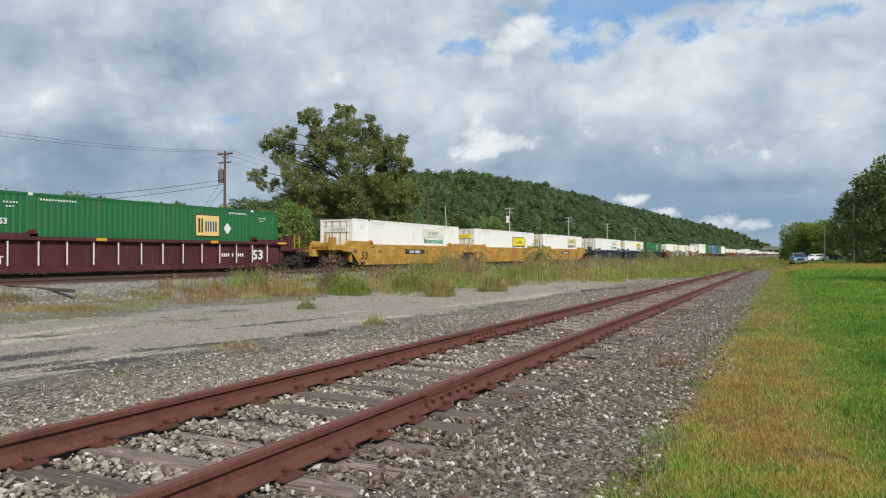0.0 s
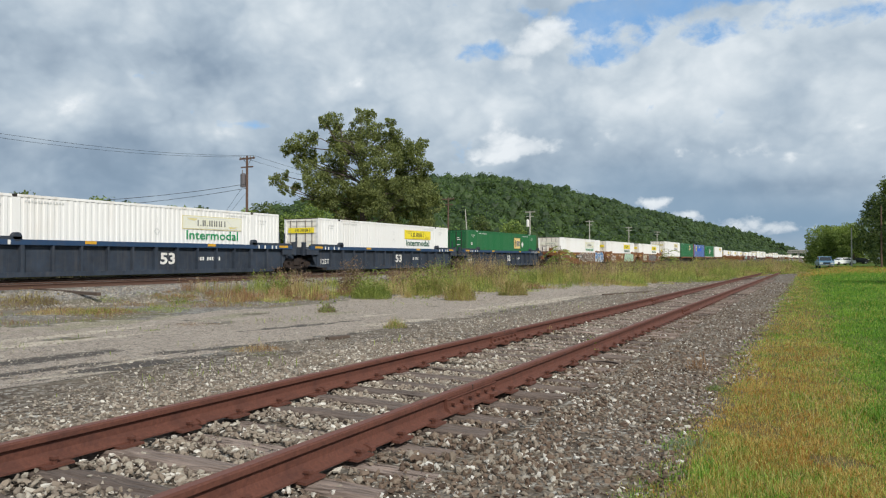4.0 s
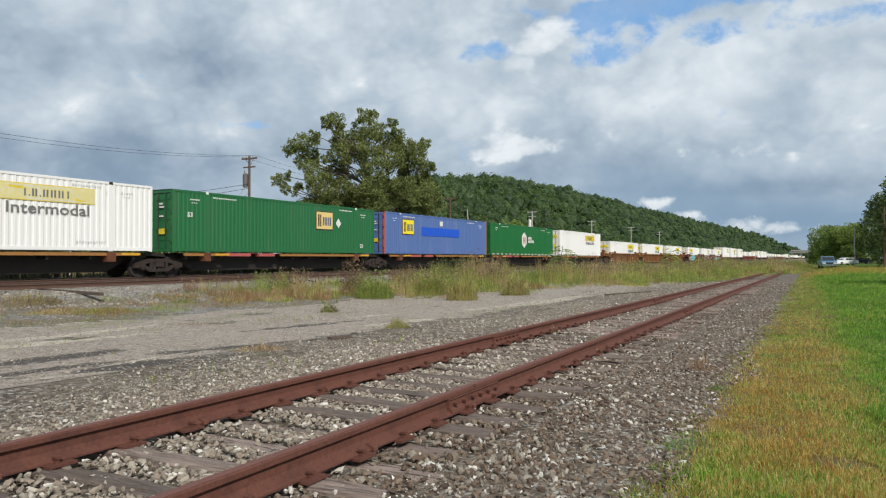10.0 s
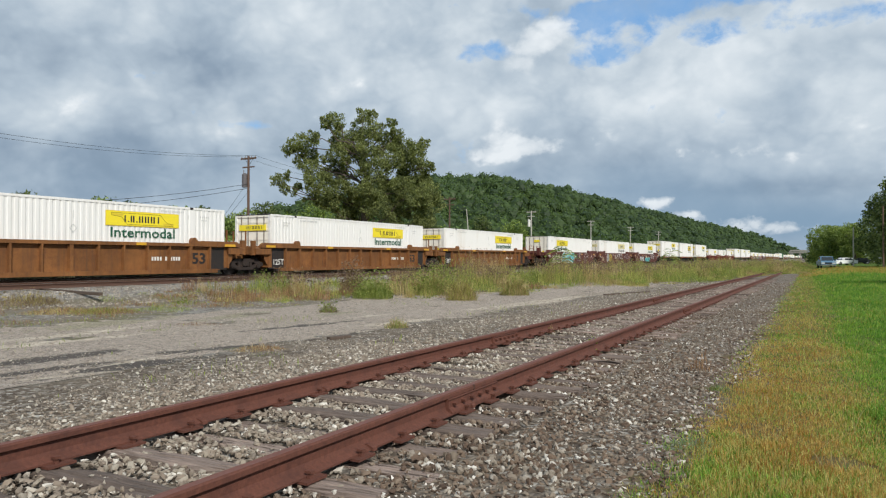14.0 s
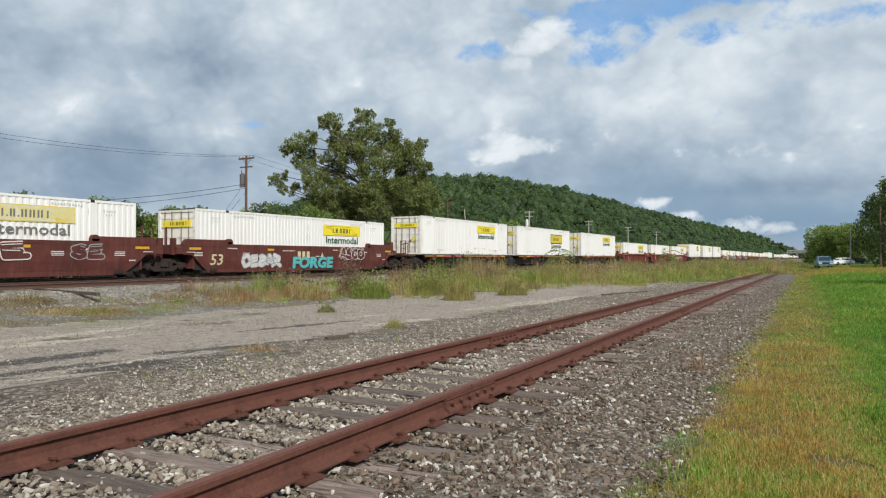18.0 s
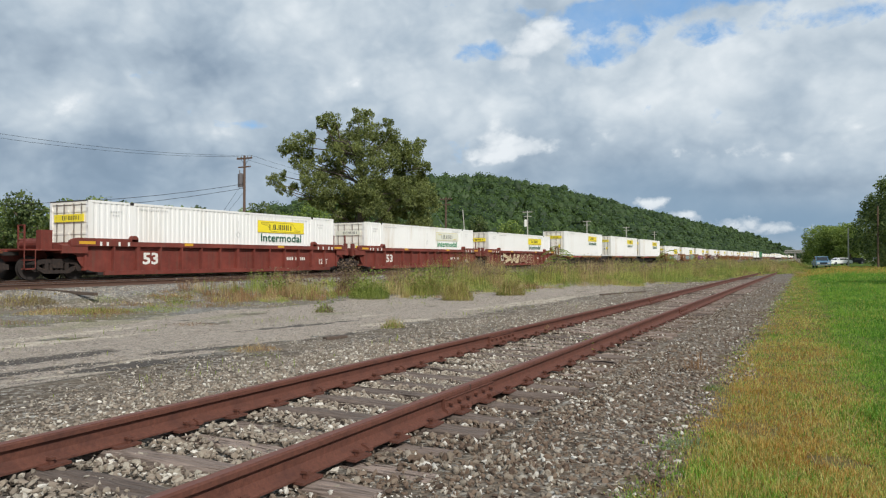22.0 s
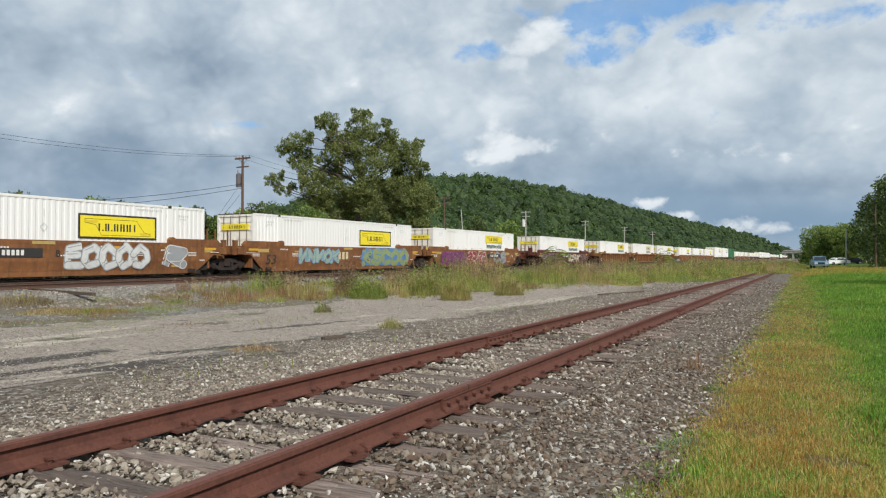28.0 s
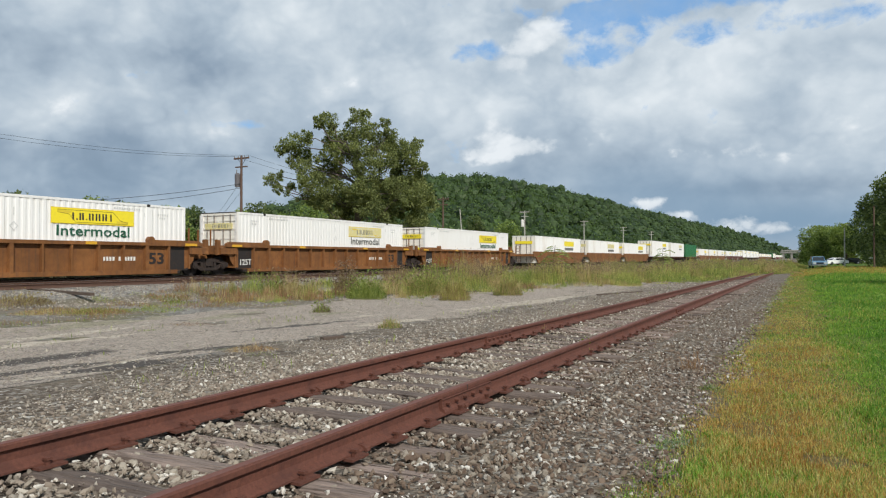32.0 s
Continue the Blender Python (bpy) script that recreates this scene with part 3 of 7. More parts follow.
def container(body="white", door="white_door", rails=None, logo="logo_yellow", ink="ink_green", border=False, reverse=False, scheme="hunt", plain_door=False):
    rails = rails or body
    hue = {"white": "white", "green_box": "green", "green_hub": "bright green", "blue_box": "faded blue"}[body]
    c = thing("shipping_container", f"{hue} corrugated steel 53-foot shipping container riding on a rail car", "container", "containers on the train")
    w, L, H = BOX_W / 2, BOX_L, BOX_H
    for side, nm in ((w, "side_panel"), (-w, "side_panel")):
        q = side - math.copysign(.012, side)
        for a, b in ((.12, 1.93), (2.13, L - 2.13), (L - 1.93, L - .10)):
            part(nm, corrugated(q, a, b, .17, H - .10), body, c)
        for y in (1.93, L - 2.13):
            part("post", Shape().box(side - math.copysign(.06, side), side, y, y + .20, .17, H - .10), rails, c)
            part("corner_casting", Shape().box(side - math.copysign(.16, side), side + math.copysign(.004, side), y + .01, y + .19, H - .11, H + .004), "steel_dark" if body == "white" else "paint_white", c, "lifting fitting on the top edge")
            part("corner_casting", Shape().box(side - math.copysign(.16, side), side + math.copysign(.004, side), y + .01, y + .19, .0, .13), rails, c)
        part("bottom_rail", Shape().box(side - math.copysign(.09, side), side + math.copysign(.002, side), 0, L, .03, .17), rails, c)
        part("top_rail", Shape().box(side - math.copysign(.08, side), side + math.copysign(.002, side), 0, L, H - .10, H), rails, c)
        for y in (0, L - .12):
            part("corner_post", Shape().box(side - math.copysign(.14, side), side + math.copysign(.003, side), y, y + .12, 0, H - .002), "red_post" if body == "blue_box" else rails, c)
    part("roof", Shape().box(-w + .08, w - .08, .1, L - .1, H - .04, H - .012), rails, c)
    part("floor_frame", Shape().box(-w + .09, w - .09, .1, L - .1, .06, .17), "steel_dark", c)
    part("front_wall", Shape().box(-w + .14, w - .14, L - .07, L - .03, .1, H - .1), rails, c)
    # door end
    part("door_header", Shape().box(-w + .14, w - .14, .01, .10, H - .16, H - .035), door, c)
    part("roof_lip", Shape().box(-w + .02, w - .02, -.004, .10, H - .035, H + .003), "steel_dark", c)
    part("door_sill", Shape().box(-w + .14, w - .14, .01, .10, .02, .16), rails, c)
    for sgn in (-1, 1):
        x0, x1 = sorted((sgn * .012, sgn * (w - .15)))
        d = Shape().box(x0, x1, .05, .09, .17, H - .17)
        for z in (.55, 1.02, 1.5, 1.98, 2.42):
            d.box(x0 + .05, x1 - .05, .025, .05, z, z + .09)
        leaf = part("door", d, door, c, "ribbed container door")
        for k in (.33, .83):
            xx = sgn * k
            rod = Shape().tube((xx, .012, .12), (xx, .012, H - .12), .028, n=6)
            rod.box(xx - .05, xx + .05, -.015, .03, .95, 1.05)
            part("locking_bar", rod, "steel_grey" if scheme != "emp" else "steel_dark", leaf, "door locking bar")
        for z in (.35, 1.05, 1.75, 2.45):
            part("hinge", Shape().box(sgn * (w - .17), sgn * (w - .03), .0, .05, z, z + .12), rails, leaf)
    face = w + .006
    if scheme == "hunt":
        if not plain_door:
            p = part("door_emblem", Shape().box(-.98, .98, -.012, .02, 2.02, 2.34), logo, c, "yellow emblem panel across the doors")
            marks = Shape()
            for a, b in ((-.42, -.37), (-.28, -.24), (-.18, -.14), (-.02, .03), (.08, .13), (.20, .25), (.31, .36), (.42, .46), (.50, .54), (.66, .70)):
                marks.box(a, b, -.016, -.011, 2.10, 2.27)
            part("emblem_print", marks, "ink" if logo in ("logo_yellow", "logo_gold") else "ink_grey", p)
        else:
            part("door_emblem", Shape().box(-.35, .35, -.012, .02, 2.25, 2.5), logo, c, "small yellow emblem")
        part("notice", Shape().box(.62, .84, -.012, .02, .95, 1.32), "logo_yellow", c, "yellow notice on the door")
        part("notice", Shape().box(.38, .5, -.012, .02, .95, 1.12), "ink_grey", c)
        ya = 9.68 if not reverse else 2.83
        yb = ya + 3.66
        if border:
            part("emblem_frame", Shape().box(face - .002, face + .004, ya - .04, yb + .04, 1.32, 2.34), "ink", c, "black border of the emblem")
        p = part("emblem", Shape().box(face, face + .008, ya + (.05 if border else 0), yb - (.05 if border else 0), 1.40 if border else 1.92, 2.26 if border else 2.50), logo, c, "yellow emblem panel on the side")
        if not border:
            part("emblem_frame", Shape().box(face - .002, face + .004, ya - .03, yb + .03, 1.89, 2.53), "logo_gold" if logo != "logo_pale" else "logo_faded", c, "thin border of the emblem")
        zc = 1.80 if border else 2.20
        dark = "ink" if logo in ("logo_yellow", "logo_gold") else "ink_grey"
        hh, mid = (.155 if border else .145), (ya + yb) / 2 - .05
        marks = Shape()
        # plain upright bars and dots, two to a sign
        for a, q, two in ((-.86, .07, 0), (-.70, .055, 0), (-.58, .19, 1), (-.32, .055, 0), (-.20, .21, 1), (.08, .21, 1), (.36, .21, 1), (.64, .19, 0)):
            y = mid + a * 1.08
            if q < .06:
                marks.box(face + .008, face + .013, y, y + q, zc - hh, zc - hh + .06)
            elif two:
                marks.box(face + .008, face + .013, y, y + .075, zc - hh, zc + hh).box(face + .008, face + .013, y + q - .075, y + q, zc - hh, zc + hh)
            else:
                marks.box(face + .008, face + .013, y + q / 2 - .035, y + q / 2 + .035, zc - hh, zc + hh)
        part("emblem_print", marks, dark, p, "dark bars of the emblem")
        tall = .24 if not border else .33
        pts = [(ya + .55, zc + tall), (yb - 1.0, zc + tall), (yb - .62, zc - tall * .5), (yb - .30, zc - tall * .72), (yb - .30, zc - tall), (ya + 1.0, zc - tall), (ya + .72, zc + tall * .3), (ya + .25, zc + tall * .55), (ya + .25, zc + tall)]
        ring = Shape()
        for (y1, z1), (y2, z2) in zip(pts, pts[1:] + pts[:1]):
            ln = math.hypot(y2 - y1, z2 - z1)
            ny, nz_ = -(z2 - z1) / ln * .012, (y2 - y1) / ln * .012
            ring.poly([(face + .0105, y1 + ny, z1 + nz_), (face + .0105, y1 - ny, z1 - nz_), (face + .0105, y2 - ny, z2 - nz_), (face + .0105, y2 + ny, z2 + nz_)])
        part("emblem_scroll", ring, "ink_olive" if dark == "ink" else "ink_light", p, "thin scroll round the emblem's bars")
        curl = Shape()
        for sg, y, z in ((1, ya + .22, zc + tall * .62), (-1, yb - .22, zc - tall * .78)):
            curl.poly([(face + .0095, y, z + .07), (face + .0095, y + sg * .62, z + .06), (face + .0095, y + sg * .56, z - .03), (face + .0095, y + sg * .4, z - .06), (face + .0095, y + sg * .12, z - .02)])
        part("emblem_curl", curl, "logo_gold" if logo != "logo_pale" else "logo_faded", p)
        hold = Shape()
        for y, z in ((8.25, 1.72), (8.25, .78)):
            d = .17
            o = [(y, z + d), (y + d, z), (y, z - d), (y - d, z)]
            i_ = [(y, z + d * .8), (y + d * .8, z), (y, z - d * .8), (y - d * .8, z)]
            for q in range(4):
                u = (q + 1) % 4
                hold.poly([(face + .003, *o[q]), (face + .003, *o[u]), (face + .003, *i_[u]), (face + .003, *i_[q])])
        hold.box(face - .002, face + .004, 8.235, 8.265, 2.12, 2.42).box(face - .002, face + .004, 13.9, 13.93, 2.35, 2.52).box(face - .002, face + .004, 1.0, 1.03, 2.2, 2.42)
        tagged(part("placard_holder", hold, "ink_light", c, "thin diamond placard holders and marks"), kind="stuff")
        if not border or reverse:
            lettering("wordmark", LET["intermodal"], ink, c, face + .004, (ya + yb) / 2, 1.60, "lettering reading Intermodal")
        elif border == 2:
            lettering("wordmark", LET["intermodal"], ink, c, face + .004, (ya + yb) / 2, 1.06, "lettering reading Intermodal")
    if scheme == "emp":
        ya = 10.22 if body != "blue_box" else 2.32
        part("emblem", Shape().box(face, face + .008, ya, ya + 1.5, 1.45, 2.45), "logo_yellow" if body == "blue_box" else "logo_cream", c, "square yellow emblem")
        part("emblem_frame", Shape().box(face - .002, face + .004, ya - .05, ya + 1.55, 1.40, 2.50), "emp_brown", c, "dark border of the emblem")
        tall, short = Shape(), Shape()
        for a, b in ((.14, .26), (.33, .43)):
            tall.box(face + .008, face + .013, ya + a, ya + b, 1.60, 2.30)
        for a in (.58, .74, .90, 1.08, 1.24):
            short.box(face + .008, face + .013, ya + a, ya + a + .10, 1.66, 2.16)
        part("emblem_print", tall, "emp_brown", c, "dark brown bars of the emblem")
        part("emblem_print", short, "emp_blue", c, "blue bars of the emblem")
        part("door_emblem", Shape().box(.38, .78, -.012, .02, .82, 1.08), "logo_gold", c, "small yellow label on the door")
        tagged(part("stencil_print", Shape().box(.40, .62, -.012, .02, 2.2, 2.27).box(.40, .70, -.012, .02, 2.05, 2.12).box(.40, .66, -.012, .02, 1.62, 1.69), "paint_white", c), kind="stuff")
        if body == "blue_box":
            part("painted_patch", corrugated(face + .012, 4.95, 10.95, 1.38, 2.02), "blue_patch", c, "bright blue painted-over panel")
            part("placard", Shape().box(face, face + .008, 7.7, 8.15, 2.2, 2.55), "paint_white", c)
        else:
            lettering("number", LET["small53"], "paint_white", c, face + .004, 1.0, 1.75, "number reading 53")
            lettering("number", LET["small53"], "paint_white", c, face + .004, 14.7, .48, "number reading 53")
            part("placard", Shape().poly([(face + .01, 12.3, 1.55), (face + .01, 12.57, 1.85), (face + .01, 12.3, 2.15), (face + .01, 12.03, 1.85)][::1]), "paint_white", c, "white diamond placard")
    if scheme == "hub":
        hexa = [(face + .01, 7.9 + .72 * math.sin(radians(60 * i)), 1.5 + .78 * math.cos(radians(60 * i))) for i in range(6)]
        part("emblem", Shape().poly(hexa), "paint_white", c, "white hexagon emblem")
        hm = Shape()
        for a in (-.28, -.12, .12, .28):
            hm.box(face + .012, face + .018, 7.9 + a - .045, 7.9 + a + .045, 1.15, 1.85)
        hm.box(face + .012, face + .018, 7.62, 8.18, 1.45, 1.55)
        part("emblem_print", hm, "red_post", c)
        bars = Shape()
        for a, b, z in ((9.0, 9.9, 1.58), (9.0, 10.6, 1.25)):
            k = a
            while k < b - .1:
                bars.box(face, face + .008, k, k + .22, z, z + .26)
                k += .3
        part("emblem_print", bars, "paint_white", c)
        tape = Shape()
        y = .4
        while y < L - .5:
            tape.box(face, face + .008, y, y + .45, .06, .13)
            y += .95
        part("reflective_tape", tape, "paint_white", c)
    # small stencilled notices
    sten = Shape()
    tone = "ink_light" if body == "white" else "paint_white"
    for y, z, k, hh in ((1.0, 2.45, .5, .06), (1.1, 2.3, .3, .05), (2.4, 2.62, 1.5, .07), (12.4, 2.62, 1.3, .07), (14.6, 2.45, .5, .06), (14.7, 2.3, .3, .05), (2.5, .34, 1.2, .07), (12.6, .34, 1.2, .07)):
        if body != "white" and z < 1:
            continue
        q = y
        while q < y + k:
            sten.box(face - .002, face + .004, q, q + .07, z, z + hh)
            q += .12
    tagged(part("stencil_print", sten, tone, c), kind="stuff")
    return c


def truck(parent, y):
    """A two-axle truck under the car, centred at y along it."""
    fr = part("truck_frame", truck_mesh(), "truck", parent, "grimy cast truck frame")
    fr.location = (0, y, 0)
    for k in (-.89, .89):
        wh = part("wheelset", wheel_mesh(), "wheel", fr, "steel wheelset")
        wh.location = (0, k, 0)
    return fr


CACHE = {}


def truck_mesh():
    if "truck" not in CACHE:
        s = Shape()
        for sx in (-1, 1):
            a, b = sorted((sx * .95, sx * 1.10))
            for sy in (-1, 1):
                s.prism([(sy * p, q) for p, q in ((1.28, .42), (1.28, .60), (.95, .70), (.5, .82), (0, .82), (0, .66), (.48, .64), (.9, .54), (1.02, .40))], "x", a, b)
                s.prism([(sy * p, q) for p, q in ((.98, .50), (.5, .24), (0, .24), (0, .37), (.42, .37), (.82, .58))], "x", a, b)
                s.box(*sorted((sx * .95, sx * 1.1)), *sorted((sy * .34, sy * .48)), .3, .7)
            for k in (-.89, .89):
                s.tube((sx * .93, k, .46), (sx * 1.18, k, .46), .15, n=12).tube((sx * 1.17, k, .46), (sx * 1.21, k, .46), .09, n=8)
            for k in (-.2, 0, .2):
                s.tube((sx * 1.03, k, .36), (sx * 1.03, k, .64), .075, n=8)
        s.box(-1.15, 1.15, -.22, .22, .45, .82)
        CACHE["truck"] = s.mesh("truck_frame", "truck")
    return CACHE["truck"]


def wheel_mesh():
    if "wheel" not in CACHE:
        s = Shape()
        for sx in (-1, 1):
            s.tube((sx * .70, 0, .46), (sx * .82, 0, .46), .46, n=24)
            s.tube((sx * .68, 0, .46), (sx * .70, 0, .46), .485, n=24)
            s.tube((sx * .82, 0, .46), (sx * .86, 0, .46), .16, n=12)
        s.tube((-.9, 0, .46), (.9, 0, .46), .085, n=8)
        CACHE["wheel"] = s.mesh("wheelset", "wheel")
    return CACHE["wheel"]


CREASE, LEAN = .72, .15


def lean_in(z):
    """How far the smooth flank lies inside its upper plane at a height."""
    return LEAN * max(0.0, CREASE - z)


def side_boxes(parent, name, mat, spans, z0, z1, x=1.512, label=""):
    """Thin painted or fixed plates on both flanks: spans along the car."""
    for a, b in spans:
        for sx in (-1, 1):
            part(name, Shape().box(*sorted((sx * x, sx * (x + .006))), a, b, z0, z1), mat, parent, label)


def code_bars(parent, y, z, n, h=.2, mat="paint_white", x=1.526):
    """A run of plain bars standing for a painted code."""
    s = Shape()
    for k in range(n):
        if k != 4:
            a = y + (k - n / 2) * h * .85
            s.box(x, x + .004, a, a + h * .55, z - h / 2, z + h / 2)
    tagged(part("painted_code", s, mat, parent, "row of plain painted bars"), kind="stuff")


def well_car(paint, style, near_end, far_end):
    """One unit of a well car: origin on the rail under the middle of its well. style: ribbed or smooth; an end is 'joint' or 'coupler'."""
    names = {"yellow_car": "ochre yellow", "navy_car": "dark navy", "brown_car": "rusty brown", "orange_car": "rusty orange-brown", "maroon_car": "maroon", "red_car": "iron-red", "bnsf_car": "dark maroon"}
    c = thing("well_car", f"{names[paint]} steel well car with {'ribbed' if style == 'ribbed' else 'smooth'} sides on the main track", "rail car", "rail cars of the train")
    half, top, low = 1.50, 1.54, .27
    deep = .20 if paint in ("navy_car", "red_car") else .14
    for sx in (-1, 1):
        # flank with the ends cut up in a curve over the trucks
        arc = [(-8.95, 1.05), (-8.75, 1.03)] + [(-8.60 + .95 * (1 - math.cos(w)), 1.02 - .75 * math.sin(w)) for w in np.linspace(.1, math.pi / 2, 6)] if style == "ribbed" else [(-8.95, 1.02), (-8.45, 1.0), (-7.75, .42), (-7.5, low)]
        side = arc + [(-y, z) for y, z in reversed(arc)] + [(8.95, top - deep), (-8.95, top - deep)]
        plane = half - (.17 if style == "ribbed" else 0)
        if style == "ribbed":
            part("side_wall", Shape().prism(side, "x", *sorted((sx * (plane - .03), sx * plane))), paint, c)
        else:
            yk = 8.112
            upper = [(-8.95, 1.02), (-8.45, 1.0), (-yk, CREASE), (yk, CREASE), (8.45, 1.0), (8.95, 1.02), (8.95, top - deep), (-8.95, top - deep)]
            lower = [(-yk, CREASE), (-7.75, .42), (-7.5, low), (7.5, low), (7.75, .42), (yk, CREASE)]
            part("side_wall", Shape().prism(upper, "x", *sorted((sx * (plane - .03), sx * plane))), paint, c)
            s = Shape().prism(lower, "x", *sorted((sx * (plane - .03), sx * plane)))
            s.v = [(x - sx * lean_in(z), y, z) for x, y, z in s.v]
            part("lower_wall", s, paint, c, "lower flank leaning inward")
        chord = "navy_band" if paint == "navy_car" else paint
        part("top_chord", Shape().box(*sorted((sx * (half - .16), sx * (half + .012))), -8.95, 8.95, top - deep, top), chord, c)
        edge = half + .006 - (lean_in(low) if style == "smooth" else 0)
        part("bottom_chord", Shape().box(*sorted((sx * (edge - .14), sx * edge)), -7.45, 7.45, low - .13, low + .05), paint, c)
        if style == "ribbed":
            for k in range(-6, 7):
                yk = k * 1.17
                wide = .09 if k in (-5, 0, 5) else .045
                part("rib", Shape().prism([(sx * (half - .175), yk - wide), (sx * half, yk - wide * .8), (sx * half, yk + wide * .8), (sx * (half - .175), yk + wide)], "z", low + .05, top - deep), paint, c)
        else:
            part("drip_edge", Shape().box(*sorted((sx * (edge - .02), sx * (edge + .015))), -7.4, 7.4, low + .10, low + .13), paint, c)
        for sy in (-1, 1):
            ya, yb = sorted((sy * 6.0, sy * 8.95))
            hi = .20 if style == "smooth" else .12
            part("ledge", Shape().prism([(ya, top), (yb, top), (yb - (.0 if sy < 0 else .25), top + hi), (ya + (.25 if sy < 0 else .0), top + hi)], "x", *sorted((sx * (half - .20), sx * (half + .01)))), paint, c)
            part("guide", Shape().tube((sx * (half - .20), sy * 6.05, top + .10), (sx * (half + .02), sy * 6.05, top + .10), .17, n=12).box(*sorted((sx * (half - .2), sx * (half + .02))), sy * 6.05 - .17, sy * 6.05 + .17, top, top + .1), paint, c, "rounded container guide")
    # tape and stencils
    side_boxes(c, "reflective_tape", "amber", [(-8.6, -7.9), (-3.4, -2.9), (2.9, 3.4), (7.9, 8.6)], top - .13 if style == "ribbed" else 1.24, top - .01 if style == "ribbed" else 1.35, 1.513, "amber reflective tape")
    part("well_floor", Shape().box(-half + .1, half - .1, -7.7, 7.7, low - .12, low), "steel_dark", c)
    if paint in ("navy_car", "red_car"):
        side_boxes(c, "white_stripe", "paint_white", [(s * q - .05, s * q + .05) for s in (-1, 1) for q in (6.35, 6.8, 7.35, 7.65)], top - .19, top - .02, 1.514)
    if paint == "bnsf_car":
        side_boxes(c, "worn_stripe", "paint_white", [(k * 1.17 - .03, k * 1.17 + .03) for k in range(-6, 7)], .42, top - .2, 1.502)
    if paint == "orange_car":
        side_boxes(c, "dark_panel", "steel_dark", [(-8.0, -7.05), (7.05, 8.0)], .3, 1.36, 1.332, "dark painted panel")
    if style == "ribbed":
        tone = "paint_white"
        lettering("number", LET["125T"], tone, c, 1.337, 7.0 if paint == "red_car" else -7.5, .62, "number reading 125T")
        lettering("number", LET["upright53"], tone if paint != "orange_car" else "steel_dark", c, 1.336, {"navy_car": .75, "red_car": -5.1}.get(paint, 6.45), .80, "number reading 53")
    else:
        tone = {"yellow_car": "ink", "brown_car": "ink", "maroon_car": "cream"}[paint]
        lettering("number", LET["53"], tone, c, 1.508, -6.9, .74, "number reading 53", True)
    if style == "smooth":
        rows_ = Shape()
        for y in (-8.3, -5.2, 4.2, 6.9):
            for z in (.95, 1.02, 1.09):
                rows_.box(1.508, 1.512, y, y + .5, z, z + .03)
        for y, z, k in ((-6.2, 1.3, 6), (-2.2, 1.22, 9), (.6, .92, 7), (2.2, 1.30, 5), (5.4, 1.18, 4), (7.6, .72, 3)):
            for q in range(k):
                rows_.box(1.508, 1.512, y + q * .11, y + q * .11 + .07, z, z + .055)
        tagged(part("stencil_print", rows_, "paint_white" if paint != "yellow_car" else "ink", c), kind="stuff")
        for k in (-5.6, -1.9, 1.9, 5.6):
            part("weld_seam", Shape().box(1.499, 1.506, k - .02, k + .02, CREASE, 1.36), paint, c)
        side_boxes(c, "jacking_pad", "steel_dark", [(-7.35, -6.9), (6.9, 7.35)], .2, .34, 1.50, "dark jacking pad")
        if paint == "brown_car":
            for ya, yb, z0, z1 in ((-7.9, -7.1, 1.16, 1.34), (-5.0, -4.3, 1.17, 1.26), (-.4, .5, 1.38, 1.50), (5.6, 6.5, 1.15, 1.36), (6.0, 6.7, .45, .58), (7.9, 8.4, 1.12, 1.28)):
                part("yellow_plate", Shape().box(1.508, 1.514, ya, yb, z0, z1), "spray_ochre", c, "faded yellow stencil panel").location.x = -lean_in(z0)
        for k in (-8.75, 8.3):
            part("side_handhold", Shape().path([(1.50, k, 1.12), (1.55, k, 1.12), (1.55, k + .45, 1.12), (1.50, k + .45, 1.12)], .015, 5), "paint_white", c)
    for sy, end in ((-1, near_end), (1, far_end)):
        for sx in (-1, 1):
            # added dark plate, hides the pale container showing through the cut-up end
            part("end_gusset", Shape().box(*sorted((sx * 1.315, sx * 1.328)), *sorted((sy * 7.2, sy * 8.2)), low, 1.1), "steel_dark", c, "added dark plate behind the cut-up flank")
        part("end_platform", Shape().prism([(-half + .02, 1.04), (half - .02, 1.04), (half - .02, 1.34), (half - .3, 1.42), (-half + .3, 1.42), (-half + .02, 1.34)], "y", *sorted((sy * 8.2, sy * 9.3))), paint, c)
        part("end_bulkhead", Shape().box(-half + .1, half - .1, *sorted((sy * 8.2, sy * 8.3)), .35, 1.5), paint, c)
        if end == "coupler":
            part("draft_sill", Shape().box(-.35, .35, *sorted((sy * 9.2, sy * 11.1)), .72, 1.14), paint, c)
            part("coupler", Shape().box(-.14, .14, *sorted((sy * 11.0, sy * 11.72)), .76, .98).box(-.19, .19, *sorted((sy * 11.35, sy * 11.7)), .72, 1.02), "steel_dark", c, "dark steel coupler")
            part("end_deck", Shape().box(-half + .05, half - .05, *sorted((sy * 9.2, sy * 10.75)), 1.14, 1.2), paint, c)
            part("step", Shape().box(1.28, 1.46, *sorted((sy * 10.3, sy * 10.75)), .42, .46).box(1.44, 1.46, *sorted((sy * 10.3, sy * 10.33)), .42, 1.14).box(1.44, 1.46, *sorted((sy * 10.72, sy * 10.75)), .42, 1.14).box(1.3, 1.46, *sorted((sy * 10.3, sy * 10.75)), .76, .79), paint, c, "side step")
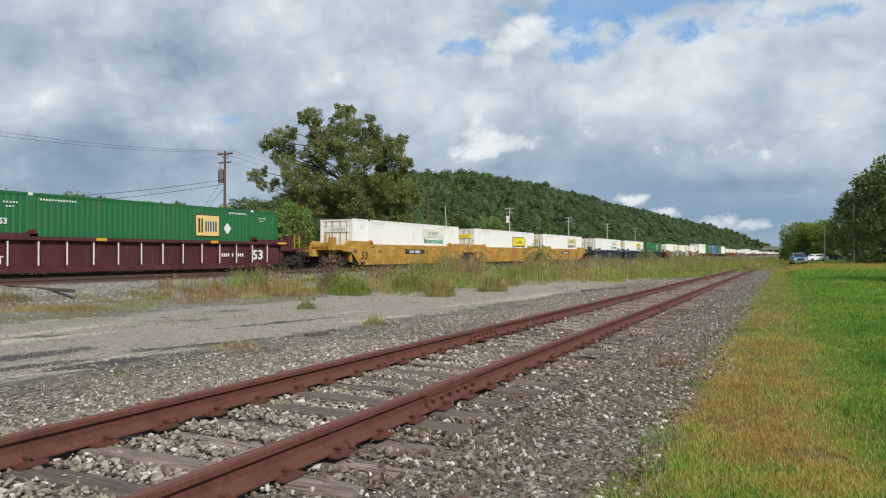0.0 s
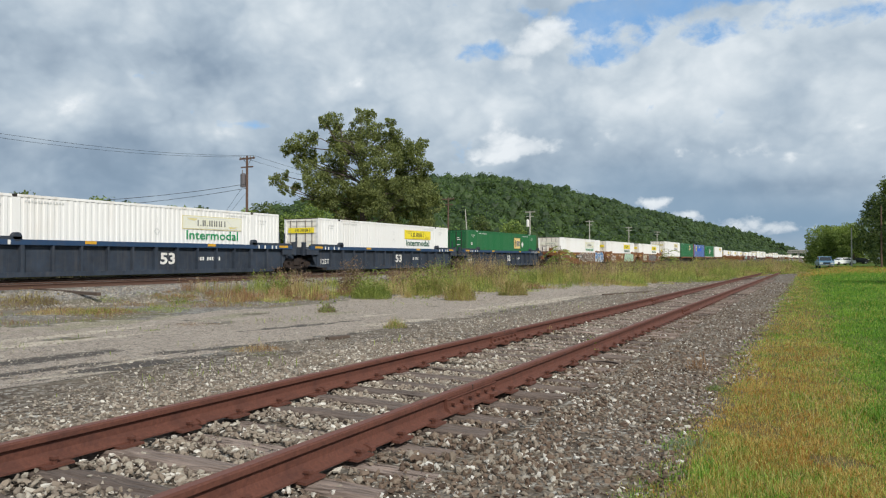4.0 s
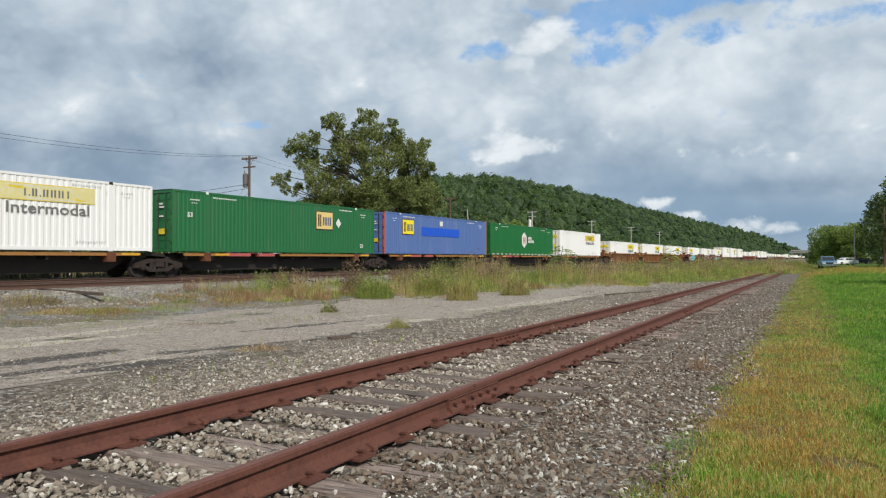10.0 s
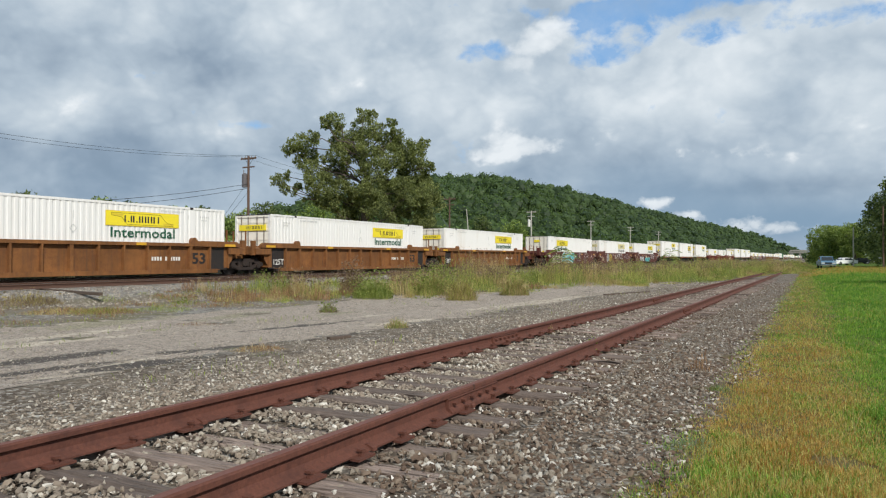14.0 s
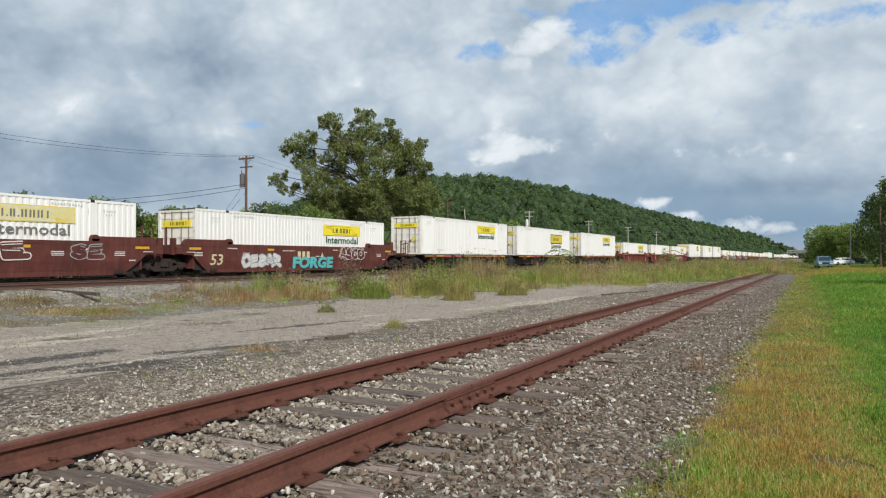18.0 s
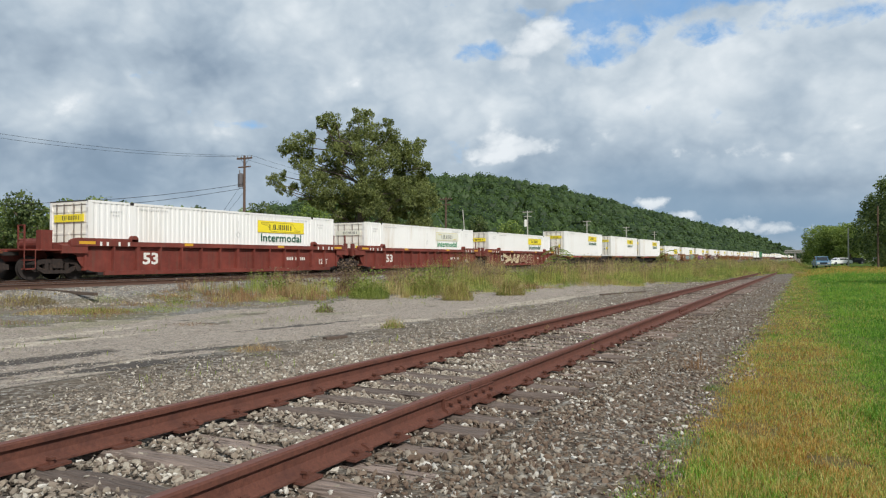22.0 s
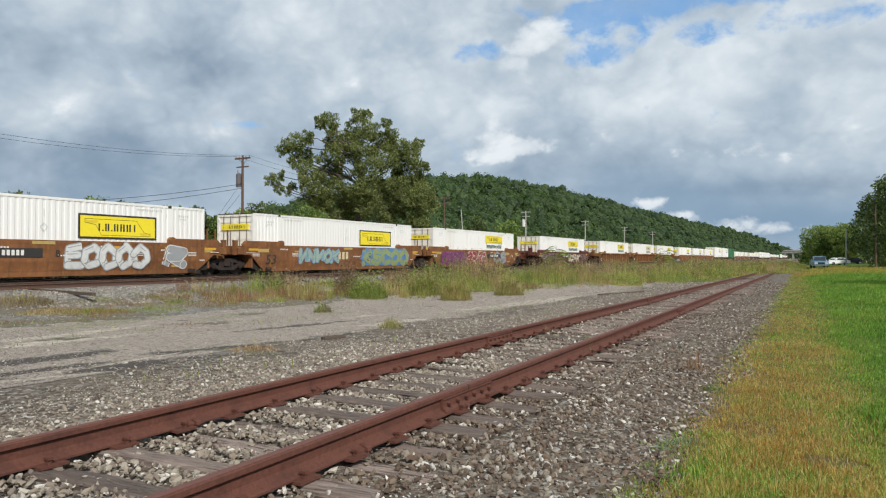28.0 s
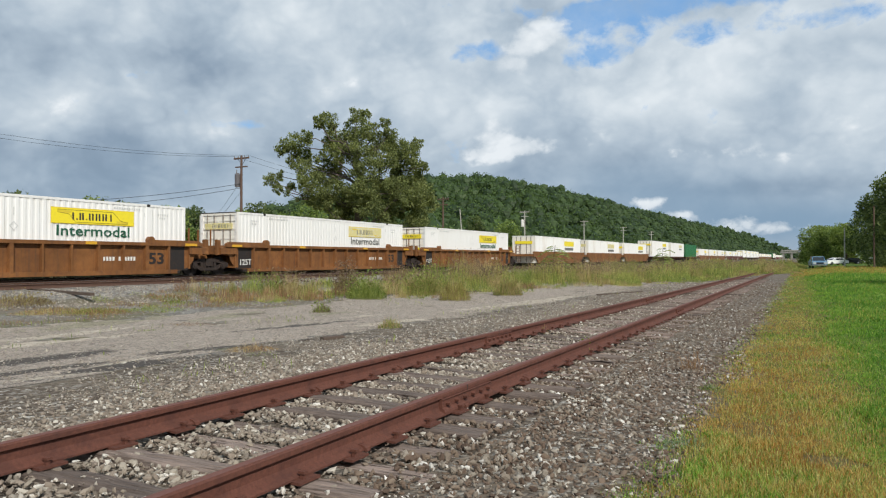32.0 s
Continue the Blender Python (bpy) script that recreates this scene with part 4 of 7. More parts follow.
            for sx in (-1, 1):
                s = Shape()
                for q in (1.0, 1.4):
                    s.box(sx * q - .025, sx * q + .025, sy * 10.7 - .025, sy * 10.7 + .025, 1.18, 2.1)
                for z in (1.5, 1.8, 2.07):
                    s.box(min(sx, sx * 1.4), max(sx, sx * 1.4), sy * 10.7 - .02, sy * 10.7 + .02, z, z + .03)
                part("ladder", s, paint, c, "end handrail")
            part("brake_cylinder", Shape().tube((-.75, sy * 9.55, 1.42), (.55, sy * 9.55, 1.42), .21, n=14), paint, c)
            part("brake_stand", Shape().box(.62, .95, *sorted((sy * 9.35, sy * 9.8)), 1.2, 1.95), paint, c)
            truck(c, sy * 9.25)
        else:
            part("joint_arm", Shape().box(-.4, .4, *sorted((sy * 9.2, sy * 9.72)), .72, 1.18), paint, c)
            part("joint_post", Shape().box(-1.35, -1.2, *sorted((sy * 9.2, sy * 9.45)), 1.0, 1.75).box(1.2, 1.35, *sorted((sy * 9.2, sy * 9.45)), 1.0, 1.75), paint, c)
            for q in (-.45, .45):
                part("end_post", Shape().box(q - .03, q + .03, *sorted((sy * 9.0, sy * 9.06)), 1.4, 2.3), paint if paint != "navy_car" else "navy_car", c, "upright end post")
            if sy > 0:
                truck(c, 9.70)
    return c


def far_car(paint, style):
    """A car near the tail, which stays a long way off."""
    c = thing("well_car" if style != "spine" else "spine_car", "rusty steel rail car far down the main track", "rail car", "rail cars of the train")
    if style == "spine":
        part("centre_sill", Shape().box(-.4, .4, -9, 9, .5, 1.08).box(-1.3, 1.3, -7.4, 7.4, .97, 1.09), "spine_car", c)
    else:
        s = Shape()
        for sx in (-1, 1):
            s.prism([(-9, 1.0), (-8.4, 1.0), (-7.5, .27), (7.5, .27), (8.4, 1.0), (9, 1.0), (9, 1.54), (-9, 1.54)], "x", *sorted((sx * 1.4, sx * 1.5)))
        part("body", s.box(-1.4, 1.4, -9.3, 9.3, 1.02, 1.28), paint, c)
    truck(c, 9.3)
    return c


def far_container(body, logo):
    """A container near the tail, which stays a long way off."""
    hue = "white" if body == "white" else "green"
    c = thing("shipping_container", f"{hue} 53-foot shipping container riding far down the train", "container", "containers on the train")
    w, L, H = BOX_W / 2, BOX_L, BOX_H
    s = corrugated(w, .1, L - .1, .1, H - .08, .46, .04)
    k = len(s.v)
    t = corrugated(-w, .1, L - .1, .1, H - .08, .46, .04)
    s.v += t.v
    s.f += [tuple(i + k for i in f) for f in t.f]
    part("body", s, body, c)
    part("frame", Shape().box(-w, w, 0, L, H - .08, H).box(-w, w, 0, L, 0, .14).box(-w, w, L - .12, L, 0, H), body, c)
    d = Shape().box(-w, w, .02, .1, 0, H)
    part("door", d, "white_door" if body == "white" else body, c, "container doors")
    for q in (-.83, -.33, .33, .83):
        part("locking_bar", Shape().box(q - .03, q + .03, -.02, .02, .1, H - .1), "steel_grey", c)
    if body == "white":
        part("door_emblem", Shape().box(-.98, .98, -.03, .02, 2.02, 2.34), logo, c, "yellow emblem panel across the doors")
        part("emblem", Shape().box(w + .002, w + .01, 9.7, 13.3, 1.92, 2.5), logo, c, "yellow emblem panel on the side")
        part("wordmark_bar", Shape().box(w + .002, w + .01, 9.9, 13.1, 1.44, 1.74), "ink_grey", c)
    return c


STROKES = [[[(.95, .8), (.6, 1), (.1, .8), (.15, .55), (.85, .45), (.9, .15), (.5, 0), (0, .2)]], [[(.5, 1), (.05, .75), (.0, .3), (.4, 0), (.9, .15), (1, .65), (.5, 1)]], [[(0, 0), (.35, 1), (.6, .95), (1, 0)], [(.2, .42), (.85, .36)]],
           [[(.1, 1), (.05, 0)], [(1, 1), (.15, .5), (1, 0)]], [[(.05, 0), (.1, 1), (.85, .85), (.75, .5), (.15, .45), (1, 0)]], [[(0, 0), (.12, 1), (.85, .05), (1, 1)]], [[(.95, .95), (.1, .9), (.1, .08), (1, .1)], [(.1, .5), (.75, .55)]]]


def graffiti(parent, y0, y1, z0, z1, fill, line, seed, n=4, x=1.516):
    """Fat interlocking sprayed strokes with an outline, on the flank that faces the lot."""
    r = random.Random(seed)

    def fat(s, pts, w, xx):
        """A bent band of one width with rounded joints, each piece a hair above the last."""
        for (ya, za), (yb, zb) in zip(pts, pts[1:]):
            ln = math.hypot(yb - ya, zb - za) or 1
            ny, nzz = -(zb - za) / ln * w, (yb - ya) / ln * w
            xk = xx + .00012 * len(s.f)
            s.poly([(xk, ya + ny, za + nzz), (xk, ya - ny, za - nzz), (xk, yb - ny, zb - nzz), (xk, yb + ny, zb + nzz)])
            xk += .00012
            s.poly([(xk, yb + w * math.cos(a * math.pi / 4), zb + w * math.sin(a * math.pi / 4)) for a in range(8)])

    def settle(s):
        s.v = [(a - lean_in(min(z1 + .05, max(z0 - .03, c))), b, min(z1 + .05, max(z0 - .03, c))) for a, b, c in s.v]
        return s

    gap = (y1 - y0) / n
    tall = z1 - z0
    if fill in ("spray_mint", "spray_moss", "spray_purple", "spray_blue", "spray_teal"):
        # a ragged cloud behind the piece
        cloud = []
        for i in range(36):
            a = 2 * math.pi * i / 36
            q = 1 + r.uniform(-.06, .06)
            ca, sa = math.cos(a), math.sin(a)
            sq = 1 / max(abs(ca), abs(sa)) ** .8
            cloud.append((x - .003, (y0 + y1) / 2 + ca * sq * q * (y1 - y0) * .52, (z0 + z1) / 2 + sa * sq * q * tall * .5))
        part("graffiti_ground", settle(Shape().poly(cloud)), fill if fill == "spray_purple" else line, parent, "sprayed ground of the graffiti")
    for k in range(n):
        glyph = STROKES[r.randrange(len(STROKES))]
        tilt, flip = r.uniform(-.15, .25), r.random() < .4
        back, front, shine = Shape(), Shape(), Shape()
        w = min(tall * .15, gap * .17)
        for line_pts in glyph:
            pts = []
            for a, b in line_pts:
                a = 1 - a if flip else a
                pts.append((y0 + gap * (k + .06 + .88 * a) + tilt * (b - .5) * gap + r.uniform(-.05, .05) * gap, z0 + tall * (.14 + .72 * b) + r.uniform(-.05, .05) * tall))
            fat(back, pts, w + .045, x + .006 * k)
            fat(front, pts, w, x + .003 + .006 * k)
            q = pts[:2]
            fat(shine, [(a - w * .35, b + w * .3) for a, b in q], .016, x + .0065 + .006 * k)
        base = part("graffiti", settle(back), line, parent, "sprayed graffiti shape")
        part("graffiti_fill", settle(front), fill, base)
        tagged(part("graffiti_stroke", settle(shine), line, base), kind="stuff")


def spine_car(near_end, far_end, half_near, half_far):
    """One unit of a spine car: origin on the rail under the middle of its container."""
    c = thing("spine_car", "rusty brown spine car with orange-edged decks on the main track", "rail car", "rail cars of the train")
    part("centre_sill", Shape().prism([(-half_near, .95), (-half_near, 1.08), (half_far, 1.08), (half_far, .95), (6.0 if far_end == "coupler" else 7.5, .88), (4.6 if far_end == "coupler" else 6.3, .25), (-4.6 if near_end == "coupler" else -6.3, .25), (-6.0 if near_end == "coupler" else -7.5, .88)], "x", -.62, .62), "steel_dark", c, "black centre sill")
    for sx in (-1, 1):
        a, b = sorted((sx * .36, sx * 1.30))
        for ya, yb in ((-7.4, -5.3), (-.9, 7.4)):
            part("deck_edge", Shape().box(*sorted((sx * 1.24, sx * 1.32)), ya, yb, .95, 1.07), "orange_edge", c, "worn orange deck edge")
            part("deck", Shape().box(*sorted((sx * .62, sx * 1.24)), ya, yb, 1.03, 1.085), "spine_car", c)
        for ya, yb in ((-4.9, -3.1), (-2.5, -1.3)):
            part("side_box", Shape().box(*sorted((sx * .95, sx * 1.26)), ya, yb, .94, 1.09), "red_post", c, "faded red box under the container")
        part("sill_flange", Shape().box(*sorted((sx * .62, sx * .80)), -7.4, 7.4, 1.05, 1.085), "red_car", c)
        for k in (-7.2, -5.6, .2, 1.6, 3.4, 5.2, 7.2):
            part("cross_arm", Shape().prism([(k - .06, .80), (k + .06, .80), (k + .06, 1.03), (k - .06, 1.03)], "x", *sorted((sx * .62, sx * 1.22))), "steel_dark", c)
        for k in (-6.05, 6.05):
            part("pedestal", Shape().box(*sorted((sx * 1.0, sx * 1.36)), k - .2, k + .2, .7, 1.10), "spine_car", c, "container pedestal")
            part("reflective_tape", Shape().box(*sorted((sx * 1.32, sx * 1.328)), k + .5, k + 1.4, .97, 1.07), "amber", c, "amber reflective tape")
    for sy, end, h in ((-1, near_end, half_near), (1, far_end, half_far)):
        if end == "coupler":
            part("end_deck", Shape().box(-1.2, 1.2, *sorted((sy * (h - 2.0), sy * (h - .9))), 1.02, 1.12), "spine_car", c)
            part("coupler", Shape().box(-.14, .14, *sorted((sy * (h - .9), sy * h)), .74, .98), "steel_dark", c, "dark steel coupler")
            hand = Shape()
            for sx in (-1, 1):
                for q in (.75, 1.1):
                    hand.box(sx * q - .025, sx * q + .025, sy * (h - 1.0) - .025, sy * (h - 1.0) + .025, 1.1, 1.95)
                hand.box(min(sx * .75, sx * 1.1), max(sx * .75, sx * 1.1), sy * (h - 1.0) - .025, sy * (h - 1.0) + .025, 1.9, 1.95)
            part("ladder", hand, "spine_car", c, "end handrail")
            truck(c, sy * (h - 1.9))
        elif sy > 0:
            truck(c, h)
    return c


# door end of each container along the train, metres behind the first moment's zero
PLACES = [14.25, 37.8, 57.14, 76.49, 100.01, 119.53, 138.96, 162.46, 181.79, 201.22, 222.22, 239.45, 256.81, 273.79, 292.18, 313.19, 332.59, 352.04, 375.43, 394.84,
          414.23, 435.29, 453.82, 474.48, 495.4, 514.81, 534.18, 555.18, 575.84, 594.38, 615.3, 634.73, 654.13, 677.6, 701.0, 720.44, 739.83]
CARS = [("bnsf_car", "ribbed", 1), ("yellow_car", "smooth", 3), ("navy_car", "ribbed", 3), ("brown_car", "smooth", 3), ("", "spine", 5), ("orange_car", "ribbed", 3), ("maroon_car", "smooth", 3), ("", "spine", 3),
        ("red_car", "ribbed", 3), ("", "spine", 3), ("brown_car", "smooth", 3), ("maroon_car", "smooth", 1), ("orange_car", "ribbed", 3),
        ("orange_car", "ribbed", 3), ("", "spine", 3), ("brown_car", "smooth", 3), ("maroon_car", "smooth", 3), ("", "spine", 5), ("orange_car", "ribbed", 3), ("brown_car", "smooth", 3), ("", "spine", 3), ("red_car", "ribbed", 3), ("maroon_car", "smooth", 3)]
KINDS = {
    "H": dict(), "Hf": dict(logo="logo_faded", ink="ink_grey"), "Hp": dict(logo="logo_pale", ink="ink_fresh"), "Hb": dict(border=True), "Hb2": dict(border=2, ink="ink_grey"), "Hg": dict(logo="logo_gold", ink="ink_grey"), "Hd": dict(logo="logo_gold", ink="ink_grey", border=2),
    "Hk": dict(logo="logo_yellow", ink="ink_grey"), "Hr": dict(reverse=True, plain_door=True), "Hx": dict(scheme="none"),
    "G": dict(body="green_box", door="green_box", scheme="emp"), "B": dict(body="blue_box", door="blue_box", scheme="emp"), "U": dict(body="green_hub", door="green_hub", scheme="hub"),
}
LOADS = "G Hp Hb2 Hf Hp H G Hp H H Hf G B U Hg H H H Hr Hf H H Hd H H Hp H H H H Hb Hb H H H Hf H".split()
FAR_LOADS = "H Hf H H Hf G H H Hp H H Hf H H Hg H H Hf".split()


SPRAY = {"spray_white": (.62, .62, .60), "spray_grey": (.30, .31, .32), "spray_mint": (.42, .58, .42), "spray_teal": (.10, .46, .47), "spray_cream": (.60, .55, .40), "spray_purple": (.13, .035, .12), "spray_magenta": (.34, .07, .22),
         "spray_red": (.30, .03, .032), "spray_blue": (.10, .22, .42), "spray_green": (.16, .34, .20), "spray_yellow": (.55, .38, .06), "spray_black": (.03, .03, .032), "spray_sage": (.30, .40, .33), "spray_moss": (.26, .32, .13), "spray_umber": (.17, .125, .095), "cream": (.62, .52, .33), "spray_mauve": (.17, .12, .15)}
for k, v in SPRAY.items():
    MAT[k] = material(k, v, .65, vary=.12, scale=1.5, bump=0, dirt=(.18, .13, .09), dirt_amount=.35)
# what was sprayed on which car: from, to, low, high, fill, outline, bulges
TAGS = {7: [(-1.5, 4.6, .40, 1.45, "spray_umber", "spray_white", 5), (5.2, 9.0, .35, 1.6, "spray_blue", "spray_white", 3)],
        8: [(-6.4, -3.9, .45, 1.35, "brown_car", "spray_white", 4), (1.2, 6.6, .33, 1.5, "spray_mint", "spray_sage", 5)],
        9: [(-5.9, -3.4, .38, 1.45, "spray_cream", "spray_black", 3), (-1.8, 3.9, .30, 1.45, "spray_mauve", "spray_green", 5), (5.6, 7.2, .55, 1.2, "brown_car", "spray_white", 3)],
        18: [(-7.3, -4.2, .28, 1.3, "spray_cream", "spray_black", 4), (-4.0, .1, .3, 1.5, "spray_teal", "spray_white", 4), (1.4, 2.9, .5, 1.4, "maroon_car", "spray_grey", 1), (4.2, 5.6, .35, 1.4, "maroon_car", "spray_white", 1)],
        19: [(-5.1, -4.1, .35, 1.45, "spray_grey", "spray_white", 1), (-3.9, -2.7, .35, 1.45, "spray_yellow", "spray_black", 2), (-.8, 3.3, .75, 1.45, "maroon_car", "spray_white", 4), (5.0, 6.4, .8, 1.4, "maroon_car", "spray_grey", 2)],
        20: [(-5.2, -2.4, .35, 1.1, "spray_white", "spray_grey", 5), (2.9, 5.4, .75, 1.5, "maroon_car", "spray_white", 4)],
        26: [(-5.2, -3.2, .30, 1.25, "cream", "red_car", 1), (-3.0, -1.4, .30, 1.25, "cream", "red_car", 2), (-1.0, 2.4, .35, 1.2, "red_car", "cream", 4)],
        30: [(-3.6, -2.9, .75, 1.2, "spray_teal", "spray_teal", 1), (.9, 4.7, .33, 1.5, "spray_white", "spray_grey", 5), (5.6, 6.8, .33, 1.45, "spray_grey", "spray_white", 1)],
        31: [(-4.6, -.9, .5, 1.4, "spray_sage", "spray_blue", 5), (1.6, 7.2, .33, 1.5, "spray_moss", "spray_blue", 5)],
        32: [(-6.9, -2.7, .33, 1.35, "spray_purple", "spray_magenta", 5), (-2.5, 1.2, .33, 1.4, "spray_red", "spray_white", 4), (3.0, 5.8, .33, 1.45, "spray_grey", "spray_mauve", 2)],
        33: [(-7.6, -3.0, .45, 1.4, "maroon_car", "spray_grey", 5), (1.0, 5.2, .4, 1.35, "spray_cream", "spray_mauve", 4), (5.8, 7.8, .6, 1.3, "maroon_car", "spray_grey", 3)]}


def copy_plain(kids, ob):
    """A copy of a car or container with the parts it was first built with."""
    made = {ob: ob.copy()}
    scene.collection.objects.link(made[ob])
    for o in kids:
        made[o] = o.copy()
        scene.collection.objects.link(made[o])
        made[o].parent = made[o.parent]
    return made[ob]


def build_train():
    masters, makers = {}, {}
    spots = list(PLACES)
    loads = list(LOADS)
    # the tail, far off: same spacings go on
    i, total = 0, sum(n for _, _, n in CARS)
    firsts = set()
    k = 0
    for _, _, n in CARS:
        firsts.add(k)
        k += n
    styles = [st for _, st, n in CARS for _ in range(n)]
    while len(spots) < total:
        j = len(spots)
        gap = 23.45 if j in firsts else 19.4
        if styles[j] == "spine" or styles[j - 1] == "spine":
            gap = 21.0 if j in firsts else 18.5
        spots.append(spots[-1] + gap)
        loads.append(FAR_LOADS[(j - len(PLACES)) % len(FAR_LOADS)])
    k = 0
    for paint, style, n in CARS:
        for q in range(n):
            near = "coupler" if q == 0 else "joint"
            far = "coupler" if q == n - 1 else "joint"
            s, kind = spots[k], loads[k]
            if style == "spine":
                hn = (s - (spots[k - 1] + BOX_L)) / 2 + BOX_L / 2
                hf = (spots[k + 1] - (s + BOX_L)) / 2 + BOX_L / 2 if k + 1 < total else 10
                key = ("spine", near, far, round(hn, 1), round(hf, 1))
                z = 1.13
            else:
                key, z = (paint, style, near, far), .33
            mid = s + BOX_L / 2
            if k >= len(PLACES):
                pair = ((("far", paint, style), lambda: far_car(paint, style), 0.0, mid), (("far_box", kind), lambda: far_container("white" if kind != "G" else "green_box", "logo_faded" if kind in ("Hf", "Hp") else "logo_yellow"), z, s))
            else:
                pair = ((key, (lambda: spine_car(near, far, hn, hf)) if style == "spine" else (lambda: well_car(paint, style, near, far)), 0.0, mid), (("box", kind), lambda: container(**KINDS[kind]), z, s))
            for name, make, zz, yy in pair:
                if name not in masters:
                    ob = make()
                    masters[name] = list(ob.children_recursive)
                else:
                    ob = copy_plain(masters[name], makers[name])
                makers.setdefault(name, ob)
                ob.location = (MAIN_X, yy, RAIL + zz)
                TRAIN.append((ob, yy, RAIL + zz))
                if k in TAGS and name == key:
                    for m, (ya, yb, za, zb, fill, line, cnt) in enumerate(TAGS[k]):
                        graffiti(ob, ya, yb, za, zb, fill, line, 31 * k + m, cnt)
                if name == key and style == "smooth" and q != 1 and k != 20:
                    yc = 0.0 if paint != "brown_car" else 3.0 - 4.5 * (q == 0)
                    side = part("number_panel", Shape().box(1.518, 1.524, yc - 1.5, yc + 1.5, .88, 1.22), "ink", ob, "black panel behind the car's code")
                    code_bars(ob, yc, 1.05, 10)
                elif name == key and style == "smooth":
                    code_bars(ob, 1.6 if paint == "yellow_car" else -.4, 1.0, 3, .45, "red_post" if paint == "yellow_car" else "cream", 1.512)
                elif name == key and style == "ribbed":
                    code_bars(ob, 3.1 if paint == "navy_car" else 4.6, .82, 11, .17, "paint_white", 1.334)
                if name == key and style == "smooth" and n == 3:
                    yl = {"yellow_car": (1.95, 3.9, -2.1), "brown_car": (.6, 2.4, .9), "maroon_car": (2.2, -4.6, 1.2)}[paint][q]
                    lettering("unit_letter", LET["BCA"[q]], "cream" if paint == "maroon_car" else "ink", ob, 1.518, yl, 1.02, "letter " + "BCA"[q])
                if name == key and k == 20:
                    back = lettering("graffiti", LET["forge"], "spray_black", ob, 1.524, .44, .53, "dark outline of sprayed letters", True)
                    back.scale = (1, 1.03, 1.12)
                    lettering("graffiti_letters", LET["forge"], "spray_teal", ob, 1.530, .40, .56, "sprayed teal letters reading FORGE", True)
            k += 1


build_train()

# ---------------------------------------------------------------- plants and land round about
rng = np.random.default_rng(7)
FWD = np.array((-math.sin(radians(YAW)), math.cos(radians(YAW))))
RIGHT = np.array((math.cos(radians(YAW)), math.sin(radians(YAW))))


def spot(side, depth):
    """A place on the plan, depth metres out along the view and side times that to its right."""
    p = depth * (FWD + side * RIGHT)
    return float(p[0]), float(p[1])


def raw_mesh(name, verts, faces, mat, smooth=False):
    """A mesh from arrays: verts n x 3, faces m x k."""
    me = bpy.data.meshes.new(name)
    m, k = faces.shape
    me.vertices.add(len(verts))
    me.vertices.foreach_set("co", np.ascontiguousarray(verts, dtype=np.float32).ravel())
    me.loops.add(m * k)
    me.loops.foreach_set("vertex_index", np.ascontiguousarray(faces, dtype=np.int32).ravel())
    me.polygons.add(m)
    me.polygons.foreach_set("loop_start", np.arange(0, m * k, k, dtype=np.int32))
    me.update(calc_edges=True)
    me.polygons.foreach_set("use_smooth", np.full(m, smooth))
    me.materials.append(MAT[mat] if isinstance(mat, str) else mat)
    return me


def unit_vectors(n):
    v = rng.normal(size=(n, 3))
    return v / np.linalg.norm(v, axis=1)[:, None]


def leaf_cards(centres, size, flat=0.0):
    """Rhombic leaves or sprays of leaves at random tilts."""
    n = len(centres)
    a = unit_vectors(n)
    if flat:
        a[:, 2] *= 1 - flat
        a /= np.linalg.norm(a, axis=1)[:, None]
    b = np.cross(a, unit_vectors(n))
    b /= np.linalg.norm(b, axis=1)[:, None]
    s = (size * rng.uniform(0.6, 1.35, n))[:, None]
    v = np.stack([centres - a * s, centres - b * s * .55 + a * s * .1, centres + a * s, centres + b * s * .55 + a * s * .1], axis=1).reshape(-1, 3)
    return v, np.arange(4 * n).reshape(n, 4)


def puffs(balls, count, shell=0.55):
    """Points through a set of balls (x, y, z, r, squash), denser towards their skins and tops."""
    out = []
    tot = sum(b[3] ** 2 for b in balls)
    for x, y, z, r, q in balls:
        n = max(8, int(count * r * r / tot))
        d = unit_vectors(n)
        rad = r * rng.uniform(shell ** 3, 1, n) ** (1 / 3) * (1 + 0.22 * np.sin(d[:, 0] * 5 + x) * np.cos(d[:, 1] * 4 + y) + 0.12 * np.sin(d[:, 2] * 9 + z))
        p = d * rad[:, None]
        p[:, 2] *= q
        out.append(p + (x, y, z))
    return np.concatenate(out)


def limb(s, pts, r0, r1, n=7):
    for i, (p, q) in enumerate(zip(pts, pts[1:])):
        m = len(pts) - 1
        s.tube(p, q, r0 + (r1 - r0) * i / m, r0 + (r1 - r0) * (i + 1) / m, n, False)
    return s


def bent(p, q, k, wob):
    p, q = np.array(p, float), np.array(q, float)
    out = [p + (q - p) * i / k + (rng.normal(size=3) * wob if 0 < i < k else 0) for i in range(k + 1)]
    return [tuple(o) for o in out]


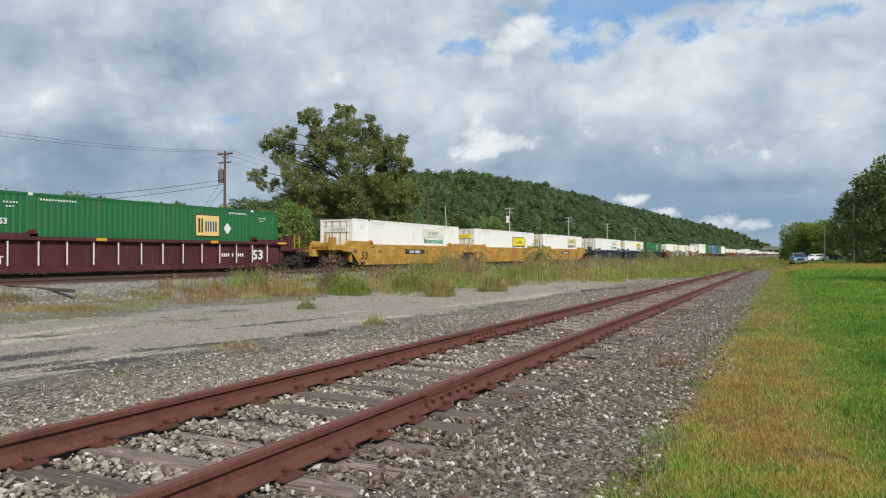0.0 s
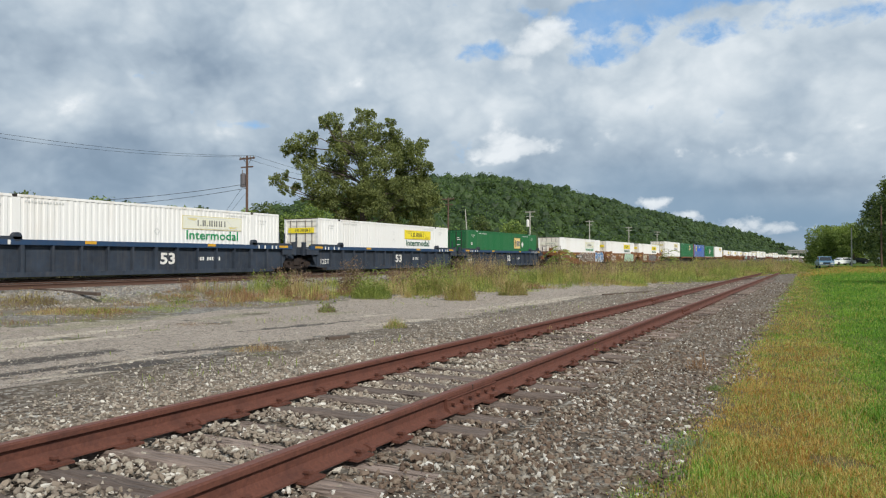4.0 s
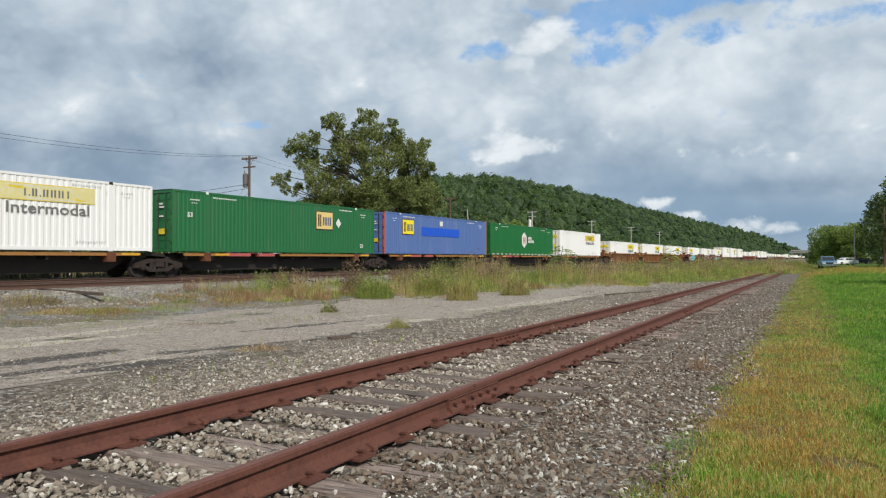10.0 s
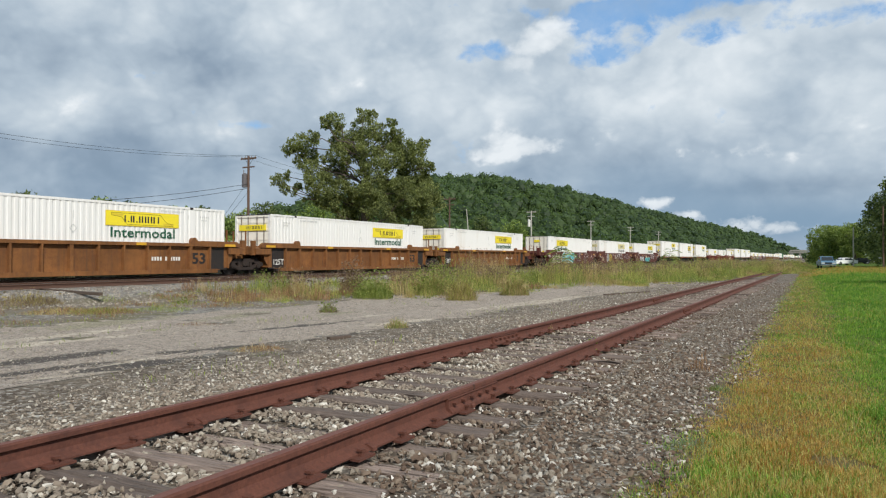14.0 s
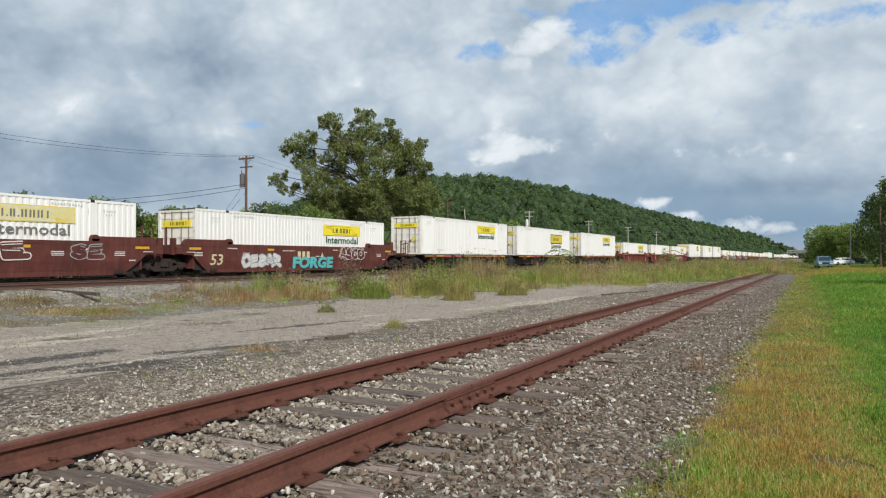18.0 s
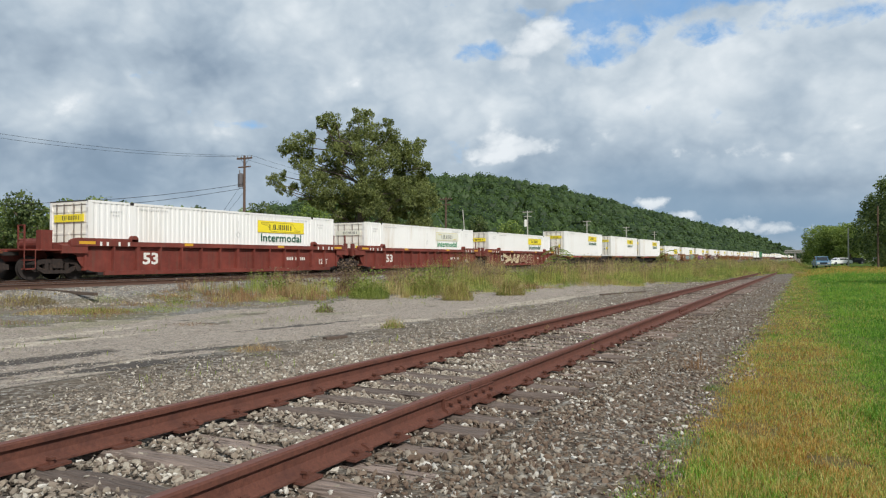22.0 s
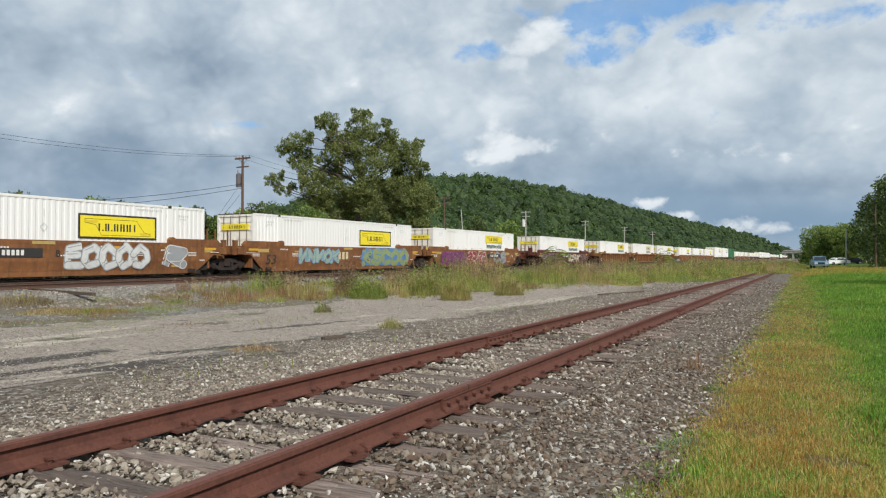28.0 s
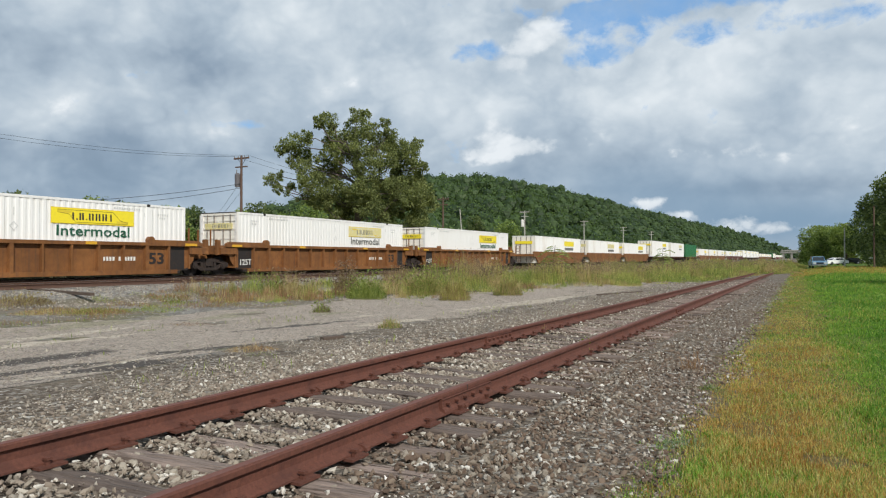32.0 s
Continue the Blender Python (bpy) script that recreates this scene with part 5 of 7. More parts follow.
def tree_parts(t, trunk_pts, r0, balls, leaves, leaf, size, twigs=3):
    part("trunk", limb(Shape(), trunk_pts, r0, r0 * .45, 9), "bark", t, "grey-brown trunk")
    for x, y, z, r, q in balls:
        i = int(np.argmin([abs(p[2] - (z - r * 1.1)) + .4 * math.hypot(p[0] - x, p[1] - y) for p in trunk_pts[1:]])) + 1
        s = limb(Shape(), bent(trunk_pts[i], (x, y, z), 4, .25 * r0 + .12), r0 * .30, .05, 6)
        for _ in range(twigs):
            e = np.array((x, y, z)) + unit_vectors(1)[0] * r * .8
            limb(s, bent((x, y, z), e, 2, .1), .05, .015, 4)
        part("limb", s, "bark", t)
    v, f = leaf_cards(puffs(balls, leaves), size)
    crown = part("crown", raw_mesh("crown", v, f, leaf), None, t, "leafy crown with gaps")
    tagged(crown, kind="stuff")


def build_big_tree():
    x0, y0 = spot(-.113, 72)
    t = thing("tree", "tall spreading cottonwood with olive-green foliage and open gaps behind the train", "tree", at=pose(x0, y0, -.1))
    m = 72 / FOCUS
    # clusters across the view, up, nearer or farther, and how big
    marks = [(-53, 245, 0, 19), (-43, 217, 2, 21), (-67, 238, -2, 9), (-1, 256, 1, 14), (16, 252, -2, 9), (-12, 228, 3, 19), (16, 221, -3, 21), (47, 242, 0, 10), (37, 211, 2, 20), (61, 218, -1, 14), (75, 200, 1, 19), (93, 183, -2, 21), (106, 165, 2, 16), (117, 165, 0, 7), (100, 197, 1, 10), (9, 186, -3, 23), (-18, 186, 2, 19), (-32, 200, 0, 14), (51, 172, -2, 27), (79, 155, 2, 24), (30, 148, -4, 22), (-50, 205, 3, 16), (-40, 185, -2, 16), (-65, 180, 1, 12), (57, 208, 1, 14), (103, 200, -1, 11), (-22, 205, 2, 16), (-42, 150, 2, 13), (6, 152, -2, 15), (-34, 168, 0, 11),
             (-116, 204, 0, 19), (-137, 197, 1, 14), (-88, 207, -2, 15), (-98, 186, 2, 18), (-119, 176, 0, 9), (-91, 158, -1, 20), (-67, 148, 2, 23), (-74, 127, -3, 20), (-50, 165, 1, 14), (-154, 138, 0, 12), (-142, 148, 1, 9), (-140, 124, 0, 9), (-123, 131, 2, 10), (-124, 117, 0, 6),
             (-39, 120, -2, 26), (-12, 120, 3, 23), (16, 113, -3, 27), (44, 120, 1, 27), (72, 124, -2, 27), (100, 134, 2, 20), (117, 120, 0, 20), (127, 103, 1, 14), (93, 106, -3, 21), (-91, 110, 1, 17), (-60, 99, -2, 20), (-12, 93, 2, 21), (30, 89, -3, 24), (72, 93, 1, 21), (107, 93, -1, 20), (-30, 80, 0, 20), (50, 70, 0, 24), (100, 70, 0, 22)]
    balls = []
    for u, w, d, r in marks:
        p = RIGHT * (u * m) + FWD * (d * .7)
        r *= 1.02
        balls.append((p[0], p[1], w * m + 1.3, r * m * .86, 1.0))
        for _ in range(8):
            e = unit_vectors(1)[0] * r * m * rng.uniform(.75, 1.22)
            balls.append((p[0] + e[0], p[1] + e[1], w * m + 1.3 + e[2] * .95, r * m * rng.uniform(.2, .46), rng.uniform(.7, 1.25)))
    trunk = [(0, 0, 0), (.1, .1, 2.0), (-.15, .1, 4.2), (.1, -.1, 6.5), (0.2, .0, 9.0), (-.1, .1, 12.0)]
    part("trunk", limb(Shape(), trunk, .55, .16, 10), "bark", t, "grey-brown trunk")
    for x, y, z, r, q in balls[::9]:
        i = 1 + int(np.argmin([abs(p[2] - (z - 2.8)) for p in trunk[1:]]))
        part("limb", limb(Shape(), bent(trunk[i], (x, y, z), 5, .22), .085, .03, 6), "bark", t)
    v, f = leaf_cards(puffs(balls, 105000, .1), .098)
    tagged(part("crown", raw_mesh("crown", v, f, "leaf_tree"), None, t, "olive-green leafy crown"), kind="stuff")


build_big_tree()


def wood_tree(height, width, leaf, leaves, size, label, seed, name="tree", low=.15):
    """A middling broadleaf tree with a crown down to near the ground."""
    t = thing(name, label, "tree", "trees along the line")
    balls = []
    n = 11
    for i in range(n):
        h = height * (low + (.92 - low) * (i + .5) / n)
        w = width * .5 * math.sin(math.pi * min(.97, .25 + .72 * (i + .5) / n)) ** .8
        a = i * 2.4 + seed
        balls.append((math.cos(a) * w * .62, math.sin(a) * w * .62, h, width * rng.uniform(.17, .26), .85))
    trunk = bent((0, 0, -.2), (0, 0, height * .72), 4, .12)
    tree_parts(t, trunk, height * .022, balls, leaves, leaf, size, 2)
    return t


def build_trees():
    lab = "broadleaf tree with dense mid-green foliage at the edge of the line"
    kinds = [wood_tree(7.0, 6.5, "leaf_mid", 4200, .18, lab, 0), wood_tree(6.2, 5.6, "leaf_mid", 3800, .18, lab, 2), wood_tree(7.8, 6.0, "leaf_dark", 4200, .19, "broadleaf tree with dark green foliage at the edge of the line", 4)]
    placed = [(spot(-.66, 62), 0, 1.0), (spot(-.60, 60), 2, .86), (spot(-.545, 63), 1, 1.05), (spot(-.50, 66), 0, .95), (spot(-.455, 70), 2, .85), (spot(-.42, 72), 1, .95), (spot(-.385, 76), 0, .92), (spot(-.35, 80), 2, .88), (spot(-.315, 82), 1, 1.0),
              (spot(-.285, 88), 0, 1.0), (spot(-.255, 92), 2, 1.05), (spot(-.72, 60), 1, 1.1), (spot(-.22, 96), 1, 1.2), (spot(-.185, 100), 0, 1.2), (spot(-.03, 112), 2, 1.15), (spot(.0, 120), 1, 1.1), (spot(.105, 135), 0, 1.15), (spot(.06, 128), 2, 1.1)]
    used = set()
    for k, ((x, y), i, sc) in enumerate(placed):
        m = pose(x, y, .02, 0, 0, 47 * k)
        ob = kinds[i] if i not in used else copy_thing(kinds[i], m)
        used.add(i)
        ob.matrix_world = m @ Matrix.Scale(sc, 4)
    # the trees past the field on the other side
    tall = wood_tree(15.5, 12.5, "leaf_dark", 13000, .22, "tall broadleaf tree with dark foliage beside the mown field", 1, low=.12)
    mid = wood_tree(9.5, 11, "leaf_mid", 12000, .19, "rounded green tree beyond the mown field", 3, low=.06)
    x, y = spot(.678, 108)
    tall.matrix_world = pose(x, y, -.15)
    copy_thing(tall, pose(*spot(.70, 96), -.15, 0, 0, 120))
    copy_thing(tall, pose(*spot(.645, 150), -.15, 0, 0, 200))
    copy_thing(tall, pose(*spot(.74, 118), -.15, 0, 0, 60))
    copy_thing(tall, pose(18, 33, -.1, 0, 0, 250))
    copy_thing(tall, pose(26, 41, -.1, 0, 0, 310))
    mid.matrix_world = pose(*spot(.558, 178), -.2)
    for s, d, r, q in ((.572, 170, 90, .95), (.588, 172, 200, .95), (.60, 165, 20, 1.0), (.556, 192, 300, .8), (.580, 190, 150, 1.0)):
        ob = copy_thing(mid, pose(*spot(s, d), -.2, 0, 0, r))
        ob.matrix_world = pose(*spot(s, d), -.2, 0, 0, r) @ Matrix.Scale(q, 4)


build_trees()

RIDGE = [(120, -225, 2), (250, -245, 8), (300, -250, 20), (390, -252, 44), (484, -250, 59), (640, -250, 65), (900, -240, 64), (1200, -214, 60), (1400, -150, 50), (1500, -110, 39), (1600, -70, 20), (1750, -45, 4)]


def ridge_at(y):
    ys = [r[0] for r in RIDGE]
    return float(np.interp(y, ys, [r[1] for r in RIDGE])), float(np.interp(y, ys, [r[2] for r in RIDGE]))


def hill_z(x, y):
    cx, h = ridge_at(y)
    foot = max(45.0, min(165.0, -cx - 52))
    k = 1 - step(x, cx, cx + foot) if x > cx else 1 - 0.6 * step(-x, -cx, -cx + 250)
    return h * k * (1 + .06 * noise.noise((x * .02, y * .012, 2.0))) + 2.2 * noise.noise((x * .05, y * .04, 7.0)) * min(1, k * 2) - .4


def build_hill():
    ys = np.arange(100, 1790, 26.0)
    us = np.linspace(-1.6, 1.08, 36)
    v = []
    for y in ys:
        cx, _ = ridge_at(y)
        foot = max(45.0, min(165.0, -cx - 52))
        for i, u in enumerate(us):
            x = cx + u * foot
            v.append((x, y, hill_z(x, y)))
    n = len(us)
    f = np.array([(j * n + i, j * n + i + 1, (j + 1) * n + i + 1, (j + 1) * n + i) for j in range(len(ys) - 1) for i in range(n - 1)])
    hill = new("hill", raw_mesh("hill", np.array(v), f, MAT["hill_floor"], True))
    tagged(hill, "long wooded hill beyond the railway", "hill", kind="structure")
    cents, sizes = [], []
    y = 110.0
    while y < 1760:
        cx, h = ridge_at(y)
        foot = max(45.0, min(165.0, -cx - 52))
        stepy = 5.6 + y * .004
        u = -0.22
        while u < 1.0:
            x = cx + u * foot + rng.uniform(-2.2, 2.2)
            yy = y + rng.uniform(-2.5, 2.5)
            r = rng.uniform(2.8, 6.0)
            z = hill_z(x, yy) + r * rng.uniform(.5, 1.3)
            cents.append((x, yy, z, r))
            u += rng.uniform(5.2, 9.0) / foot
        y += stepy
    cents = np.array(cents)
    bm = bmesh.new()
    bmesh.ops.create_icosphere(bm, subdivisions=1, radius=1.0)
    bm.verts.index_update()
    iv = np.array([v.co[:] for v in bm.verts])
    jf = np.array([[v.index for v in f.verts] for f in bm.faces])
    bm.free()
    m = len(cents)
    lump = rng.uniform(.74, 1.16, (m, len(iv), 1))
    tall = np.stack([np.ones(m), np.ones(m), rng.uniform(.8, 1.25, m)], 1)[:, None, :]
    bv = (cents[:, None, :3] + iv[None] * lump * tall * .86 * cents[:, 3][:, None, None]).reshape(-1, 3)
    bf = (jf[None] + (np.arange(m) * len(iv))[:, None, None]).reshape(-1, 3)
    # crown cores take a darker green, shade painted in behind the leaf cards
    crowns = new("hill_crowns", raw_mesh("hill_crowns", bv, bf, "leaf_crown_shade"))
    tagged(crowns, "rounded tree crowns packed over the hillside, coloured dark for the shade between leaves", "woods", kind="stuff")
    per = 66
    d = unit_vectors(m * per).reshape(m, per, 3)
    d[:, :, 2] = np.abs(d[:, :, 2]) * 1.25 - .25
    rad = cents[:, 3][:, None, None] * rng.uniform(.84, 1.08, (m, per, 1))
    pts = cents[:, None, :3] + d * rad
    near = cents[:, 1] < 560
    vv, ff = leaf_cards(np.concatenate([pts[near].reshape(-1, 3), pts[~near][:, :18].reshape(-1, 3)]), .72)
    woods = new("hill_woods", raw_mesh("hill_woods", vv, ff, "leaf_hill"))
    tagged(woods, "dense dark green broadleaf woods covering the hillside", "woods", kind="stuff")



# floor and crown cores: shade between the trees is put into these dark colours
MAT["hill_floor"] = material("forest_floor_painted_shade", (.012, .022, .008), .95, vary=.4, scale=.05, bump=0, detail_scale=.3)
MAT["leaf_crown_shade"] = leaf_material("hill_crown_shade", (.018, .036, .011), (.046, .076, .022), .0, .3)
build_hill()

# ---------------------------------------------------------------- poles and wires


def utility_pole(x, y, top, can=False, arms=True, mat="pole", r=.15):
    p = thing("utility_pole", "weathered wooden utility pole" + (" with a grey transformer" if can else "") + " behind the railway", "pole", "utility poles", at=pose(x, y, 0))
    part("shaft", limb(Shape(), [(0, 0, -.3), (0, 0, top)], r, r * .68, 10), mat, p)
    if arms:
        part("crossarm", Shape().box(-.95, .95, -.06, .06, top - .32, top - .18), mat, p)
        part("crossarm", Shape().box(-.75, .75, -.05, .05, top - 1.12, top - 1.0), mat, p)
        for k in (-.85, -.4, .4, .85):
            part("insulator", Shape().tube((k, 0, top - .18), (k, 0, top - .02), .045, .03, 8), "steel_grey", p, "small insulator")
        part("brace", Shape().tube((-.5, .06, top - .3), (0, .1, top - .85), .02, n=5).tube((.5, .06, top - .3), (0, .1, top - .85), .02, n=5), "steel_dark", p)
    if can:
        s = Shape().tube((-.42, -.05, top - 2.95), (-.42, -.05, top - 1.75), .27, .27, 14)
        s.tube((-.42, -.05, top - 1.75), (-.42, -.05, top - 1.62), .27, .12, 14)
        part("transformer", s, "can" if arms != 2 else "paint_white", p, "cylindrical transformer can")
        part("bushing", Shape().tube((-.5, -.1, top - 1.65), (-.5, -.1, top - 1.3), .05, .03, 8), "steel_grey", p)
        part("bracket", Shape().box(-.2, 0, -.04, .04, top - 2.2, top - 2.05), "steel_dark", p)
    return p


MAT["can"] = material("grey_transformer_paint", (.12, .11, .115), .6, vary=.2, bump=.02)


def cable(name, p, q, sag, r=.011):
    p, q = np.array(p, float), np.array(q, float)
    pts = [tuple(p + (q - p) * k - np.array((0, 0, 4 * sag * k * (1 - k)))) for k in np.linspace(0, 1, 17)]
    return solid(name, Shape().path(pts, r, 4), "wire", "thin black overhead cable strung between poles", "cable", "overhead cables")


POLE_X = -47.5
POLE_Y = (3.0, 48.0, 88.0, 120.0, 157.5, 195.0, 233.0)
for k, y in enumerate(POLE_Y):
    utility_pole(POLE_X, y, 10.95 if k < 2 else 10.1, can=k in (1, 3), arms=2 if k == 3 else True, mat="pole" if k < 3 else "pole_pale")
for k in range(len(POLE_Y) - 1):
    za, zb = (10.95 if k < 2 else 10.1), (10.95 if k + 1 < 2 else 10.1)
    for dx, dz in ((-.85, 0.0), (.85, 0.0)):
        cable("power_cable", (POLE_X + dx, POLE_Y[k], za + dz - .02), (POLE_X + dx, POLE_Y[k + 1], zb + dz - .02), 1.55 if k == 0 else .9)
# service drops and stays from the transformer pole
cable("service_drop", (POLE_X, 48, 7.9), (-66, 28, 5.2), .8, .02)
cable("service_drop", (POLE_X, 48, 8.3), (-64, 24, 5.6), .9, .02)
cable("stay_wire", (POLE_X, 48, 8.6), (-52.5, 45, .1), .05, .012)
cable("stay_wire", (POLE_X, 48, 7.6), (-51.5, 44, .1), .05, .012)
for x, y, top, lean in ((-40, 25.5, 4.35, 4), (-40, 32.8, 4.4, 0), (-40, 36.3, 4.4, 0), (-36, 72, 7.0, -5)):
    p = thing("marker_post", "slim pale weathered post standing beyond the tracks", "post", "pale posts", at=pose(x, y, 0, 0, lean, 0))
    part("shaft", limb(Shape(), [(0, 0, -.3), (0, 0, top)], .07, .055, 8), "pole_pale", p)
    part("cap", Shape().tube((0, 0, top), (0, 0, top + .04), .065, .03, 8), "pole_pale", p)
utility_pole(*spot(.5975, 118), 6.5, arms=False, mat="pole_pale", r=.13)
p = utility_pole(*spot(.641, 96), 8.6, arms=False, mat="pole", r=.13)

# ---------------------------------------------------------------- spur: ties, fastenings, stones
MAT["stone"] = leaf_material("track_stone", (.055, .045, .038), (.33, .31, .28), 0.0, 3.0)
MAT["lawn"] = leaf_material("lawn_grass", (.065, .175, .016), (.285, .46, .07), .35, 1.6)
MAT["lawn_deep"] = leaf_material("lush_grass", (.035, .12, .012), (.15, .33, .045), .35, 1.6)
MAT["weed_blue"] = leaf_material("blue_green_weed", (.10, .16, .075), (.27, .36, .19), .3, .6)
MAT["weed_rust"] = leaf_material("rust_brown_weed", (.17, .085, .045), (.40, .25, .135), .25, .35)
MAT["dry"] = leaf_material("dry_grass", (.34, .165, .035), (.60, .43, .14), .3, 1.8)
MAT["weed_green"] = leaf_material("weed_green", (.11, .16, .035), (.36, .41, .12), .4, .35)
MAT["weed_olive"] = leaf_material("weed_olive", (.17, .14, .055), (.44, .37, .15), .3, .3)
MAT["weed_straw"] = leaf_material("weed_straw", (.28, .19, .10), (.56, .46, .25), .3, .3)
MAT["weed_pale"] = leaf_material("weed_pale_green", (.24, .26, .07), (.56, .54, .19), .35, .4)
MAT["weed_dark"] = leaf_material("weed_seed_heads", (.11, .07, .05), (.28, .20, .14), .2, .3)


# kept near black: stands for the shade seen beneath the passing cars
MAT["brush"] = leaf_material("brush_painted_shade", (.018, .017, .010), (.048, .046, .022), .2, .4)


def stone_material(m, tones, dull):
    """Broken stone: each piece its own tone, dusty in patches, cleaner on the lot's side of the spur."""
    n = Nodes(m.node_tree)
    out = n.add("ShaderNodeOutputMaterial")
    co = n.add("ShaderNodeTexCoord").outputs["Object"]
    r = n.add("ShaderNodeNewGeometry").outputs["Random Per Island"]
    o = n.add("ShaderNodeObjectInfo").outputs["Random"]
    f = n.math("FRACT", n.math("ADD", r, n.math("MULTIPLY", o, 7.3)))
    tone = n.ramp(f, tones)
    pos = n.add("ShaderNodeSeparateXYZ", {0: n.add("ShaderNodeNewGeometry").outputs["Position"]})
    clean = n.math("MULTIPLY", n.math("SUBTRACT", -2.2, n.math("ADD", pos.outputs[0], n.math("MULTIPLY", pos.outputs[1], .02))), 1.1, clamp=True)
    grime = n.math("SUBTRACT", dull, n.math("MULTIPLY", clean, dull * .8))
    dust = n.noise(n.add("ShaderNodeNewGeometry").outputs["Position"], 1.3, 5, .65)
    tone = n.mix(n.math("MULTIPLY", n.ramp(dust, [(0.36, (0, 0, 0)), (0.62, (1, 1, 1))]), grime), tone, (.165, .118, .088, 1))
    tone = n.mix(n.math("MULTIPLY", clean, .34), tone, (.43, .38, .31, 1))
    b = n.add("ShaderNodeBump", {"Height": n.noise(co, 70, 5, .65), "Strength": .5, "Distance": .01})
    bsdf = n.add("ShaderNodeBsdfPrincipled", {"Base Color": tone, "Roughness": .9, "Specular IOR Level": .2, "Normal": b.outputs[0]})
    n.t.links.new(bsdf.outputs[0], out.inputs[0])


stone_material(MAT["stone"], [(0.0, (.05, .034, .025)), (0.24, (.13, .088, .062)), (0.48, (.195, .145, .105)), (0.66, (.23, .195, .15)), (0.80, (.32, .285, .23)), (.90, (.50, .46, .39)), (1.0, (.80, .77, .70))], .6)
MAT["lot_stone"] = leaf_material("lot_stone", (.1, .1, .1), (.2, .2, .2))
stone_material(MAT["lot_stone"], [(0.0, (.055, .043, .035)), (0.3, (.17, .14, .112)), (0.6, (.30, .26, .215)), (0.85, (.39, .345, .285)), (1.0, (.60, .56, .49))], .3)


def rock_shape(seed, fine=True):
    r = random.Random(seed)
    bm = bmesh.new()
    if fine:
        bmesh.ops.create_icosphere(bm, subdivisions=1, radius=1.0)
    else:
        vs = [bm.verts.new(p) for p in ((1, 0, 0), (0, 1, 0), (-1, 0, 0), (0, -1, 0), (.2, .1, .95), (-.1, -.2, -1))]
        for k in range(4):
            bm.faces.new((vs[k], vs[(k + 1) % 4], vs[4]))
            bm.faces.new((vs[(k + 1) % 4], vs[k], vs[5]))
    sc = (1.1, r.uniform(.5, .9), r.uniform(.4, .75))
    for v in bm.verts:
        k = r.uniform(.55, 1.25)
        v.co = Vector((v.co.x * sc[0] * k, v.co.y * sc[1] * k, v.co.z * sc[2] * k))
    bm.verts.index_update()
    vs = np.array([v.co[:] for v in bm.verts])
    fs = np.array([[v.index for v in f.verts] for f in bm.faces])
    bm.free()
    return vs, fs


ROCKS = [rock_shape(i) for i in range(9)]
CHIPS = [rock_shape(40 + i, False) for i in range(10)]


def turns(n):
    q = rng.normal(size=(n, 4))
    q /= np.linalg.norm(q, axis=1)[:, None]
    w, x, y, z = q.T
    return np.stack([np.stack([1 - 2 * (y * y + z * z), 2 * (x * y - z * w), 2 * (x * z + y * w)], 1), np.stack([2 * (x * y + z * w), 1 - 2 * (x * x + z * z), 2 * (y * z - x * w)], 1), np.stack([2 * (x * z - y * w), 2 * (y * z + x * w), 1 - 2 * (x * x + y * y)], 1)], 1)


def scatter_rocks(pts, sizes, kinds=None):
    kinds = kinds or CHIPS
    V, F, base = [], [], 0
    pick = rng.integers(0, len(kinds), len(pts))
    for k, (rv, rf) in enumerate(kinds):
        sel = np.where(pick == k)[0]
        if not len(sel):
            continue
        R = turns(len(sel))
        v = np.einsum("nij,kj->nki", R, rv) * sizes[sel][:, None, None]
        v[:, :, 2] *= .8
        v += pts[sel][:, None, :]
        V.append(v.reshape(-1, 3))
        F.append((rf[None] + (np.arange(len(sel)) * len(rv))[:, None, None] + base).reshape(-1, 3))
        base += len(sel) * len(rv)
    return np.concatenate(V), np.concatenate(F)


def heights(x, y):
    return np.array([ground_z(a, b) for a, b in zip(x, y)])


def nz(x, y, k, seed):
    return np.array([noise.noise((a * k, b * k, seed)) for a, b in zip(x, y)])


TIE_GAP, TIE_FIRST = 0.498, -1.454


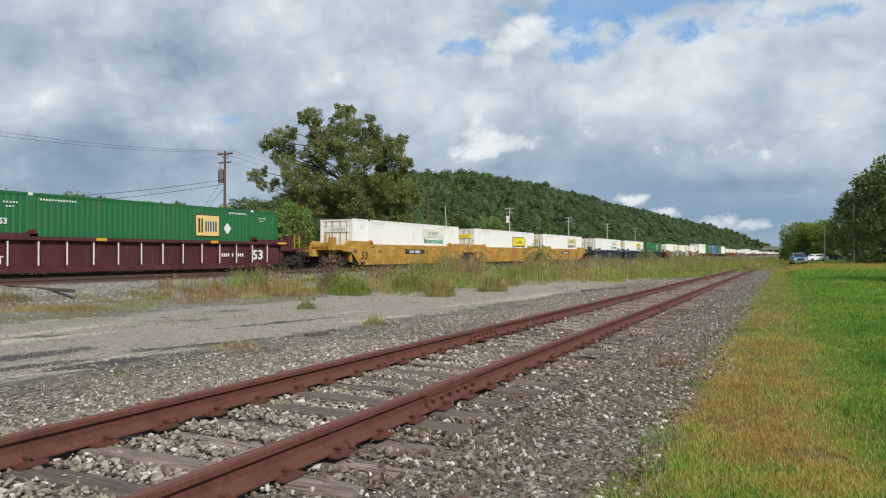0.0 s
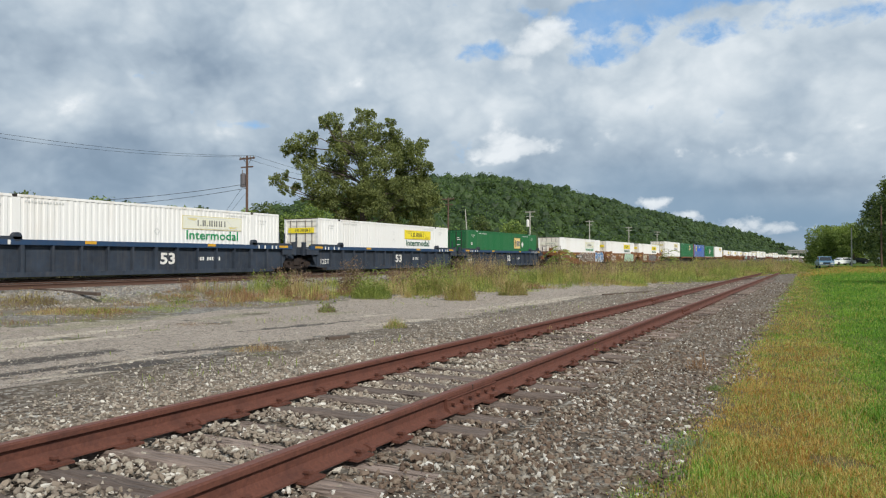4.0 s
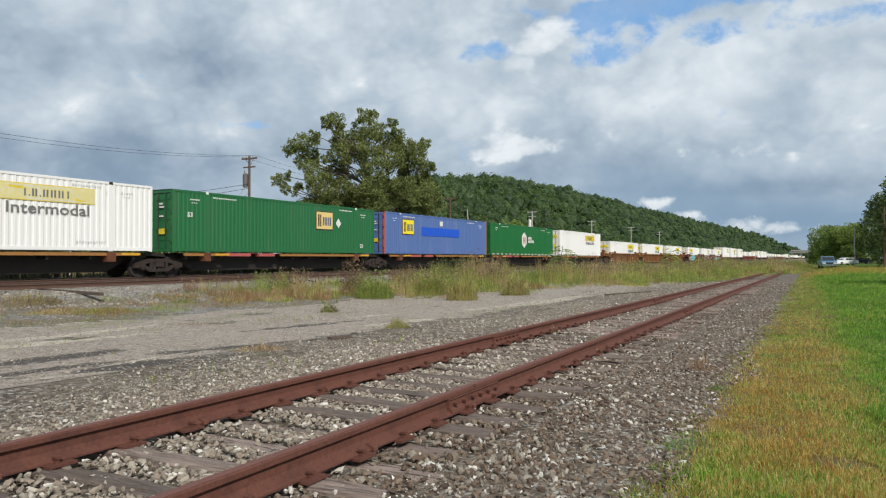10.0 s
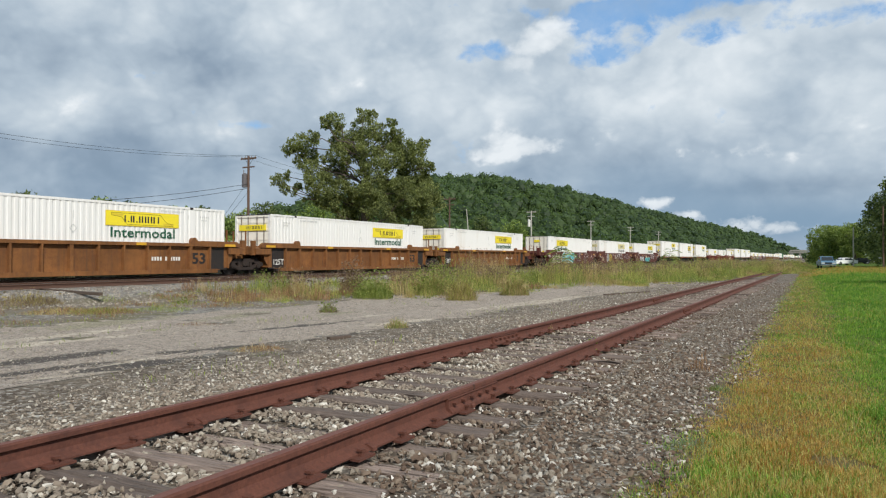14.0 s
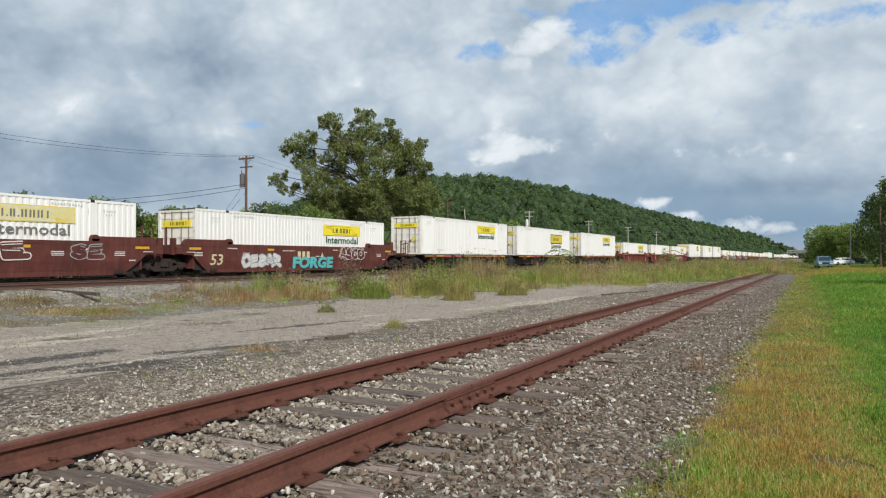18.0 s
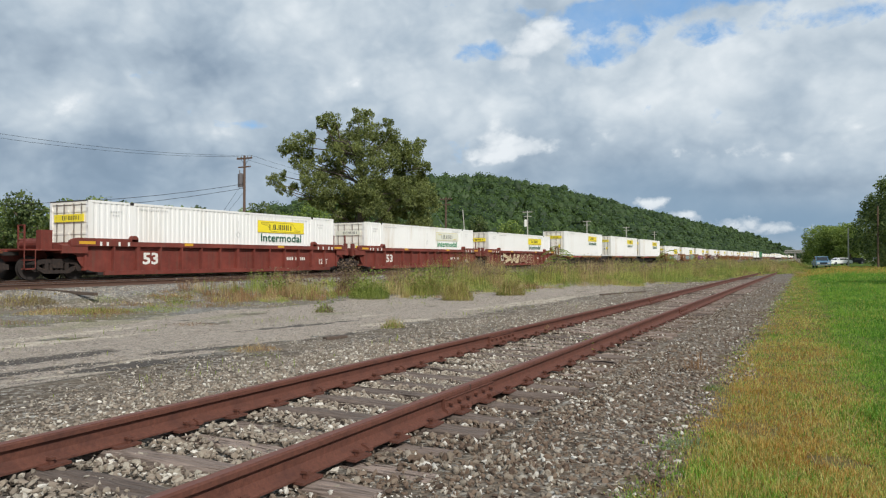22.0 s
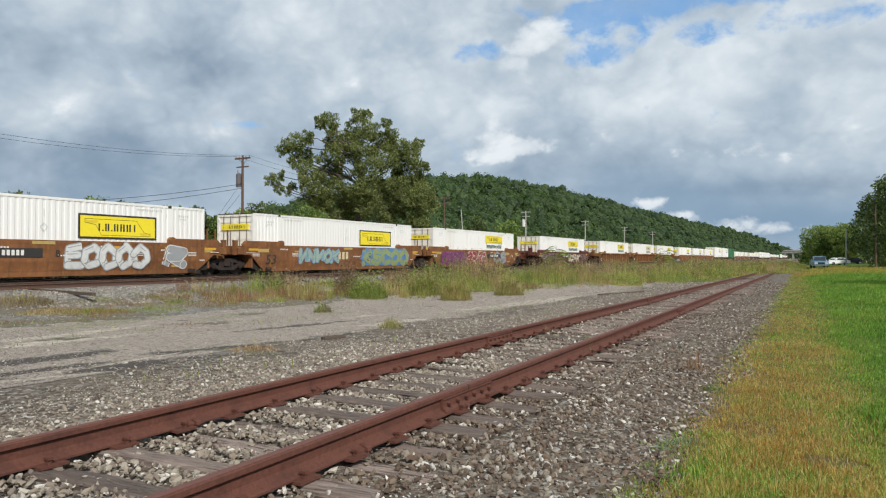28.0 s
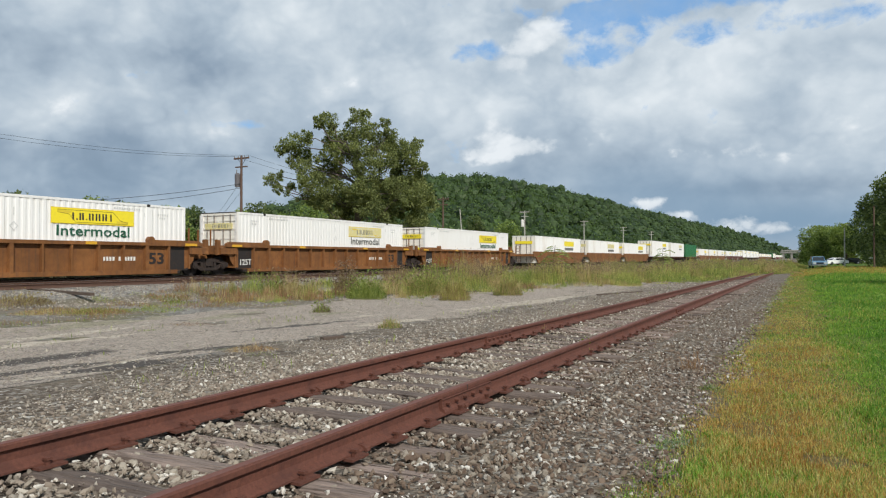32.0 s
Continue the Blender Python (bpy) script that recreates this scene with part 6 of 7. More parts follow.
def build_spur_details():
    # ties, split and weathered
    def tie_mesh(seed):
        """An old tie: checked along the grain, its edges rotted away in places."""
        r = random.Random(seed)
        bm = bmesh.new()
        nseg = 17
        rows = []
        wide = r.uniform(.72, 1.0)
        splits = [r.uniform(-.075, -.03), r.uniform(-.01, .02), r.uniform(.045, .08)]
        deep = [r.uniform(.008, .03) for _ in splits]
        low = [r.uniform(0, 6.28) for _ in range(5)]
        for i in range(nseg + 1):
            x = -1.30 + 2.60 * i / nseg + (r.uniform(-.05, .05) if i in (0, nseg) else 0)
            rot = [max(0, math.sin(x * 2.3 + low[0]) - .55) * .12, max(0, math.sin(x * 3.1 + low[1]) - .6) * .12]
            prof = [(-.11 + rot[0], -.16), (-.11 + rot[0], -.02), (-.098 + rot[0], -.004)]
            for s, d, p in zip(splits, deep, low[2:]):
                d *= .35 + .65 * abs(math.sin(x * 1.7 + p))
                prof += [(s - .009, 0), (s, -d), (s + .009, -.003)]
            prof += [(.098 - rot[1], -.004), (.11 - rot[1], -.02), (.11 - rot[1], -.16)]
            rows.append([bm.verts.new((x, y * wide + r.uniform(-.004, .004), z + (r.uniform(-.008, .004) if z > -.1 else 0))) for y, z in prof])
        for a, b in zip(rows, rows[1:]):
            for i in range(len(a) - 1):
                bm.faces.new((a[i], a[i + 1], b[i + 1], b[i]))
        bm.faces.new(rows[0])
        bm.faces.new(rows[-1][::-1])
        bmesh.ops.recalc_face_normals(bm, faces=bm.faces)
        me = bpy.data.meshes.new("tie")
        bm.to_mesh(me)
        bm.free()
        me.materials.append(MAT["tie"])
        return me

    ties = [tie_mesh(i) for i in range(11)]
    plate = Shape().box(-.125, .125, -.09, .09, 0, .016).mesh("tie_plate", "rail_near")
    spike = Shape().box(-.012, .012, -.012, .012, 0, .035).box(-.022, .022, -.018, .018, .03, .046).mesh("spike", "rail_near")
    anchor = Shape().prism([(-.092, 0), (.092, 0), (.088, .022), (.05, .04), (-.05, .04), (-.088, .022)], "y", -.022, .022).mesh("rail_anchor", "rail_near")
    r = random.Random(4)
    n = 0
    y = TIE_FIRST - 17 * TIE_GAP
    while y < 60:
        me = r.choice(ties)
        o = part("tie", me, None, spur)
        o.matrix_local = pose(r.uniform(-.06, .06), y + r.uniform(-.03, .03), -.182 + (r.uniform(-.016, .004) if r.random() < .74 else r.uniform(-.045, -.02)), r.uniform(-2.5, 2.5), r.uniform(-.6, .6), r.uniform(-3, 3))
        if -2 < y < 26:
            for sx in (-1, 1):
                o = part("tie_plate", plate, None, spur)
                o.location = (sx * .755, y, -.181)
                if y < 13:
                    for dx in (-.088, .088):
                        o = part("spike", spike, None, spur)
                        o.location = (sx * .755 + dx, y + r.uniform(-.05, .05), -.165)
                    if n % 3 == 0:
                        o = part("rail_anchor", anchor, None, spur)
                        o.location = (sx * .755, y + .14, -.168)
        y += TIE_GAP
        n += 1
    # bolted joints
    for sx, yj in ((1, JOINT_R), (-1, JOINT_L), (-1, JOINT_L + 11.9), (1, JOINT_R + 11.9)):
        for side in (-1, 1):
            s = Shape()
            x0 = sx * .755 + side * .010
            s.prism([(x0, -.135), (x0 + side * .062, -.15), (x0 + side * .058, -.13), (x0 + side * .03, -.11), (x0 + side * .03, -.06), (x0 + side * .04, -.045), (x0, -.036)], "y", yj - .48, yj + .48)
            b = part("joint_bar", s, "rail_near", spur, "bolted joint bar")
            for k in (-.40, -.24, -.08, .08, .24, .40):
                part("bolt", Shape().tube((x0 + side * .02, yj + k, -.083), (x0 + side * .066, yj + k, -.083), .019, n=6), "rail_near", b)
        part("rail_gap", Shape().box(sx * .755 - .037, sx * .755 + .037, yj - .006, yj + .006, -.04, .0012), "steel_dark", spur, "gap between rail ends")
    for side in (-1, 1):
        part("running_surface", Shape().box(side * .755 - .027, side * .755 + .027, -14, 92, .0004, .0035), "rail_head", spur, "rubbed top of the rail")


JOINT_R, JOINT_L = 5.27, 9.6
build_spur_details()


def build_ballast():
    bed = thing("ballast", "coarse grey and white crushed stone ballast round the spur", "ballast", kind="structure")
    # near, middle and far beds, in the spur's own frame
    out_p, out_s = [], []
    for n, y0, y1, lo, hi in ((14000, -10.0, 1.2, .016, .040), (64000, 1.2, 9.0, .011, .036), (25000, 9.0, 20.0, .016, .046), (10000, 20.0, 48.0, .03, .06)):
        y = rng.uniform(y0, y1, n)
        x = rng.uniform(-4.3, 3.1, n)
        s = lo + (hi - lo) * rng.uniform(0, 1, n) ** 1.7
        keep = np.ones(n, bool)
        wob = np.array([noise.noise((a * .8, b * .5, 3.0)) for a, b in zip(x, y)])
        keep &= ~((x > 2.72 + wob * .5)) & ~((x < -3.3 + wob * 1.3)) & ~((x < -1.5) & (rng.random(n) < np.clip((-1.6 - x + wob * .8) / 2.4, 0, .6)))
        edge = (np.abs(np.abs(x) - .755) < .062)
        keep &= ~edge
        # ties stay mostly clear between the rails
        ph = np.abs(((y - TIE_FIRST + TIE_GAP / 2) % TIE_GAP) - TIE_GAP / 2)
        keep &= ~((ph < .10) & (np.abs(x) < 1.25) & (rng.random(n) < np.where(nz(x, y, 1.4, 91.0) > .12, .50, .93)))
        low = np.where(np.abs(x) < 1.35, -.196 - .012 * np.clip(.755 - np.abs(x), 0, .4) / .4 - .022 * (x > .84), -.205 - .012 * np.clip(np.abs(x) - 1.3, 0, 3))
        z = low + rng.uniform(-.012, .016, n)
        s = np.where(x > 1.3, s * .78, np.where(x < -1.25, s * np.clip(.95 - .2 * (-1.25 - x), .5, 1), s))
        p = np.stack([x, y, z], 1)[keep]
        out_p.append(p)
        out_s.append(s[keep])
    p, s = np.concatenate(out_p), np.concatenate(out_s)
    M = np.array(SPUR)
    out = np.abs(p[:, 0]) > 1.36
    p = p @ M[:3, :3].T + M[:3, 3]
    p[out, 2] = heights(p[out, 0], p[out, 1]) + s[out] * .25
    # the stones beside the camera are pieces of their own
    near = np.argsort(np.hypot(p[:, 0] + 1.7, p[:, 1] - 4.0) - s * 25)[:300]
    meshes = [raw_mesh("stone", v, f, "stone") for v, f in ROCKS]
    for i in near:
        o = part("stone", meshes[int(rng.integers(0, len(meshes)))], None, bed)
        k = float(s[i]) * 1.12
        o.matrix_local = Matrix.LocRotScale(Vector(p[i]), Euler(rng.uniform(0, 6.28, 3)), Vector((k, k, k)))
    rest = np.setdiff1d(np.arange(len(p)), near)
    big = (s[rest] > .024) & (p[rest][:, 1] < 10)
    v1, f1 = scatter_rocks(p[rest][big], s[rest][big], ROCKS)
    v2, f2 = scatter_rocks(p[rest][~big], s[rest][~big])
    v, f = np.concatenate([v1, v2]), np.concatenate([f1, f2 + len(v1)])
    tagged(part("stones", raw_mesh("stones", v, f, "stone"), None, bed), kind="stuff")
    # bed of the two main tracks
    n = 24000
    y = 2 + 60 * rng.uniform(0, 1, n) ** 1.3
    x = -18.2 - 7.8 * rng.uniform(0, 1, n) ** 1.7
    keep = (np.abs(np.abs(x - SIDE_X) - .755) > .1) & (rng.random(n) < np.where(x < -20.5, .75, 1.0))
    x, y = x[keep], y[keep]
    z = np.array([ground_z(a, b) for a, b in zip(x, y)]) + .005
    v, f = scatter_rocks(np.stack([x, y, z], 1), rng.uniform(.025, .06, len(x)))
    b2 = new("main_ballast", raw_mesh("main_ballast", v, f, "lot_stone"))
    tagged(b2, "grey crushed stone ballast along the main line", "ballast", kind="stuff")


build_ballast()


# pale sandy strips, dark worn patches and mossy spots of the lot: ends and half width
SANDY = [((-10.9, 5.7), (-10.7, 7.7), .26), ((-7.83, 5.4), (-7.94, 6.7), .05), ((-7.72, 4.5), (-7.42, 5.2), .09), ((-8.2, 11.8), (-7.9, 13.3), .24), ((-8.5, 17.2), (-7.3, 29.5), .30), ((-9.55, 13.2), (-9.45, 14.5), .14), ((-11.6, 6.6), (-12.0, 9.0), .25), ((-8.6, 20.0), (-8.2, 26.0), .2), ((-7.0, 6.9), (-6.9, 7.8), .07)]
DARK = [((-9.2, 4.2), (-8.95, 6.3), .30), ((-7.66, 5.0), (-7.32, 6.6), .34), ((-8.3, 4.2), (-8.1, 5.6), .16), ((-8.1, 6.6), (-7.6, 9.2), .22), ((-7.35, 9.2), (-7.05, 11.4), .36), ((-7.4, 16.5), (-6.7, 20.5), .3), ((-9.4, 10.0), (-9.1, 12.2), .16)]
MOSSY = [((-7.75, 7.5), (-7.5, 8.2), .14), ((-12.0, 11.0), (-12.4, 13.0), .35), ((-5.9, 7.3), (-5.6, 8.4), .22), ((-13.0, 8.0), (-13.4, 11.0), .5), ((-10.5, 13.0), (-10.7, 14.6), .2), ((-6.3, 8.6), (-6.2, 9.4), .16)]


def asphalt():
    m = bpy.data.materials.new("worn_asphalt")
    m.use_nodes = True
    n = Nodes(m.node_tree)
    out = n.add("ShaderNodeOutputMaterial")
    co = n.add("ShaderNodeTexCoord").outputs["Object"]
    grain = n.noise(co, 42, 6, .8)
    base = n.mix(n.ramp(grain, [(0.34, (0, 0, 0)), (0.66, (1, 1, 1))]), (.095, .072, .057, 1), (.60, .515, .43, 1))
    patchy = n.noise(co, 1.7, 8, .75)
    base = n.mix(n.math("MULTIPLY", n.ramp(patchy, [(0.42, (0, 0, 0)), (0.6, (1, 1, 1))]), .4), base, (.43, .37, .305, 1))
    rag = n.math("ADD", n.math("MULTIPLY", n.math("SUBTRACT", n.noise(co, 2.6, 8, .72), .5), 3.2), n.math("MULTIPLY", n.math("SUBTRACT", n.noise(co, 11.0, 6, .7), .5), 1.1))

    def strips(base, places, colour, amount):
        total = None
        for (x0, y0), (x1, y1), w in places:
            half = math.hypot(x1 - x0, y1 - y0) / 2 + w
            at = n.add("ShaderNodeMapping", {"Vector": co, "Location": ((x0 + x1) / 2, (y0 + y1) / 2, 0), "Rotation": (0, 0, math.atan2(y1 - y0, x1 - x0)), "Scale": (half, w, 1.0)})
            at.vector_type = "TEXTURE"
            sep = n.add("ShaderNodeSeparateXYZ", {0: at.outputs[0]})
            d = n.math("SQRT", n.math("ADD", n.math("MULTIPLY", sep.outputs[0], sep.outputs[0]), n.math("MULTIPLY", sep.outputs[1], sep.outputs[1])))
            total = d if total is None else n.math("MINIMUM", total, d)
        mask = n.math("MULTIPLY", n.math("SUBTRACT", n.math("ADD", 1.15, rag), total), 2.6, clamp=True)
        return n.mix(n.math("MULTIPLY", mask, amount), base, (*colour, 1))

    base = strips(base, DARK, (.05, .045, .042), .88)
    base = strips(base, SANDY, (.60, .52, .41), .75)
    base = strips(base, MOSSY, (.20, .22, .085), .4)
    lumps = n.noise(co, 8, 8, .8)
    base = n.mix(n.math("MULTIPLY", n.ramp(lumps, [(0.46, (0, 0, 0)), (0.60, (1, 1, 1))]), .5), base, (.12, .095, .076, 1))
    pebbles = n.add("ShaderNodeTexVoronoi", {"Vector": co, "Scale": 26.0})
    pick = n.add("ShaderNodeSeparateColor", {0: pebbles.outputs["Color"]}).outputs[1]
    inside = n.ramp(pebbles.outputs["Distance"], [(0.3, (1, 1, 1)), (0.45, (0, 0, 0))])
    base = n.mix(n.math("MULTIPLY", n.math("MULTIPLY", n.math("GREATER_THAN", pick, .76), inside), .7), base, (.46, .43, .38, 1))
    base = n.mix(n.math("MULTIPLY", n.math("MULTIPLY", n.math("LESS_THAN", pick, .22), inside), .85), base, (.05, .045, .042, 1))
    b = n.add("ShaderNodeBump", {"Height": n.math("ADD", grain, n.math("MULTIPLY", inside, n.math("GREATER_THAN", pick, .8))), "Strength": .8, "Distance": .02})
    bsdf = n.add("ShaderNodeBsdfPrincipled", {"Base Color": base, "Roughness": .9, "Specular IOR Level": .2, "Normal": b.outputs[0]})
    n.t.links.new(bsdf.outputs[0], out.inputs[0])
    return m


def build_lot():
    s = Shape()
    g = .25
    tan = math.tan(radians(SPUR_TURN))
    idx = {}

    def vert(i, j):
        if (i, j) not in idx:
            al, y = -15.2 + i * g, -1 + j * g
            x = al - y * tan
            idx[(i, j)] = len(s.v)
            s.v.append((x, y, ground_z(x, y) + .006 + .006 * noise.noise((x * 3, y * 3, 1))))
        return idx[(i, j)]

    for j in range(int(64 / g)):
        for i in range(int(8.6 / g)):
            al, y = -15.2 + (i + .5) * g, -1 + (j + .5) * g
            lo = -13.6 + 1.0 * noise.noise((3, y * .22, 0)) + .5 * noise.noise((5, y * 1.4, 0)) - .9 * step(y, 18, 30)
            hi = -7.35 + .7 * noise.noise((8, y * .3, 0)) + .35 * noise.noise((9, y * 1.7, 0))
            if y > 38:
                hi -= (y - 38) * .06
            hole = noise.noise((al * .5, y * .2, 11)) * .7 + noise.noise((al * 1.5, y * .9, 4)) * .45
            if lo < al < hi and hole < (.36 if y < 13 else .55):
                s.f.append((vert(i, j), vert(i + 1, j), vert(i + 1, j + 1), vert(i, j + 1)))
    s.smooth = True
    solid("pavement", s, asphalt(), "broken grey asphalt lot with dark stains and pale sandy streaks", "pavement", kind="structure")


build_lot()


def build_lot_gravel():
    n = 70000
    y = 2 + 46 * rng.uniform(0, 1, n) ** 1.5
    al = -rng.uniform(5.6, 18.5, n)
    x = al - y * math.tan(radians(SPUR_TURN))
    dens = np.where(al > -8.2, .9, np.where(al < -14.0, .8, .5)) * np.clip(.62 + 1.2 * nz(x, y * .5, .7, 71.0) + .5 * nz(x, y, 2.6, 72.0), .1, 1)
    k = rng.random(n) < dens
    x, y, al = x[k], y[k], al[k]
    s = (.008 + .02 * rng.uniform(0, 1, len(x)) ** 2.2) * np.where(al > -8.0, 1.15, 1.0) * (1 + y / 45)
    v, f = scatter_rocks(np.stack([x, y, heights(x, y) + .012], 1), s)
    tagged(new("loose_gravel", raw_mesh("loose_gravel", v, f, "lot_stone")), "loose grey gravel strewn over the lot", "gravel", kind="stuff")


build_lot_gravel()

# ---------------------------------------------------------------- grass and weeds


def blades(base, h, w, lean=.35):
    """Slender upright blades: base points, heights and widths."""
    n = len(base)
    a = rng.uniform(0, 2 * math.pi, n)
    d = np.stack([np.cos(a), np.sin(a), np.zeros(n)], 1)
    side = np.stack([-d[:, 1], d[:, 0], np.zeros(n)], 1)
    l = (rng.uniform(0, 1, n) ** 1.5 * lean * h)[:, None]
    up = np.array((0, 0, 1.0))
    mid = base + up * (h * .55)[:, None] + d * l * .35
    tip = base + up * (h * rng.uniform(.85, 1, n))[:, None] + d * l
    v = np.stack([base, mid - side * (w / 2)[:, None], tip, mid + side * (w / 2)[:, None]], 1).reshape(-1, 3)
    return v, np.arange(4 * n).reshape(n, 4)


def build_lawn():
    n = 520000
    depth = 2.3 * (105 / 2.3) ** (rng.uniform(0, 1, n) ** 1.3)
    side = rng.uniform(.24, .80, n)
    p = depth[:, None] * (FWD[None] + side[:, None] * RIGHT[None])
    # the same turf goes on beside and behind
    q = np.stack([rng.uniform(-1.3, 7, 90000), rng.uniform(-5, 10, 90000)], 1)
    ahead, right = q @ FWD, q @ RIGHT
    q = q[(ahead < 2.3) | (right < .24 * ahead) | (right > .80 * ahead)]
    p = np.concatenate([p, q])
    depth = np.concatenate([depth, np.maximum(13.0, np.hypot(q[:, 0], q[:, 1]))])
    n = len(p)
    x, y = p[:, 0], p[:, 1]
    along = x + y * math.tan(radians(SPUR_TURN))
    e = nz(x, y, .8, 5.0) * .14 + nz(x, y, 2.6, 6.0) * .12 + nz(x, y, 7.0, 7.0) * .07
    inside = np.clip((along + .95 - e) / .38, 0, 1)
    keep = rng.random(n) < inside ** 1.6
    bare = nz(x, y, 1.1, 21.0)
    keep &= ~((bare > .5) & (rng.random(n) < .6))
    keep &= ~((np.hypot(x - .06, y - 4.79) < .17 + .08 * nz(x, y, 9.0, 3.0)) & (rng.random(n) < .85))
    x, y, depth, along, inside = x[keep], y[keep], depth[keep], along[keep], inside[keep]
    k = nz(x, y, .45, 12.0) + .6 * nz(x, y, 1.5, 13.0) + .35 * nz(x, y, 5.0, 14.0)
    dryness = 1.0 - np.clip((along - .10 - .30 * k) / .50, 0, 1)
    patch = np.clip(.80 + .9 * nz(x, y, .7, 31.0) + .7 * nz(x, y, 2.4, 32.0), .2, 1) * np.clip(1.3 - y / 22, .38, 1)
    dryness = dryness * patch * np.clip((along + .90) / .22, .35, 1) * .75
    dryness = np.clip(dryness + .05 * np.clip(nz(x, y, .4, 30.0) * 3, 0, 1) + .015, 0, .92)
    far = np.clip((depth - 55) / 10, 0, 1)
    dry = rng.random(len(x)) < np.maximum(dryness, far * .7)
    z = heights(x, y) - .01
    rich = np.clip((along - .25 - .3 * k) / .7, 0, 1)
    lump = np.clip(.45 + nz(x, y, .8, 17.0) * 1.1 + nz(x, y, 2.3, 18.0) * .8, 0, 1.4)
    h = rng.uniform(.014, .046, len(x)) * (1 + .5 * lump + 1.5 * rich * lump) * (1 + depth / 50) * (.5 + .5 * inside)
    w = rng.uniform(.0016, .0034, len(x)) * (1 + depth / 8)
    base = np.stack([x, y, z], 1)
    green = ~dry
    pale = green & (rng.random(len(x)) < np.clip(dryness * 1.5, 0, .72) * (far < .5))
    green &= ~pale
    deep = green & (rng.random(len(x)) < np.clip(rich * (.35 + .8 * nz(x, y, .6, 37.0)), 0, .8))
    for name, sel, mat, label in (("lawn_grass", green & ~deep, "lawn", "short bright green grass beside the spur"), ("lush_grass", deep, "lawn_deep", "taller deep green clumps in the mown field"), ("yellowing_grass", pale, "weed_pale", "yellowing grass between the green turf and the dry edge"), ("dry_grass", dry, "dry", "dry orange-brown grass along the gravel edge")):
        v, f = blades(base[sel], h[sel], w[sel] * (.8 if name == "dry_grass" else 1), .95)
        tagged(new(name, raw_mesh(name, v, f, mat)), label, "grass", kind="stuff")
    # long bleached stems lying over the turf
    n = 160
    x, y = rng.uniform(-.7, .9, n), rng.uniform(3.2, 9.5, n)
    v, f = blades(np.stack([x, y, heights(x, y)], 1), rng.uniform(.05, .16, n), rng.uniform(.003, .005, n), 2.2)
    tagged(new("grass_stems", raw_mesh("grass_stems", v, f, "weed_straw")), "bleached grass stems over the turf", "grass", kind="stuff")


build_lawn()


def tussocks(x, y, high, wide, per, lean=.55):
    """Fans of fine stalks: centres, heights, base widths and the number of stalks."""
    m = len(x)
    a = rng.uniform(0, 2 * math.pi, (m, per))
    r = np.sqrt(rng.uniform(0, 1, (m, per)))
    d = np.stack([np.cos(a), np.sin(a)], 2)
    base = np.stack([x[:, None] + d[:, :, 0] * r * wide[:, None], y[:, None] + d[:, :, 1] * r * wide[:, None], np.broadcast_to((heights(x, y) - .02)[:, None], (m, per))], 2).reshape(-1, 3)
    h = (high[:, None] * rng.uniform(.3, 1.0, (m, per)) * (1 - .35 * r ** 2)).ravel()
    out = np.concatenate([d, np.zeros((m, per, 1))], 2).reshape(-1, 3)
    out = out + rng.normal(0, .45, out.shape) * (1, 1, 0)
    push = (h * lean * rng.uniform(.05, 1, len(h)) * r.ravel())[:, None]
    side = np.stack([-out[:, 1], out[:, 0], np.zeros(len(out))], 1)
    side /= np.linalg.norm(side, axis=1)[:, None] + 1e-6
    w = (rng.uniform(.004, .0095, len(h)) * (1 + base[:, 1] / 45))[:, None] / 2
    up = np.array((0, 0, 1.0))
    mid = base + up * (h * .55)[:, None] + out * push * .35
    tip = base + up * h[:, None] + out * push
    v = np.stack([base, mid - side * w, tip, mid + side * w], 1).reshape(-1, 3)
    return v, np.arange(len(v)).reshape(-1, 4), tip


